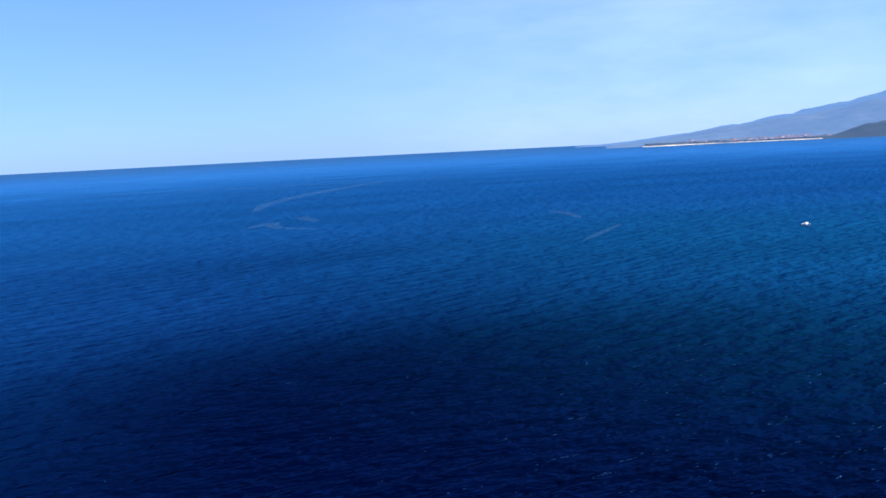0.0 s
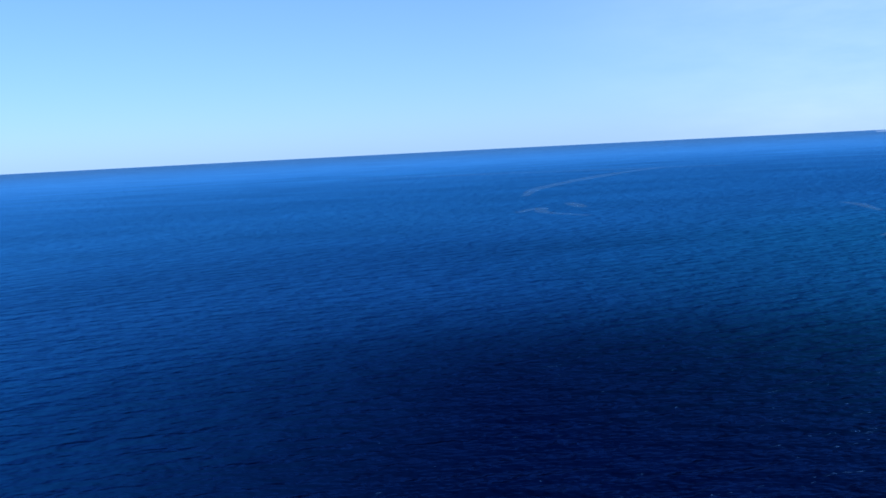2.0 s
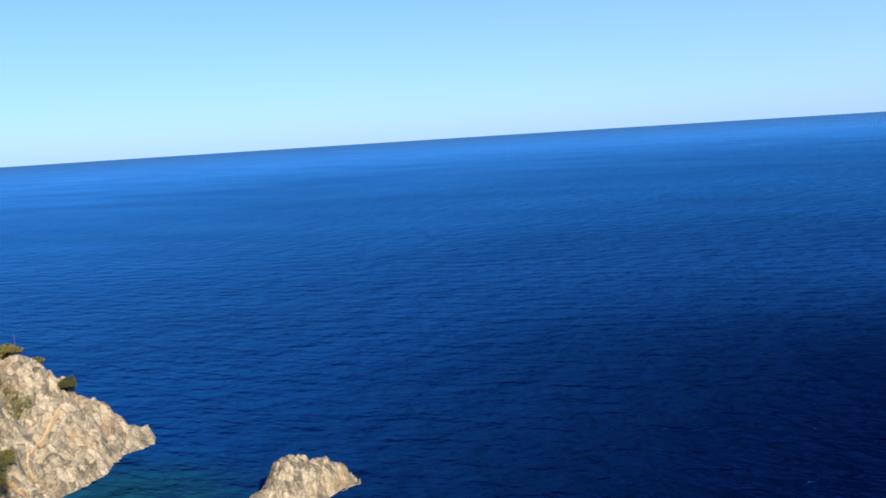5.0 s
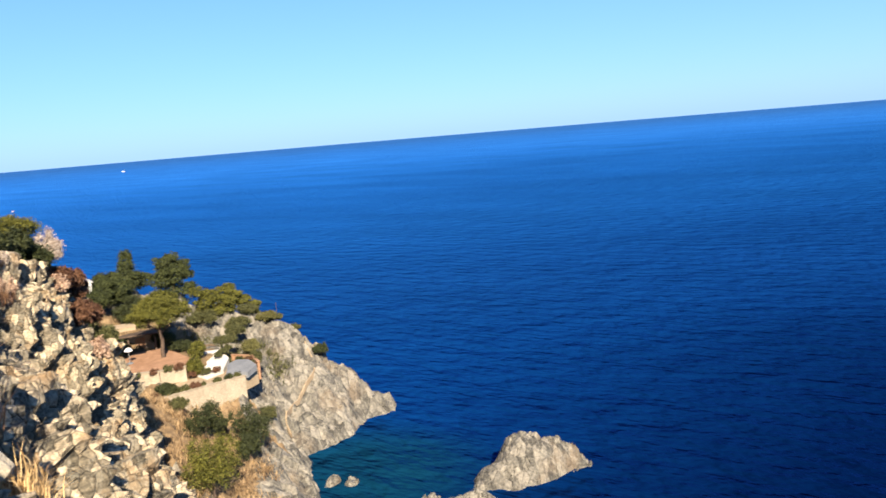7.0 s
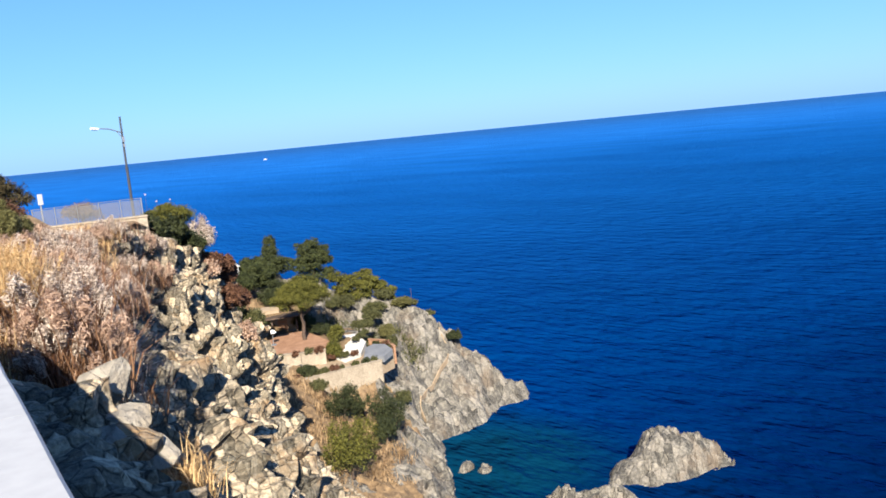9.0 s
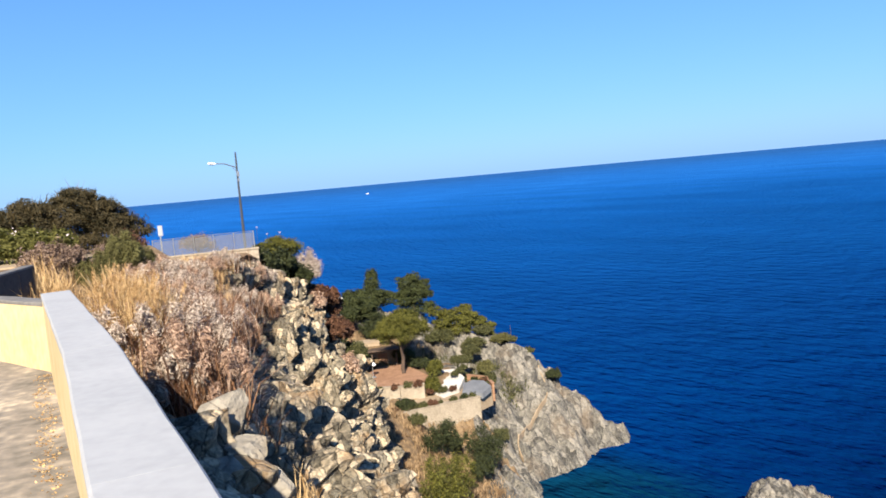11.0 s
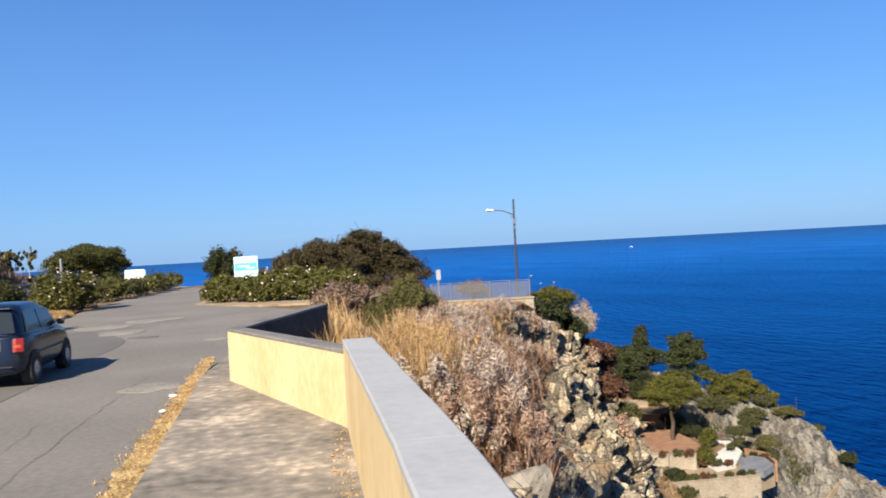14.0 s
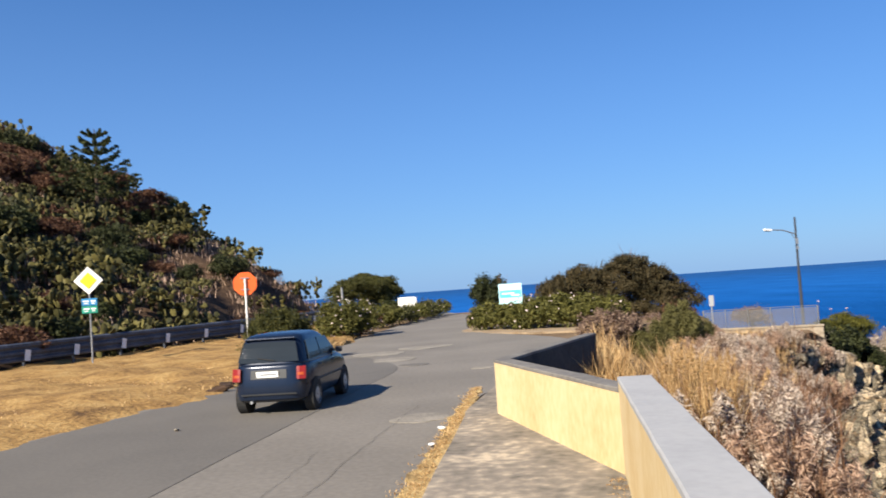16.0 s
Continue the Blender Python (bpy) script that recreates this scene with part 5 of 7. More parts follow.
def villa(x, y, z, turn):
    """Small white house among the conifers, with a tiled roof and a covered terrace."""
    ob = thing("villa", pose(x, y, z, 0, 0, turn) @ Matrix.Diagonal((0.65, 0.65, 0.65, 1)), "small white villa half hidden among dark conifers", "house")
    bm = B()
    box(bm, (4.2, 3.2, 2.6), (0, 1.6, 1.3), bevel=0.03)
    wall = part("wall", bm, M["white_paint"], ob)
    bm = B()
    prism(bm, [(-2.4, 0), (2.4, 0), (0, 0.9)], -0.3, 3.5)
    bmesh.ops.transform(bm, matrix=pose(0, 3.3, 2.6, 90, 0, 0), verts=bm.verts)
    part("roof", bm, M["white_slab"], ob)
    for dx in (-1.2, 0.9):
        bm = B()
        box(bm, (0.8, 0.08, 1.0), (dx, -0.02, 1.4), bevel=0.01)
        window = part("window", bm, M["grey_slab"], wall)
        bm = B()
        box(bm, (1.0, 0.16, 0.07), (dx, -0.05, 0.86), bevel=0.01)
        part("sill", bm, M["white_slab"], window)


# ---- rocks in the sea ----
def sea_rock(name, cx, cy, ang, la, lb, height, seed, label, skew=0.35, step=0.14, shelf=2.0):
    nx, ny = int(2.6 * la / step), int(2.6 * lb / step)
    verts = []
    for i in range(nx):
        for j in range(ny):
            x, y = -1.3 * la + i * step, -1.3 * lb + j * step
            p = Vector((x + seed * 7.1, y, 0))
            w = 1 + 0.22 * noise.noise(p * 0.45)
            r = math.sqrt((x / la) ** 2 + (y / lb) ** 2) / w
            low = max(0.0, min(1.0, (x / la + shelf + 0.12) / 0.24))
            h = height * (1 + skew * x / la) * (0.42 + 0.58 * low) * (1 - r ** 3.4) if r < 1.25 else -2.0
            k = 0.5 * craggy(Vector((x * 0.6, y * 0.8, h)) + Vector((seed * 3, 0, 0)), 1.5, 0.9, 0.4) + 0.5 * craggy(Vector((x, y, h * 2)) + Vector((0, seed, 0)), 0.6, 0.3, 0.16)
            verts.append((x + 0.2 * k, y, max(-1.6, h + k)))
    ob = raw(name, verts, [f[::-1] for f in grid_faces(nx, ny)], M["pale_rock"])
    ob.matrix_world = pose(cx, cy, SEA + 0.05, 0, 0, ang)
    return tagged(ob, label, "rock", "rocks in the sea")


villa(36.6, 70.0, -10.9, -20)
low_wall("porch_roof", (35.2, 62.4), (37.0, 61.6), -12.6, -12.3, 1.6, M["sandpath"], "sunlit sandy flat roof beside the garden")
sea_rock("islet", 52.7, 33.2, -30, 5.2, 2.3, 2.75, 2, "craggy pale rock islet standing in the sea", 0.05, shelf=0.3)
sea_rock("islet", 45.3, 34.3, -57, 3.2, 1.4, 0.7, 5, "low jagged rock islet close to the cliff", 0.1)
sea_rock("sea_stone", 43.6, 46.4, 10, 0.8, 0.6, 0.18, 8, "small rounded rock just above the water", 0.0, 0.08)
sea_rock("sea_stone", 44.6, 44.9, 40, 0.7, 0.5, -0.1, 9, "small rounded rock awash in the shallows", 0.0, 0.08)

# ---- along the road ----
M["olive_dark"] = leafy("wild_olive_leaves", (0.022, 0.021, 0.009), (0.094, 0.070, 0.030))
M["rail_steel"] = stuff("weathered_rail", [(0.35, (0.0425, 0.0504, 0.068)), (0.65, (0.1105, 0.126, 0.16))], 1.5, 0.55, 0.2, 8.0, metal=0.2)
M["sign_orange"] = plain("faded_orange_red", (0.80, 0.14, 0.03), 0.45)
M["sign_yellow"] = plain("sign_yellow", (0.85, 0.55, 0.02), 0.4)
M["sign_white"] = plain("sign_white", (0.80, 0.80, 0.78), 0.4)
M["sign_blue"] = plain("sign_blue", (0.03, 0.20, 0.42), 0.4)
M["sign_green"] = plain("sign_green", (0.02, 0.25, 0.18), 0.4)
M["sign_cyan"] = plain("board_cyan", (0.10, 0.55, 0.80), 0.45)
M["sign_pale"] = plain("board_pale", (0.50, 0.82, 0.88), 0.45)

M["gutter"] = stuff("pale_straw_dirt", [(0.36, (0.16, 0.105, 0.045)), (0.5, (0.36, 0.25, 0.10)), (0.62, (0.50, 0.37, 0.17))], 3.2, 0.95, 0.8, 8.0)
# verge on the far side of the road: dry ground swelling a little above the asphalt
def build_verge():
    left = smooth_line([(-40, -30, 0), (-26, 0, 0), (-21, 15, 0), (-16.4, 29, 0), (-11.8, 41, 0), (-8.2, 52, 0), (-6.0, 64, 0)], 14)
    right = smooth_line([(-13.6, -30, 0), (-8.7, 0, 0), (-6.5, 13.1, 0), (-4.85, 17.8, 0), (-4.35, 21, 0), (-4.05, 25.4, 0), (-4.0, 33, 0), (-1.3, 56, 0)], 14)
    cols = 26
    verts = []
    m = len(left)
    for a, b in zip(left, right):
        for j in range(cols):
            t = j / (cols - 1)
            p = a.lerp(b, t)
            rise = min(1.0, (1 - t) * 7)
            edge = 0.16 * noise.noise(Vector((p.x, p.y, 2)) * 0.7)
            verts.append((p.x + (0.3 * noise.noise(Vector((p.x, p.y, 1)) * 0.7) + 0.22 * noise.noise(Vector((p.x, p.y, 9)) * 2.6) if t > 0.9 else 0), p.y, -0.05 + rise * (0.22 + edge) + 0.05 * noise.noise(Vector((p.x, p.y, 0)) * 2.4)))
    ob = raw("verge", verts, [f[::-1] for f in grid_faces(m, cols)], M["verge"], smooth=True)
    tagged(ob, "sunburnt golden grass verge beside the road", "verge", kind="structure")
    g = random.Random(5)
    roots = []
    for _ in range(7500):
        i = g.randrange(m - 1)
        t = g.random() ** 0.8
        a, b = left[i].lerp(left[i + 1], g.random()), right[i].lerp(right[i + 1], g.random())
        p = a.lerp(b, t * 0.90)
        if 6 < p.y < 50:
            roots.append((p.x, p.y, 0.08))
    ob = blades("verge_grass", roots, M["straw"], None, 6, 0.10, 0.009, lean=1.4, per=4, spread=0.2)
    tagged(ob, "short trampled straw-coloured grass on the verge", "grass", kind="stuff")


build_verge()

# weeds and straw in the gutter between road and pavement
g6 = random.Random(11)
gut = []
for _ in range(760):
    y = g6.uniform(3.5, 16.5)
    w = 0.20 - 0.012 * max(0.0, y - 4)
    gut.append((-0.50 + 0.115 * (y - 8.2) + g6.gauss(0, w * 0.5), y, 0.005))
tagged(blades("gutter_grass", gut, M["straw"], None, 12, 0.04, 0.0045, lean=1.3, per=7, spread=0.05), "dry straw and weeds in the gutter", "grass", kind="stuff")
strip("gutter", smooth_line([(-1.75, -2, 0), (-0.58, 8.2, 0), (-0.06, 12.4, 0), (0.50, 16.4, 0)], 70), smooth_line([(-1.45, -2, 0), (-0.36, 8.2, 0), (0.11, 12.4, 0), (0.56, 16.4, 0)], 70), 0.014, M["gutter"], "strip of dry straw and dirt along the kerb", "gutter", 0.05, 0.11)
weeds = [(1.60 - 0.163 * (8.3 - y) + g6.uniform(-0.13, 0.0), y, 0.03) for y in [g6.uniform(2, 8.3) for _ in range(150)]]
tagged(blades("wall_foot_weeds", weeds, M["straw"], None, 13, 0.022, 0.010, lean=1.8, per=5, spread=0.04), "dry weeds at the foot of the parapet", "grass", kind="stuff")


def paper_scrap(x, y, size, seed):
    """A crumpled ball of white paper."""
    g = random.Random(seed)
    bm = B()
    bmesh.ops.create_icosphere(bm, subdivisions=2, radius=1.0)
    for v in bm.verts:
        v.co *= 0.75 + 0.45 * g.random()
        v.co = Vector((v.co.x * size, v.co.y * size * 0.8, (v.co.z + 0.8) * size * 0.45))
    ob = link("paper_scrap", bm, M["white_paint"])
    ob.matrix_world = pose(x, y, 0.016, 0, 0, seed * 50)
    tagged(ob, "crumpled white paper scrap lying in the gutter", "litter", "paper litter")


paper_scrap(-0.20, 11.97, 0.055, 3)
paper_scrap(-0.32, 10.80, 0.045, 4)
for i, (x, y, sx, sy) in enumerate([(-4.5, 13.6, 0.05, 0.05)]):
    boulder("stone", (x, y, 0.03), (sx, sy, 0.045), 30 + i, M["boulder"], "small pale stone lying by the roadside", i * 40, "loose stones")
gc = random.Random(37)
for i in range(11):
    t = i / 10
    boulder("earth_clod", (-5.35 + 0.75 * t ** 2 + gc.uniform(-0.12, 0.12), 19.2 + 4.6 * t + gc.uniform(-0.2, 0.2), 0.05), (gc.uniform(0.16, 0.30), gc.uniform(0.22, 0.42), gc.uniform(0.07, 0.13)), 130 + i, M["hill_earth"], "dark clod of earth on the rim of the verge", gc.uniform(0, 180), "earth clods by the road")
for i, (x, y, r, h, tt) in enumerate([(-0.5, 13.2, 0.5, 0.25, 20), (-2.3, 27.0, 0.9, 0.5, 10), (-1.6, 24.4, 0.7, 0.4, -20), (-0.9, 28.5, 0.9, 0.5, 30), (-1.0, 22.4, 0.4, 0.2, 0), (0.8, 20.4, 0.35, 0.16, 15), (1.4, 19.5, 0.3, 0.14, 40), (2.2, 20.8, 0.3, 0.13, 20)]):
    bm = B()
    ring = []
    for k in range(18):
        a = 6.283 * k / 18
        q = 1 + 0.35 * noise.noise(Vector((math.cos(a) * 1.5, math.sin(a) * 1.5, i * 3)))
        ring.append((math.cos(a) * r * q, math.sin(a) * h * q * 1.6))
    prism(bm, ring, 0.0, 0.009)
    ob = link("road_repair", bm, M["road_patch"] if i != 4 else M["dark_asphalt"])
    ob.matrix_world = pose(x, y, 0.001, 0, 0, tt)
    tagged(ob, "pale worn patch of repaired asphalt", "patch", "road patches", "structure")


def crack(corners, width, label):
    """A worn seam or crack in the asphalt."""
    pts = smooth_line([(x, y, 0) for x, y in corners], 12)
    verts = []
    for i, p in enumerate(pts):
        d = (pts[min(i + 1, len(pts) - 1)] - pts[max(i - 1, 0)]).normalized()
        o = Vector((-d.y, d.x, 0))
        c = p + o * (0.05 * noise.noise(p * 2.3))
        w = width * (0.6 + 0.8 * abs(noise.noise(p * 3.7)))
        verts += [(c.x - o.x * w, c.y - o.y * w, 0.0105), (c.x + o.x * w, c.y + o.y * w, 0.0105)]
    tagged(raw("road_crack", verts, grid_faces(len(pts), 2), M["tar"]), label, "crack", "cracks in the road", "structure")


crack([(-1.72, 7.6), (-1.45, 9.6), (-1.1, 11.8), (-0.62, 14.6)], 0.004, "thin dark seam along the edge of the asphalt")
crack([(-2.2, 7.4), (-1.95, 9.4), (-1.8, 11.0)], 0.003, "fine crack in the worn asphalt")
crack([(-2.4, 20.5), (-1.2, 21.6), (0.2, 22.4), (1.8, 23.0)], 0.010, "fine crack across the road bend")
crack([(-3.8, 27.0), (-2.0, 26.0), (0.5, 25.6), (2.6, 26.2)], 0.011, "fine crack across the road bend")


def guardrail():
    pts = smooth_line([(-24, 5, 0), (-19.6, 17, 0), (-15.4, 29, 0), (-12.9, 35.6, 0), (-10.4, 42, 0), (-7.6, 50, 0)], 10)
    ob = thing("guardrail", pose(0, 0, 0), "dark weathered steel guardrail with white reflector brackets", "guardrail")
    prof = [(0.0, 0.98), (0.07, 0.93), (0.07, 0.84), (0.0, 0.77), (0.0, 0.73), (0.07, 0.67), (0.07, 0.58), (0.0, 0.52), (0.0, 0.46), (0.06, 0.42), (0.06, 0.34), (0.0, 0.30)]
    bm = B()
    rows = []
    for i, p in enumerate(pts):
        d = (pts[min(i + 1, len(pts) - 1)] - pts[max(i - 1, 0)]).normalized()
        o = Vector((d.y, -d.x, 0))
        rows.append([bm.verts.new(p + o * (u + th) + Vector((0, 0, z + 0.1))) for th in (0, -0.006) for u, z in (prof if th == 0 else prof[::-1])])
    k = len(rows[0])
    for a, b in zip(rows, rows[1:]):
        for j in range(k):
            bm.faces.new((a[j], a[(j + 1) % k], b[(j + 1) % k], b[j]))
    part("beam", bm, M["rail_steel"], ob)
    s = 0.0
    for a, b in zip(pts, pts[1:]):
        s += (b - a).length
        if s < 2.3:
            continue
        s = 0.0
        d = (b - a).normalized()
        ang = math.degrees(math.atan2(d.y, d.x))
        bm = B()
        q = b - Vector((d.y, -d.x, 0)) * 0.1
        box(bm, (0.1, 0.06, 1.35), (q.x, q.y, 0.38), (0, 0, ang), 0.008)
        post = part("post", bm, M["rail_steel"], ob)
        bm = B()
        q = b + Vector((d.y, -d.x, 0)) * 0.1
        box(bm, (0.24, 0.03, 0.40), (q.x, q.y, 0.62), (0, 10, ang), 0.01)
        part("bracket", bm, M["sign_white"], post, "white reflector bracket")


guardrail()


def post_sign_base(ob, h, r=0.03):
    bm = B()
    tube(bm, (0, 0, -0.4), (0, 0, h), r, r, 10)
    part("post", bm, M["galv"], ob)


def priority_sign(x, y, z, turn):
    ob = thing("priority_sign", pose(x, y, z, 0, 0, turn), "white and yellow diamond road sign on a steel post", "road sign")
    post_sign_base(ob, 3.2)
    for nm, s, yy, mat in (("diamond_plate", 0.70, -0.045, M["sign_white"]), ("diamond_centre", 0.42, -0.062, M["sign_yellow"])):
        bm = B()
        box(bm, (s, 0.014, s), (0, yy, 2.95), (0, 45, 0), 0.006)
        part(nm, bm, mat, ob, "yellow inner diamond" if "centre" in nm else "")
    for zz, mat in ((2.2, M["sign_blue"]), (1.93, M["sign_green"])):
        bm = B()
        box(bm, (0.52, 0.014, 0.25), (0, -0.045, zz), bevel=0.004)
        pl = part("small_plate", bm, mat, ob, "small blue plate" if zz > 2 else "small green plate")
        for dx, w in ((-0.11, 0.2), (0.13, 0.16)):
            bm = B()
            box(bm, (w, 0.004, 0.05), (dx, -0.055, zz + 0.03))
            box(bm, (w * 0.7, 0.004, 0.03), (dx, -0.055, zz - 0.05))
            part("lettering_bar", bm, M["sign_white"], pl)


priority_sign(-12.5, 29.4, 0.15, 8)


def round_sign(x, y, z, turn):
    ob = thing("round_sign", pose(x, y, z, 0, 0, turn), "plain orange-red round road sign on a pale post", "road sign")
    bm = B()
    tube(bm, (0, -0.06, -0.4), (0, -0.06, 2.7), 0.035, 0.035, 10)
    part("post", bm, M["white_paint"], ob)
    bm = B()
    tube(bm, (0, -0.005, 2.52), (0, 0.015, 2.52), 0.46, 0.46, 8)
    bmesh.ops.transform(bm, matrix=Matrix.Translation((0, 0, 2.52)) @ pose(0, 0, 0, 0, 22.5, 0) @ Matrix.Translation((0, 0, -2.52)), verts=bm.verts)
    bmesh.ops.bevel(bm, geom=[e for e in bm.edges if e.calc_length() < 0.1], offset=0.03, segments=2, affect="EDGES")
    part("disc", bm, M["sign_orange"], ob)
    for zz in (2.3, 2.72):
        bm = B()
        box(bm, (0.3, 0.03, 0.04), (0, -0.03, zz), bevel=0.004)
        part("clamp", bm, M["galv"], ob)


round_sign(-7.45, 31.2, 0.12, 14)


def notice_board(x, y, z, turn):
    ob = thing("notice_board", pose(x, y, z, 0, 0, turn), "pale blue and white notice board rising over the hedge", "sign")
    for dx in (-0.38, 0.38):
        bm = B()
        tube(bm, (dx, 0.04, 0), (dx, 0.04, 1.9), 0.03)
        part("post", bm, M["galv"], ob)
    bm = B()
    box(bm, (0.98, 0.04, 0.86), (0, 0, 1.5), bevel=0.01)
    bd = part("board", bm, M["sign_pale"], ob)
    bm = B()
    box(bm, (0.9, 0.012, 0.3), (0, -0.027, 1.5))
    part("blue_band", bm, M["sign_cyan"], bd)
    bm = B()
    for dx, w, zz in ((0.0, 0.6, 1.82), (-0.1, 0.5, 1.52), (0.2, 0.34, 1.44)):
        box(bm, (w, 0.008, 0.06), (dx, -0.038, zz))
    part("lettering_bar", bm, M["sign_white"], bd)


notice_board(2.72, 35.6, 0.0, -4)


def flowers_on(ob, blobs, n, seed):
    leaf_cloud("blossom", blobs, n, 0.05, M["petal"], ob, seed, 0.8, core=0.9)


def hedge_bush(x, y, z, rx, rz, mat, label, seed, bloom=0, n=4200, leaf=0.085):
    rz *= 1.18
    ob = shrub("hedge_bush", (x, y, z), (rx, rx * 0.9, rz), mat, label, seed, n, leaf, 7, "hedge", "roadside hedge", 0.28)
    if bloom:
        flowers_on(ob, [(0, 0, rz * 0.9, rx * 0.95, rx * 0.9, rz * 0.95)], bloom // 3, seed + 1)
    return ob


hedge_bush(-5.7, 26.8, 0.0, 0.95, 0.80, M["hedge"], "dense olive-green hedge bush at the verge", 201, 0, 19000, 0.06)
hedge_bush(-4.95, 26.3, 0.0, 0.85, 0.76, M["hedge"], "dense olive-green hedge bush at the verge", 202, 0, 15000, 0.06)
hedge_bush(-4.9, 37.2, -0.1, 1.15, 0.95, M["oleander"], "white-flowering oleander bush by the road", 203, 260, 4200)
hedge_bush(-4.0, 38.0, -0.1, 1.0, 0.85, M["oleander"], "white-flowering oleander bush by the road", 204, 200, 3600)
hedge_bush(-4.2, 41.0, 0.0, 1.0, 0.55, M["red_scrub"], "brownish hedge bush by the road", 205, 0, 2600)
for i, (x, y, r, h) in enumerate([(-3.6, 46.5, 1.2, 0.56), (-2.8, 48.8, 1.2, 0.52), (-2.2, 51.5, 1.2, 0.50), (-1.5, 54.5, 1.3, 0.56), (-0.9, 57.5, 1.3, 0.56)]):
    hedge_bush(x, y, 0.0, r, h, M["oleander"] if i % 2 == 0 else M["olive_shrub"], "green oleander bush along the road" if i % 2 == 0 else "olive-green bush along the road", 210 + i, 40, 2600)
for i, (x, y, r, h, b) in enumerate([(1.85, 36.6, 1.0, 0.58, 30), (2.85, 35.4, 1.0, 0.56, 30), (3.7, 34.8, 1.1, 0.62, 60), (4.7, 34.4, 1.2, 0.66, 60), (5.6, 34.4, 1.2, 0.64, 50), (6.5, 34.9, 1.1, 0.6, 30), (3.1, 37.2, 1.2, 0.66, 20)]):
    hedge_bush(x, y, 0.0, r, h, M["oleander"], "pink-flowering oleander bush along the road bend", 220 + i, b * 2, 3800, 0.095)

# low earth bank under the hedge at the bend
bm = B()
bank = []
for p in smooth_line([(0.5, 37, 0), (1.2, 34.6, 0), (3.0, 32.6, 0), (5.2, 31.6, 0), (7.2, 31.8, 0), (7.6, 35.5, 0), (4.0, 40, 0), (1.4, 40, 0)], 8):
    q = noise.noise(p * 0.9) * 0.45 + noise.noise(p * 2.7) * 0.2
    bank.append((p.x + q, p.y + q))
prism(bm, bank, -0.1, 0.014)
tagged(link("earth_bank", bm, M["sandpath"]), "bare sandy earth under the roadside hedge", "bank", kind="structure")

olive = tree("wild_olive", (8.5, 40.4, -0.7), 1.0, [(0, 0, 2.2, 1.9, 1.8, 1.3), (-1.6, 0, 1.9, 1.3, 1.3, 0.9), (1.7, 0, 1.9, 1.4, 1.4, 1.0), (2.7, -0.2, 1.3, 1.1, 1.1, 0.9), (-2.7, 0.2, 2.1, 1.1, 1.0, 0.75), (0.2, -0.6, 3.0, 1.0, 1.1, 0.6), (1.3, -0.5, 2.5, 1.0, 1.0, 0.55), (-3.6, 0.1, 1.7, 1.0, 0.9, 0.8), (-1.7, 0.1, 2.5, 1.2, 1.1, 0.8), (-2.9, 0.0, 2.2, 0.9, 0.9, 0.65), (-1.0, -0.9, 1.0, 1.3, 1.0, 0.8), (1.2, -1.0, 1.0, 1.5, 1.0, 0.8)], M["olive_dark"], "broad dark green wild olive thicket on the clifftop", 31, 60000, 0.05, 0.14, category="tree", lump=0.3)
go = random.Random(77)
tips = []
for x, z, w in ((0.2, 3.2, 0.9), (1.3, 2.7, 0.8), (-1.7, 2.9, 1.0), (-2.9, 2.5, 0.7), (2.4, 1.9, 0.8), (-3.6, 2.1, 0.6)):
    tips += [(x + go.gauss(0, w * 0.5), -0.3 + go.gauss(0, 0.5), z + go.uniform(-0.5, 0.05)) for _ in range(70)]
tagged(blades("shoots", tips, M["olive_dark"], olive, 78, 0.5, 0.022, lean=0.8, per=3, spread=0.05), kind="stuff")
bare = [(0.5 + go.gauss(0, 0.25), -0.3, 2.6) for _ in range(9)]
tagged(blades("dead_twigs", bare, M["brown_twig"], olive, 79, 1.5, 0.016, lean=0.5, per=2, spread=0.12, curve=0.4), "bare grey-brown dead twigs", kind="stuff")
shrub("clifftop_shrub", (10.6, 38.6, -0.6), (1.0, 1.0, 0.75), M["red_scrub"], "reddish-brown shrub beside the wild olive", 232, 2200, 0.06)
shrub("clifftop_shrub", (6.6, 38.4, -0.3), (1.3, 1.1, 0.7), M["shrub"], "dark green shrub beside the wild olive", 233, 3000, 0.07)
shrub("clifftop_shrub", (9.0, 36.4, -0.7), (1.2, 1.0, 0.5), M["dull_red"], "dull reddish dry shrub below the wild olive", 234, 2600, 0.055, aspect=0.25)
shrub("dry_shrub", (13.6, 37.6, -0.9), (1.1, 0.8, 0.62), M["dull_red"], "dull reddish dry shrub behind the glass fence", 235, 2600, 0.05, aspect=0.25)
far = shrub("far_shrub", (2.9, 57.9, -0.1), (1.55, 1.4, 1.6), M["shrub"], "rounded grey-green bush beyond the road bend", 236, 9000, 0.07)
bare = [(0.9 + go.gauss(0, 0.4), -0.4, 0.9) for _ in range(8)]
tagged(blades("dead_twigs", bare, M["brown_twig"], far, 80, 1.9, 0.022, lean=0.5, per=2, spread=0.15, curve=0.4), "bare grey-brown dead twigs", kind="stuff")
ob = boulder("earth_mound", (6.0, 43.8, 0.4), (1.6, 1.2, 1.0), 51, M["sandpath"], "bare sandy mound behind the hedge", 0)
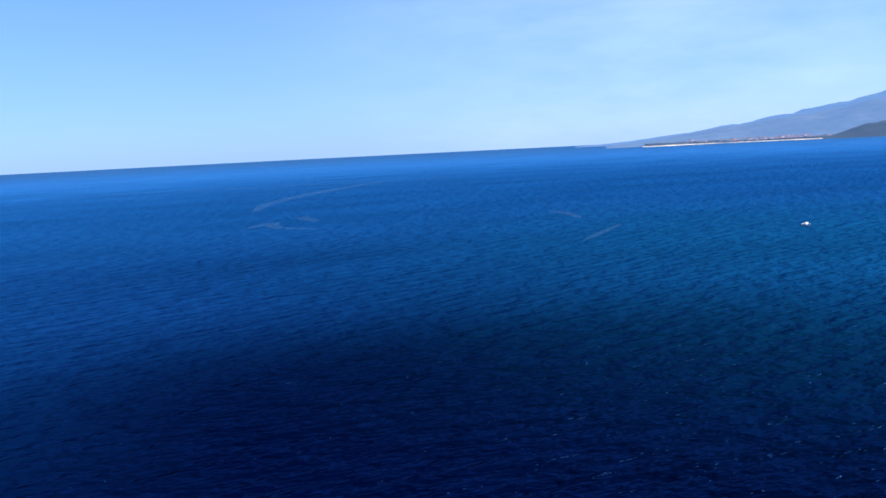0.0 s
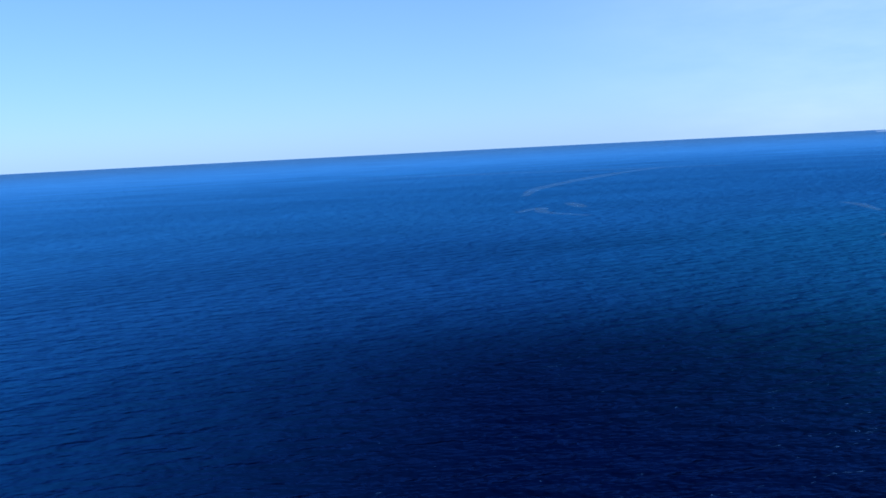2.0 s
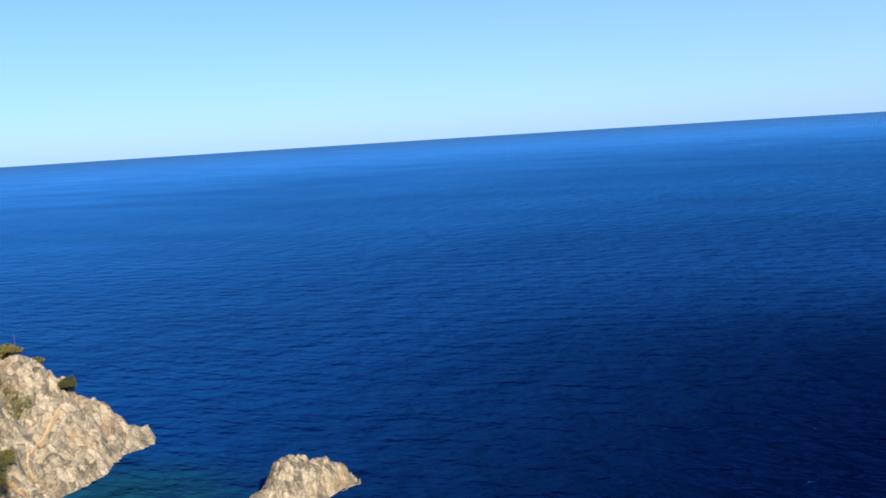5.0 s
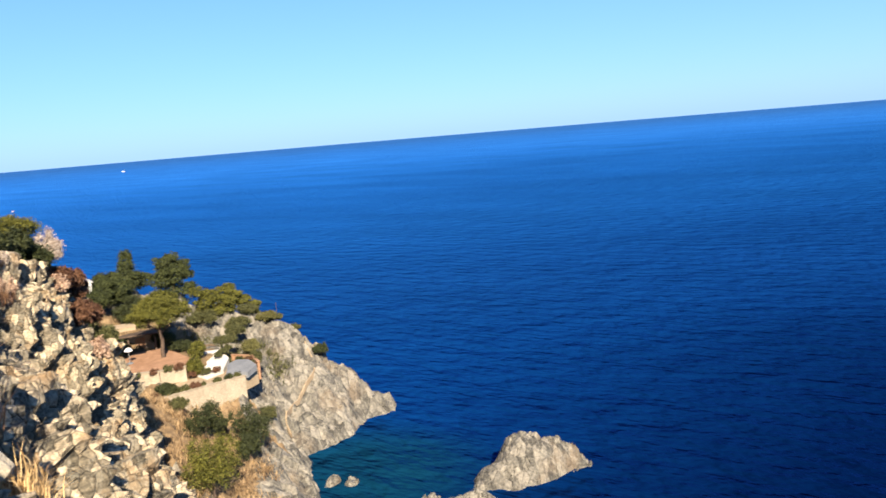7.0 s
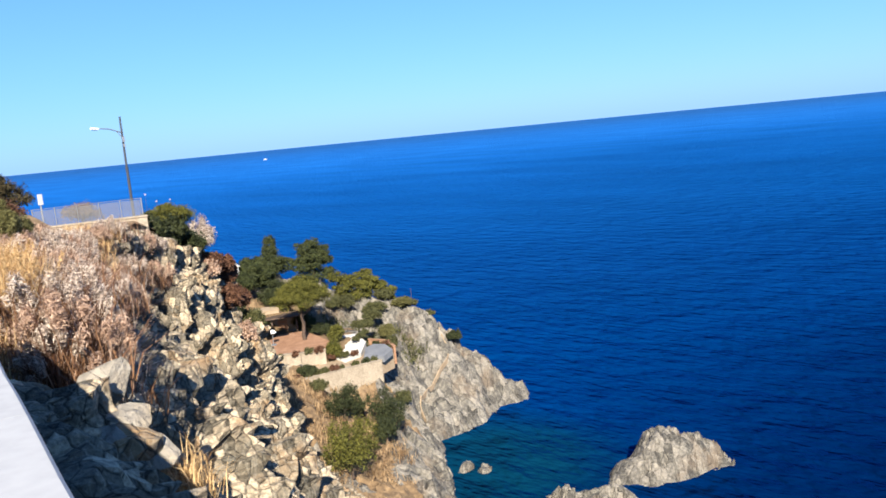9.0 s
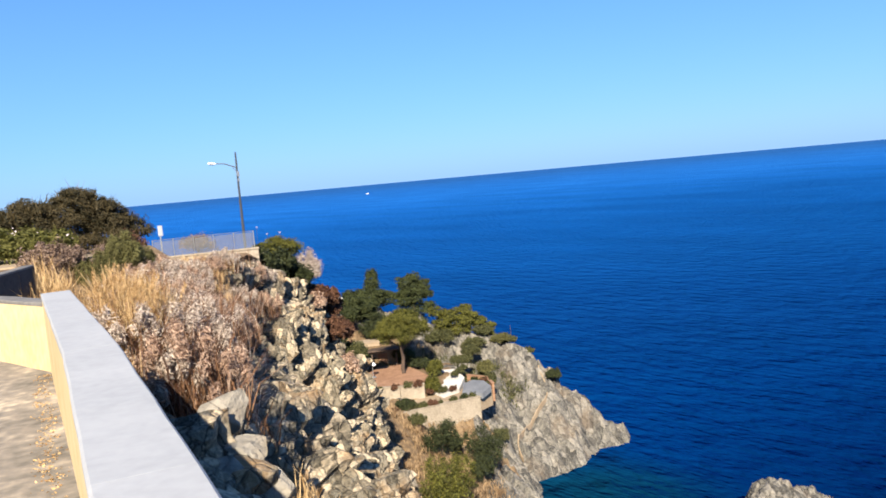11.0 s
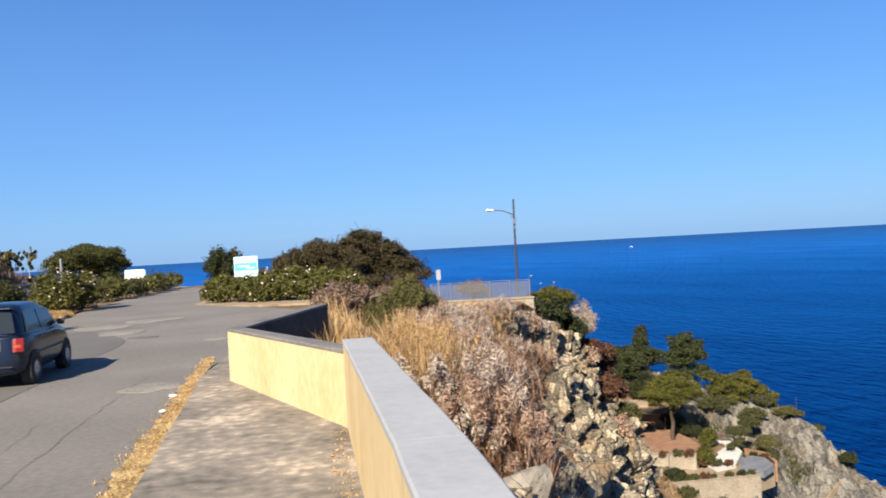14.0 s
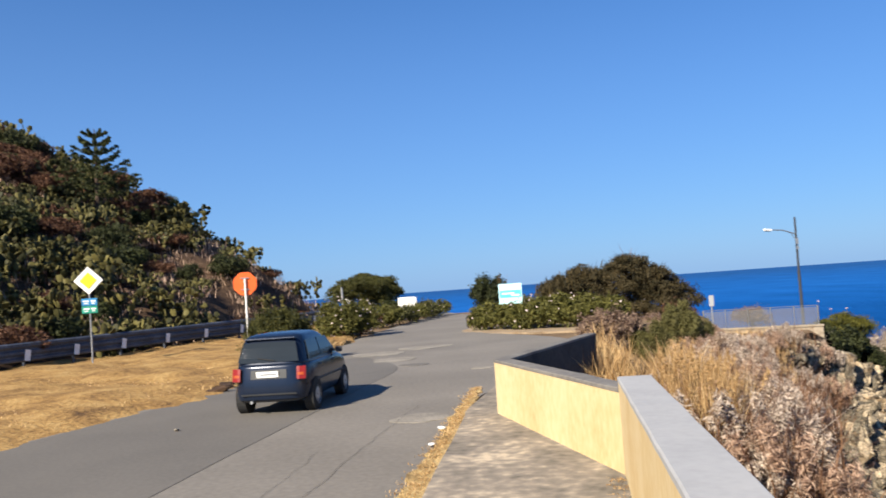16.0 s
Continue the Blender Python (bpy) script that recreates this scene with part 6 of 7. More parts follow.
for i, (x, y, h) in enumerate([(4.1, 59.0, 2.9), (8.3, 40.0, 4.3), (7.9, 40.4, 3.9)]):
    ob = thing("bare_sapling", pose(x, y, -0.4), "thin leafless sapling standing above the bushes", "tree", "bare saplings")
    bm = B()
    tube(bm, (0, 0, 0), (0.05, 0, h * 0.6), 0.03, 0.02, 6)
    gg = random.Random(60 + i)
    for k in range(9):
        a = gg.uniform(0, 6.28)
        z0 = h * gg.uniform(0.45, 0.75)
        tube(bm, (0.04, 0, z0), (0.04 + math.cos(a) * 0.35, math.sin(a) * 0.35, z0 + gg.uniform(0.3, 0.75)), 0.012, 0.004, 5)
    part("branches", bm, M["bark"], ob)

tree("umbrella_pine", (-6.4, 65.6, -0.6), 1.4, [(0, 0, 2.9, 2.6, 2.4, 1.0), (-1.6, 0, 2.4, 1.5, 1.3, 0.85), (1.7, 0, 2.4, 1.4, 1.2, 0.85), (0, 0.2, 3.5, 1.5, 1.4, 0.55), (0.8, 0, 1.8, 1.4, 1.2, 0.8)], M["hedge"], "dense umbrella pine at the far bend of the road", 32, 24000, 0.07, 0.16)
shrub("far_shrub", (-4.2, 64.0, -0.5), (1.4, 1.2, 1.0), M["conifer"], "dark shrub under the pine at the far bend", 237, 2600, 0.09)
marker = thing("roadside_post", pose(-5.9, 47.6, 0.0), "grey roadside post with a small plate", "post")
bm = B()
tube(bm, (0, 0, -0.3), (0, 0, 2.35), 0.06, 0.06, 10)
part("post", bm, M["galv"], marker)
bm = B()
box(bm, (0.26, 0.03, 0.34), (0.22, -0.03, 1.5), bevel=0.01)
part("plate", bm, M["sign_white"], marker)

# ---- car ----
M["car_paint"] = plain("dark_blue_car_paint", (0.010, 0.017, 0.036), 0.22, 0.25, 0.5, 0.06)
M["car_glass"] = plain("car_glass", (0.020, 0.025, 0.030), 0.03, 0.0, 0.25, 0.05)
M["tint_glass"] = plain("tinted_car_glass", (0.010, 0.013, 0.016), 0.12, 0.0, 0.35, 0.05)
M["rubber"] = plain("tyre_rubber", (0.02, 0.02, 0.02), 0.85)
M["grey_plastic"] = plain("dark_grey_plastic", (0.035, 0.037, 0.04), 0.6)
M["tail_red"] = plain("red_tail_lens", (0.20, 0.012, 0.010), 0.3)
M["amber"] = plain("amber_lens", (0.36, 0.07, 0.012), 0.3)
M["alloy"] = plain("wheel_silver", (0.45, 0.45, 0.46), 0.35, 0.8)


# half width, rear end and front end of the car at each height
CAR_RINGS = [(0.24, 0.70, -1.62, 1.62), (0.30, 0.745, -1.70, 1.70), (0.44, 0.775, -1.735, 1.74), (0.62, 0.785, -1.725, 1.72), (0.78, 0.780, -1.695, 1.60), (0.90, 0.762, -1.670, 1.30), (0.97, 0.735, -1.655, 0.98),
             (1.10, 0.705, -1.615, 0.74), (1.28, 0.655, -1.545, 0.42), (1.41, 0.612, -1.480, 0.18), (1.48, 0.560, -1.395, 0.02), (1.52, 0.45, -1.22, -0.16), (1.535, 0.25, -0.95, -0.4)]


def car_at(z, k):
    """Half width (1), rear end (2) or front end (3) at a height between two rings."""
    for a, b in zip(CAR_RINGS, CAR_RINGS[1:]):
        if a[0] <= z <= b[0]:
            return a[k] + (b[k] - a[k]) * (z - a[0]) / (b[0] - a[0])
    return CAR_RINGS[-1][k]


def car_loft(bm, levels, grow=0.0, seg=40):
    rings = []
    for z in levels:
        w, r, f = (car_at(z, k) for k in (1, 2, 3))
        w, r, f = w + grow, r - grow, f + grow
        ring = []
        for i in range(seg):
            a = 2 * math.pi * (i + 0.5) / seg
            c, sn = math.cos(a), math.sin(a)
            x = math.copysign(abs(c) ** 0.36, c) * w
            y = (r + f) / 2 + math.copysign(abs(sn) ** 0.30, sn) * (f - r) / 2
            ring.append(bm.verts.new((x, y, z)))
        rings.append(ring)
    for a, b in zip(rings, rings[1:]):
        for i in range(seg):
            bm.faces.new((a[i], a[(i + 1) % seg], b[(i + 1) % seg], b[i]))
    bm.faces.new(rings[0][::-1])
    bm.faces.new(rings[-1])
    return bm


def skin(bm, grid, out, thick=0.012):
    """A thin curved panel over rows of points, its back a little inside."""
    front = [[bm.verts.new(Vector(p) + Vector(out) * thick) for p in row] for row in grid]
    back = [[bm.verts.new(Vector(p) - Vector(out) * thick) for p in row] for row in grid]
    nr, nc = len(grid), len(grid[0])
    for i in range(nr - 1):
        for j in range(nc - 1):
            bm.faces.new((front[i][j], front[i][j + 1], front[i + 1][j + 1], front[i + 1][j]))
            bm.faces.new((back[i][j], back[i + 1][j], back[i + 1][j + 1], back[i][j + 1]))
    edge = [(0, j) for j in range(nc)] + [(i, nc - 1) for i in range(1, nr)] + [(nr - 1, j) for j in range(nc - 2, -1, -1)] + [(i, 0) for i in range(nr - 2, 0, -1)]
    for (a, b), (c, d) in zip(edge, edge[1:] + edge[:1]):
        bm.faces.new((front[a][b], back[a][b], back[c][d], front[c][d]))
    bmesh.ops.recalc_face_normals(bm, faces=bm.faces)
    return bm


def small_car(m):
    ob = thing("car", m, "dark blue five-door hatchback driving away along the road", "car")
    # y forward, origin on the ground under the middle
    bm = car_loft(B(), [0.24, 0.30, 0.37, 0.44, 0.53, 0.62, 0.70, 0.78, 0.84, 0.90, 0.955])
    body = part("body", bm, M["car_paint"], ob, smooth=True)
    bm = car_loft(B(), [0.95, 0.97, 1.03, 1.10, 1.19, 1.28, 1.35, 1.41, 1.45, 1.48, 1.50, 1.52, 1.535])
    cabin = part("cabin", bm, M["car_paint"], ob, smooth=True)

    def rear_grid(z0, z1, x0, x1, n=5):
        rows = [z0 + (z1 - z0) * i / (n - 1) for i in range(n)]
        return [[((x0 + (x1 - x0) * j / 6) * (car_at(z, 1) / car_at(z0, 1)), car_at(z, 2), z) for j in range(7)] for z in rows]

    def side_grid(s, z0, z1, ya, yb, yc, yd):
        """Pane between ya, yb at its foot and yc, yd at its head."""
        out = []
        for i in range(4):
            t = i / 3
            z = z0 + (z1 - z0) * t
            out.append([(s * (car_at(z, 1) - 0.002), (ya + (yb - ya) * j / 3) * (1 - t) + (yc + (yd - yc) * j / 3) * t, z) for j in range(4)])
        return out

    back = Vector((0, -1, 0.25)).normalized()
    rear = part("rear_window", skin(B(), rear_grid(1.00, 1.37, -0.60, 0.60), back, 0.014), M["car_glass"], cabin)
    bm = B()
    tube(bm, (0.12, car_at(1.03, 2) - 0.03, 1.03), (-0.22, car_at(1.09, 2) - 0.03, 1.085), 0.011)
    part("rear_wiper", bm, M["rubber"], rear)
    ws = [[(x * (0.60 - 0.14 * i / 3), car_at(1.02 + 0.1 * i, 3), 1.02 + 0.1 * i) for x in (-1, -0.33, 0.33, 1)] for i in range(4)]
    part("windscreen", skin(B(), ws, (0, 0.7, 0.7), 0.012), M["car_glass"], cabin)
    bm = B()
    box(bm, (1.02, 0.12, 0.035), (0, car_at(1.43, 2) - 0.02, 1.435), (-14, 0, 0), 0.012)
    part("roof_spoiler", bm, M["car_paint"], cabin)
    for s in (-1, 1):
        for q in ((-1.36, -0.58, -1.24, -0.56), (-0.50, 0.62, -0.48, 0.16)):
            part("side_window", skin(B(), side_grid(s, 1.0, 1.37, *q), (s, 0, 0.25), 0.010), M["car_glass"], cabin)
        gl = [[(s * x, car_at(z, 2) + 0.35 * max(0.0, x - 0.62), z) for x in (0.565, 0.62, 0.68, 0.735)] for z in (0.66, 0.74, 0.82, 0.90)]
        tl = part("tail_light", skin(B(), gl, back, 0.02), M["tail_red"], body, "red tail light")
        gl = [[(s * x, car_at(z, 2) - 0.012 + 0.35 * max(0.0, x - 0.62), z) for x in (0.585, 0.65, 0.70)] for z in (0.735, 0.785)]
        part("indicator_lens", skin(B(), gl, back, 0.014), M["amber"], tl)
        bm = B()
        box(bm, (0.15, 0.09, 0.12), (s * 0.83, 0.56, 1.03), (0, 0, s * 10), 0.035)
        part("wing_mirror", bm, M["grey_plastic"], body)
        bm = B()
        box(bm, (0.02, 2.0, 0.05), (s * 0.788, -0.1, 0.58), bevel=0.01)
        part("side_strip", bm, M["grey_plastic"], body)
        for y in (-0.72, 0.30):
            bm = B()
            box(bm, (0.025, 0.16, 0.03), (s * 0.772, y, 0.86), bevel=0.008)
            part("door_handle", bm, M["grey_plastic"], body)
        for y in (-1.12, 1.12):
            bm = B()
            tube(bm, (s * 0.60, y, 0.31), (s * 0.786, y, 0.31), 0.335, 0.335, 28)
            part("wheel_arch", bm, M["rubber"], body)
            bm = B()
            lathe(bm, [(0.15, -0.085), (0.25, -0.09), (0.285, -0.06), (0.285, 0.06), (0.25, 0.09), (0.15, 0.085)], 24)
            bmesh.ops.transform(bm, matrix=pose(s * 0.71, y, 0.285, 0, 90, 0), verts=bm.verts)
            ty = part("tyre", bm, M["rubber"], ob)
            bm = B()
            lathe(bm, [(0.0, -0.07), (0.08, -0.09), (0.17, -0.075), (0.185, -0.092), (0.185, 0.092), (0.17, 0.075), (0.08, 0.09), (0.0, 0.07)], 20)
            bmesh.ops.transform(bm, matrix=pose(s * 0.71, y, 0.285, 0, 90, 0), verts=bm.verts)
            part("rim", bm, M["alloy"], ty)
    bm = car_loft(B(), [0.30, 0.34, 0.42, 0.50, 0.545], 0.022)
    bmesh.ops.delete(bm, geom=[f for f in bm.faces if f.calc_center_median().y > -1.40], context="FACES")
    bp = part("rear_bumper", bm, M["car_paint"], body, smooth=True)
    bm = skin(B(), [[(x, car_at(z, 2) - 0.026, z) for x in (-0.55, -0.2, 0.2, 0.55)] for z in (0.385, 0.415)], back, 0.012)
    part("bumper_strip", bm, M["grey_plastic"], bp)
    part("tailgate_recess", skin(B(), rear_grid(0.69, 0.86, -0.36, 0.36), back, 0.006), M["grey_plastic"], body)
    bm = B()
    box(bm, (0.44, 0.014, 0.115), (-0.02, car_at(0.77, 2) - 0.02, 0.775), (10, 0, 0), 0.004)
    pl = part("number_plate", bm, M["sign_white"], body)
    bm = B()
    box(bm, (0.32, 0.006, 0.022), (0.0, car_at(0.77, 2) - 0.029, 0.775), (10, 0, 0))
    part("plate_bar", bm, M["galv"], pl)
    bm = B()
    tube(bm, (-0.35, -1.76, 0.26), (-0.35, -1.5, 0.26), 0.03)
    part("exhaust_pipe", bm, M["galv"], body)


small_car(pose(-3.0, 16.2, 0.008, 0, 0, -7) @ Matrix.Diagonal((0.90, 0.91, 0.91, 1)))


def van(x, y, z, turn):
    ob = thing("van", pose(x, y, z, 0, 0, turn) @ Matrix.Diagonal((0.74, 0.74, 0.72, 1)), "white van parked behind the far hedge", "van")
    bm = B()
    box(bm, (1.9, 4.6, 1.7), (0, 0, 1.15), bevel=0.12, taper=0.93)
    b = part("body", bm, M["white_paint"], ob)
    for s in (-1, 1):
        bm = B()
        box(bm, (0.03, 0.9, 0.5), (s * 0.925, 1.2, 1.5), bevel=0.01)
        part("window", bm, M["tint_glass"], b)
        for yy in (-1.4, 1.4):
            bm = B()
            tube(bm, (s * 0.72, yy, 0.32), (s * 0.95, yy, 0.32), 0.32, 0.32, 18)
            part("wheel", bm, M["rubber"], ob)


van(-2.95, 62.5, -0.06, 4)


# ---- hillside plants ----
def pear_cactus(seed, label, tall=1.0):
    g = random.Random(seed)
    ob = thing("prickly_pear", pose(0, 0, 0), label, "cactus", "prickly pears on the hillside")
    unit = [(math.sin(math.pi * j / 4) * math.cos(2 * math.pi * i / 7), math.sin(math.pi * j / 4) * math.sin(2 * math.pi * i / 7), -math.cos(math.pi * j / 4)) for j in (1, 2, 3) for i in range(7)]
    fc = [(j * 7 + i, j * 7 + (i + 1) % 7, (j + 1) * 7 + (i + 1) % 7, (j + 1) * 7 + i) for j in range(2) for i in range(7)]
    verts, faces = [], []

    def pad(base, d, size, yaw):
        d = d.normalized()
        side = Vector((math.cos(yaw), math.sin(yaw), 0))
        side = (side - d * side.dot(d)).normalized()
        th = d.cross(side)
        c = base + d * size
        o = len(verts)
        for x, y, z in unit:
            verts.append(c + side * (x * size * 0.72) + th * (y * size * 0.16) + d * (z * size * 1.04))
        faces.extend([tuple(o + k for k in f) for f in fc])
        faces.append(tuple(o + k for k in range(6, -1, -1)))
        faces.append(tuple(o + 14 + k for k in range(7)))
        return c + d * size * 0.9

    for _ in range(18):
        p = Vector((g.gauss(0, 0.7), g.gauss(0, 0.7), -0.1))
        d = Vector((g.gauss(0, 0.3), g.gauss(0, 0.3), 1))
        level = [(p, d)]
        for depth in range(4):
            nxt = []
            for q, dd in level:
                tip = pad(q, dd, g.uniform(0.10, 0.155) * tall, g.uniform(0, 3.14))
                for _k in range(g.choice((1, 2, 2) if depth < 2 else (1, 1, 2))):
                    nxt.append((tip, dd.normalized() + Vector((g.gauss(0, 0.55), g.gauss(0, 0.55), g.uniform(-0.1, 0.5)))))
            level = nxt[:7]
    tagged(raw("cactus_body", verts, faces, M["cactus"], ob), kind="stuff")
    return ob


def hill_z(x, y):
    z = hill_height(x, y)
    k = 1.0 * noise.noise(Vector((x, y, 0)) * 0.16) + 0.5 * noise.noise(Vector((x, y, 4)) * 0.55)
    return z + k * min(1.0, max(0.0, z * 0.4))


CACTUS_LABEL = "grey-green prickly pear cactus on the dry hillside"
kinds = [pear_cactus(300 + i, CACTUS_LABEL, 0.9 + 0.12 * i) for i in range(5)]
scrubs = [shrub("hill_scrub", (0, 0, 0), (1.5, 1.4, 0.85), M["shrub"], "dark green scrub bush on the dry hillside", 320, 3400, 0.065, group="hillside scrub"),
          shrub("hill_scrub", (0, 0, 0), (1.3, 1.3, 0.6), M["red_scrub"], "reddish-brown scrub bush on the dry hillside", 321, 2600, 0.06, group="hillside scrub"),
          shrub("hill_scrub", (0, 0, 0), (1.1, 1.2, 0.7), M["conifer"], "very dark scrub bush on the dry hillside", 322, 3000, 0.065, group="hillside scrub")]
gh = random.Random(77)
spots = []
tries = 0
while len(spots) < 500 and tries < 9000:
    tries += 1
    x, y = gh.uniform(-46, -8.0), gh.uniform(22, 64)
    z = hill_z(x, y)
    if z < 0.3 or hill_height(x, y) < 0.3 or (x > -17 and y > 43 and gh.random() < 0.7):
        continue
    if all((x - a) ** 2 + (y - b) ** 2 > 1.1 for a, b, _ in spots):
        spots.append((x, y, z))
first = {}
for i, (x, y, z) in enumerate(spots):
    src = kinds[i % 5] if (gh.random() < 0.55) else scrubs[gh.choice((0, 1, 1, 1, 2, 2))]
    k = gh.uniform(0.75, 1.45) * (0.7 if x > -17 and y > 43 else 1.0)
    m = pose(x, y, z - 0.12, 0, 0, gh.uniform(0, 360)) @ Matrix.Diagonal((k, k, k * gh.uniform(0.85, 1.15), 1))
    if src.name not in first:
        first[src.name] = True
        src.matrix_world = pose(x, y, z - 0.12)
    else:
        copy_thing(src, m)
roots = [(x + gh.gauss(0, 1.2), y + gh.gauss(0, 1.2)) for x, y, _ in spots for _ in range(9)]
tagged(blades("hillside_grass", [(x, y, hill_z(x, y) - 0.05) for x, y in roots], M["pink_twig"], None, 78, 0.6, 0.018, lean=0.7, per=11, spread=0.3), "dry brown grass on the hillside", "grass", kind="stuff")


def araucaria(x, y, z):
    ob = thing("araucaria", pose(x, y, z), "dark star-branched araucaria on the hilltop", "tree")
    bm = B()
    tube(bm, (0, 0, 0), (0, 0, 5.2), 0.16, 0.03, 8)
    part("trunk", bm, M["bark"], ob)
    g = random.Random(4)
    for k in range(8):
        h = 0.9 + k * 0.55
        L = 2.5 * (1 - k / 9.5)
        bl = []
        for i in range(6):
            a = 6.283 * i / 6 + k * 0.5
            for s in (0.3, 0.5, 0.7, 0.9, 1.05):
                bl.append((math.cos(a) * L * s, math.sin(a) * L * s, h + 0.35 * s * s * L, 0.17 * L * 0.8, 0.17 * L * 0.8, 0.1))
        tagged(leaf_cloud("branch_whorl", bl, 1000, 0.10, M["conifer"], ob, 500 + k, 0.35, core=0.2), kind="stuff")


araucaria(-21.2, 51.8, hill_z(-21.2, 51.8) + 0.5)

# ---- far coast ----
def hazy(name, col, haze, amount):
    """Land so far off that the air's light over it is added as emission."""
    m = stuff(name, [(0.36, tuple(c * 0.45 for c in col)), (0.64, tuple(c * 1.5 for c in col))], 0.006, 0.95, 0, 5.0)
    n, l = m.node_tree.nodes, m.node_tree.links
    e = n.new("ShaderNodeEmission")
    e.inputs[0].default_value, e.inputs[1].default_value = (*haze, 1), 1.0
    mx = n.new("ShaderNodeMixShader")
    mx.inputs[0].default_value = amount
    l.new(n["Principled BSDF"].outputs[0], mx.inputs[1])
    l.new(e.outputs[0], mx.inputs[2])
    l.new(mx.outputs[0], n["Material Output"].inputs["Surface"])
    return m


# blue haze painted over the far coast through each material's glow
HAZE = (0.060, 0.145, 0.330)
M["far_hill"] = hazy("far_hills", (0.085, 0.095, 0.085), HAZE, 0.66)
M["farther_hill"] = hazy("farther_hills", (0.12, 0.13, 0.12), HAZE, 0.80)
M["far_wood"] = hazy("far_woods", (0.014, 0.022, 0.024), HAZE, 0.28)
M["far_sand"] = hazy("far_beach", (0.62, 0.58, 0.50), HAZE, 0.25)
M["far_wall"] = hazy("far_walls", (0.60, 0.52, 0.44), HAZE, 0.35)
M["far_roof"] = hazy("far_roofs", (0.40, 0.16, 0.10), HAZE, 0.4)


def ridge(name, az0, az1, dist, depth, height, seed, mat, label, n=90):
    """A far range: shore at dist, crest depth behind it; height(t) along it."""
    verts = []
    rows = 12
    for i in range(n):
        t = i / (n - 1)
        az = radians(az0 + (az1 - az0) * t)
        for j in range(rows):
            s = j / (rows - 1)
            d = dist + depth * s
            p = Vector((t * 9, s * 4, seed))
            h = height(t) * (math.sin(min(1.0, s * 1.25) * math.pi / 2) ** 1.3) * (1 + 0.22 * noise.noise(p) + 0.16 * noise.noise(p * 3.1) + 0.05 * noise.noise(p * 9))
            verts.append((math.sin(az) * d, math.cos(az) * d, SEA - 1 + max(0, h) + (1.2 if j else 0)))
    ob = raw(name, verts, grid_faces(n, rows), mat, smooth=True)
    return tagged(ob, label, "hills", kind="structure")


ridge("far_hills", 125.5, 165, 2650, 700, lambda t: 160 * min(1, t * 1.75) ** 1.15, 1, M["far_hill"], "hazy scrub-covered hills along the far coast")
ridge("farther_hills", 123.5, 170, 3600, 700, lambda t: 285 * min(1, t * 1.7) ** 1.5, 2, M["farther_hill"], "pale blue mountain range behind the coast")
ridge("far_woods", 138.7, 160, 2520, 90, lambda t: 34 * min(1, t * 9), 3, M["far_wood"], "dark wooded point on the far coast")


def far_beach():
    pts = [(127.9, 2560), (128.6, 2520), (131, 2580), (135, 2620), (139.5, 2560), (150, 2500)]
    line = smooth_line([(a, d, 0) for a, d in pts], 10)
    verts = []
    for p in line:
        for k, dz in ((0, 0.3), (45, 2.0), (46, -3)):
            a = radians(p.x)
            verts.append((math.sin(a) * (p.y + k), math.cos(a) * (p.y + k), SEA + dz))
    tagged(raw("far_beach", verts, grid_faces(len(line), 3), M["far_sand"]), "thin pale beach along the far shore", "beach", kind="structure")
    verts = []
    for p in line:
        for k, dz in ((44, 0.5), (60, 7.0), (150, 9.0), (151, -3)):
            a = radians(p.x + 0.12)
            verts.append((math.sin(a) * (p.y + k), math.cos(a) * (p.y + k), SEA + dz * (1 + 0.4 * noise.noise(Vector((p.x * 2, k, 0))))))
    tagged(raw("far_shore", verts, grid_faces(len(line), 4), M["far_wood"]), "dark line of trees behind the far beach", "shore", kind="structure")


far_beach()


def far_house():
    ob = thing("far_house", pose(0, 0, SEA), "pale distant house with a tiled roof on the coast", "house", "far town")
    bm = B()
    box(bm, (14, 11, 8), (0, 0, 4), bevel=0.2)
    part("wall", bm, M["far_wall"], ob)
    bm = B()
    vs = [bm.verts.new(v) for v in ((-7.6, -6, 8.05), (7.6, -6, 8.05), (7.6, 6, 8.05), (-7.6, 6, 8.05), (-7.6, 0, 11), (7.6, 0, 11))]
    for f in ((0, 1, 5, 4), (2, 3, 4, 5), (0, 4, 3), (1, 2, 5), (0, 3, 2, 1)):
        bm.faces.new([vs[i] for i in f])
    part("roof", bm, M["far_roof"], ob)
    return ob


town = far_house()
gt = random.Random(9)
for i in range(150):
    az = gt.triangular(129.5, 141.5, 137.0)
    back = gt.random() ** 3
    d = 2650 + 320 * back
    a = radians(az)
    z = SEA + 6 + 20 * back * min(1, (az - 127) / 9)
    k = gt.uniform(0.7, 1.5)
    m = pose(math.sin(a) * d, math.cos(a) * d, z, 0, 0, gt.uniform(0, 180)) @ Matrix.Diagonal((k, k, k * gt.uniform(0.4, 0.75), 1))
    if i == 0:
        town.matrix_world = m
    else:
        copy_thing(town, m)


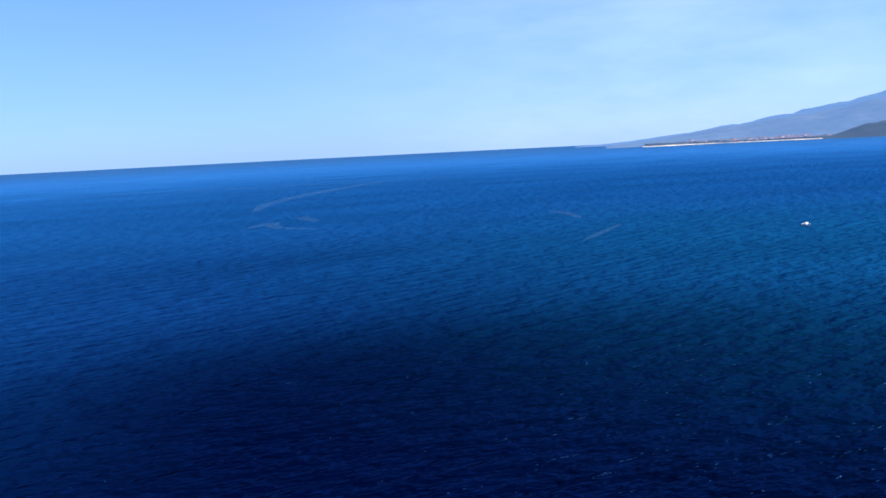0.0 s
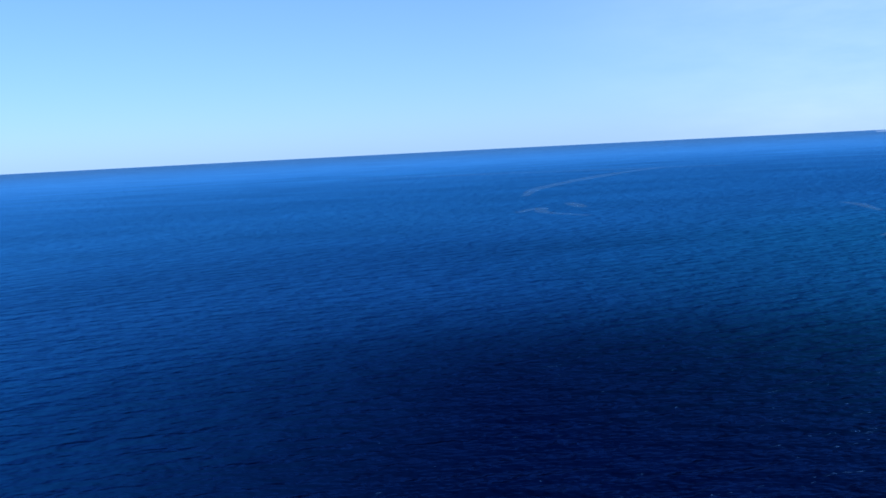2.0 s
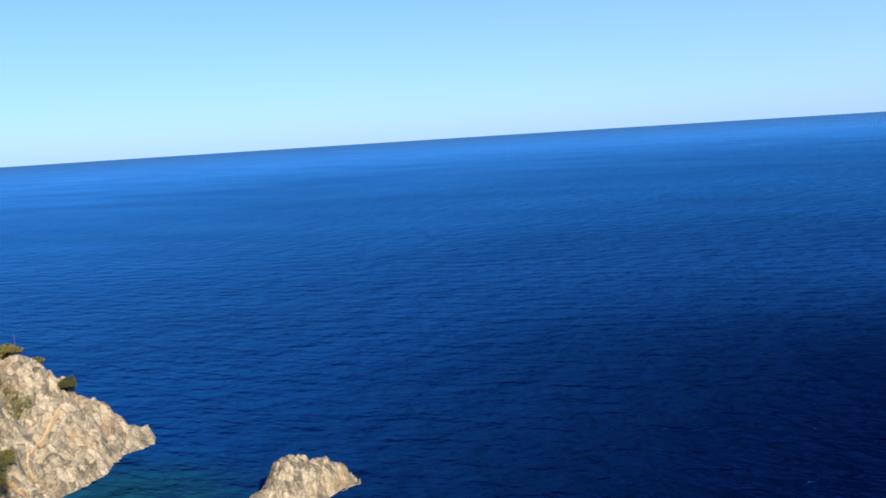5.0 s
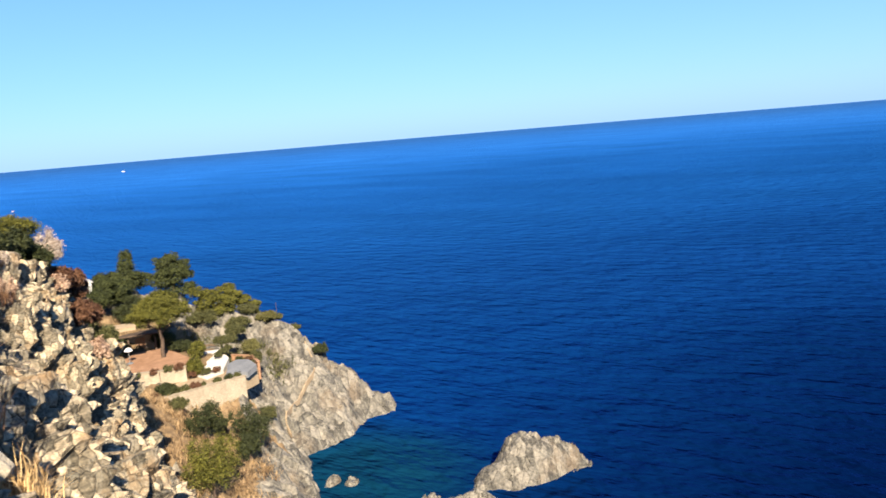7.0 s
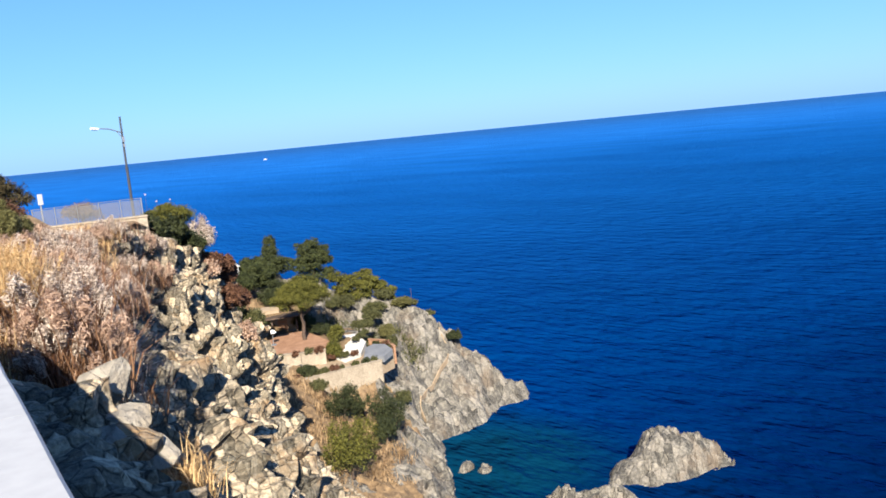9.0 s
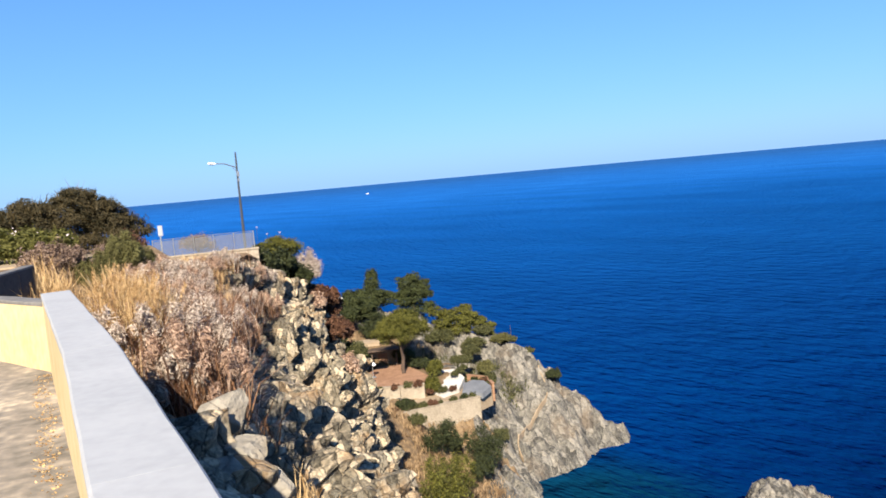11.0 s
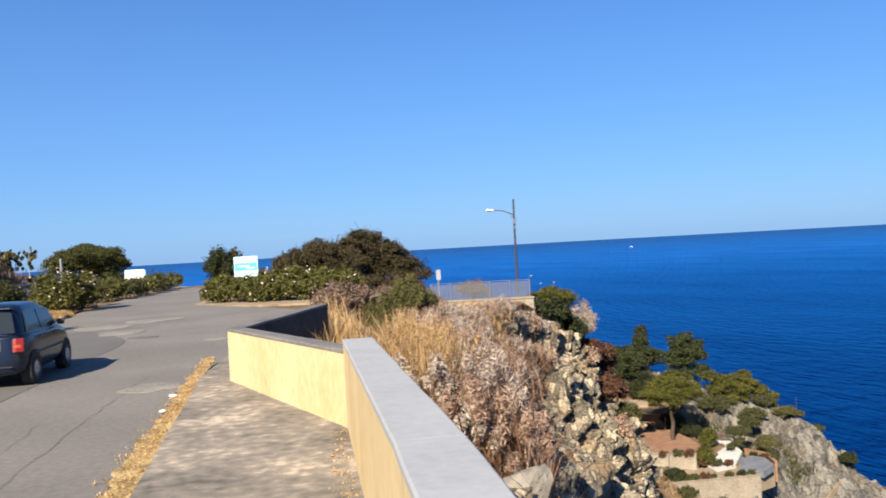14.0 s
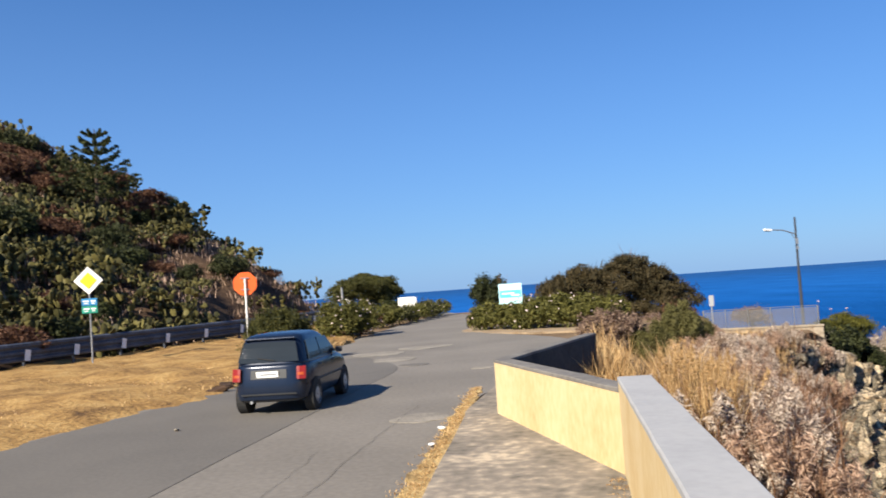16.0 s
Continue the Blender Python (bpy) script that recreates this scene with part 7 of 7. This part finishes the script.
# ---- boats and slicks ----
def boat(x, y, turn, size, label):
    ob = thing("boat", pose(x, y, SEA - 0.1 * size, 0, 0, turn), label, "boat")
    bm = B()
    secs = []
    for t, w, k in ((-1, 0.30, 0.0), (-0.4, 0.36, 0.0), (0.3, 0.32, 0.02), (0.75, 0.17, 0.08), (1.0, 0.01, 0.16)):
        secs.append([bm.verts.new(v) for v in ((-w, t, 0.34 + k), (-w * 0.7, t, 0.0), (w * 0.7, t, 0.0), (w, t, 0.34 + k))])
    for a, b in zip(secs, secs[1:]):
        for j in range(3):
            bm.faces.new((a[j], a[j + 1], b[j + 1], b[j]))
        bm.faces.new((a[3], a[0], b[0], b[3]))
    bm.faces.new(secs[0])
    bmesh.ops.recalc_face_normals(bm, faces=bm.faces)
    bmesh.ops.scale(bm, vec=(size, size, size), verts=bm.verts)
    part("hull", bm, M["white_paint"], ob)
    bm = B()
    box(bm, (0.42 * size, 0.55 * size, 0.26 * size), (0, -0.1 * size, 0.46 * size), bevel=0.03 * size, taper=0.8)
    part("cabin", bm, M["white_paint"], ob)
    return ob


boat(177.8, -200.4, 70, 2.0, "small white motorboat lying on the blue sea")
a = radians(30.3)
boat(math.sin(a) * 1750, math.cos(a) * 1750, 80, 3.2, "white boat far out near the horizon")

M["slick"] = mesh_glass("pale_slick", (0.08, 0.22, 0.42), 0.09, 0.6)


def slick(corners, w0, w1):
    """A smooth pale streak drifting on the water."""
    pts = smooth_line([(x, y, 0) for x, y in corners], 14)
    verts = []
    n = len(pts)
    for i, p in enumerate(pts):
        d = (pts[min(i + 1, n - 1)] - pts[max(i - 1, 0)]).normalized()
        t = i / (n - 1)
        w = (w0 + (w1 - w0) * t) * (0.55 + 0.45 * math.sin(math.pi * min(1, t * 1.1))) * (1 + 0.5 * noise.noise(Vector((i * 0.5, w0, 0))))
        o = Vector((-d.y, d.x, 0)) * w
        verts += [(p.x - o.x, p.y - o.y, SEA + 0.04), (p.x + o.x, p.y + o.y, SEA + 0.04)]
    tagged(raw("slick", verts, grid_faces(n, 2), M["slick"]), "pale smooth streak on the sea surface", "streak", "streaks on the water", "structure")


slick([(431, -93), (498, -117), (609, -185), (714, -275), (685, -324)], 3.5, 8)
slick([(331, -69), (347, -82), (325, -79), (301, -90)], 3, 2.5)
slick([(368, -100), (339, -99)], 3.5, 3)
slick([(293, -184), (280, -183), (256, -175)], 2, 2)
slick([(197, -136), (210, -151), (226, -170)], 0.9, 1.4)
slick([(844, 1), (782, -140), (714, -275)], 6, 8)
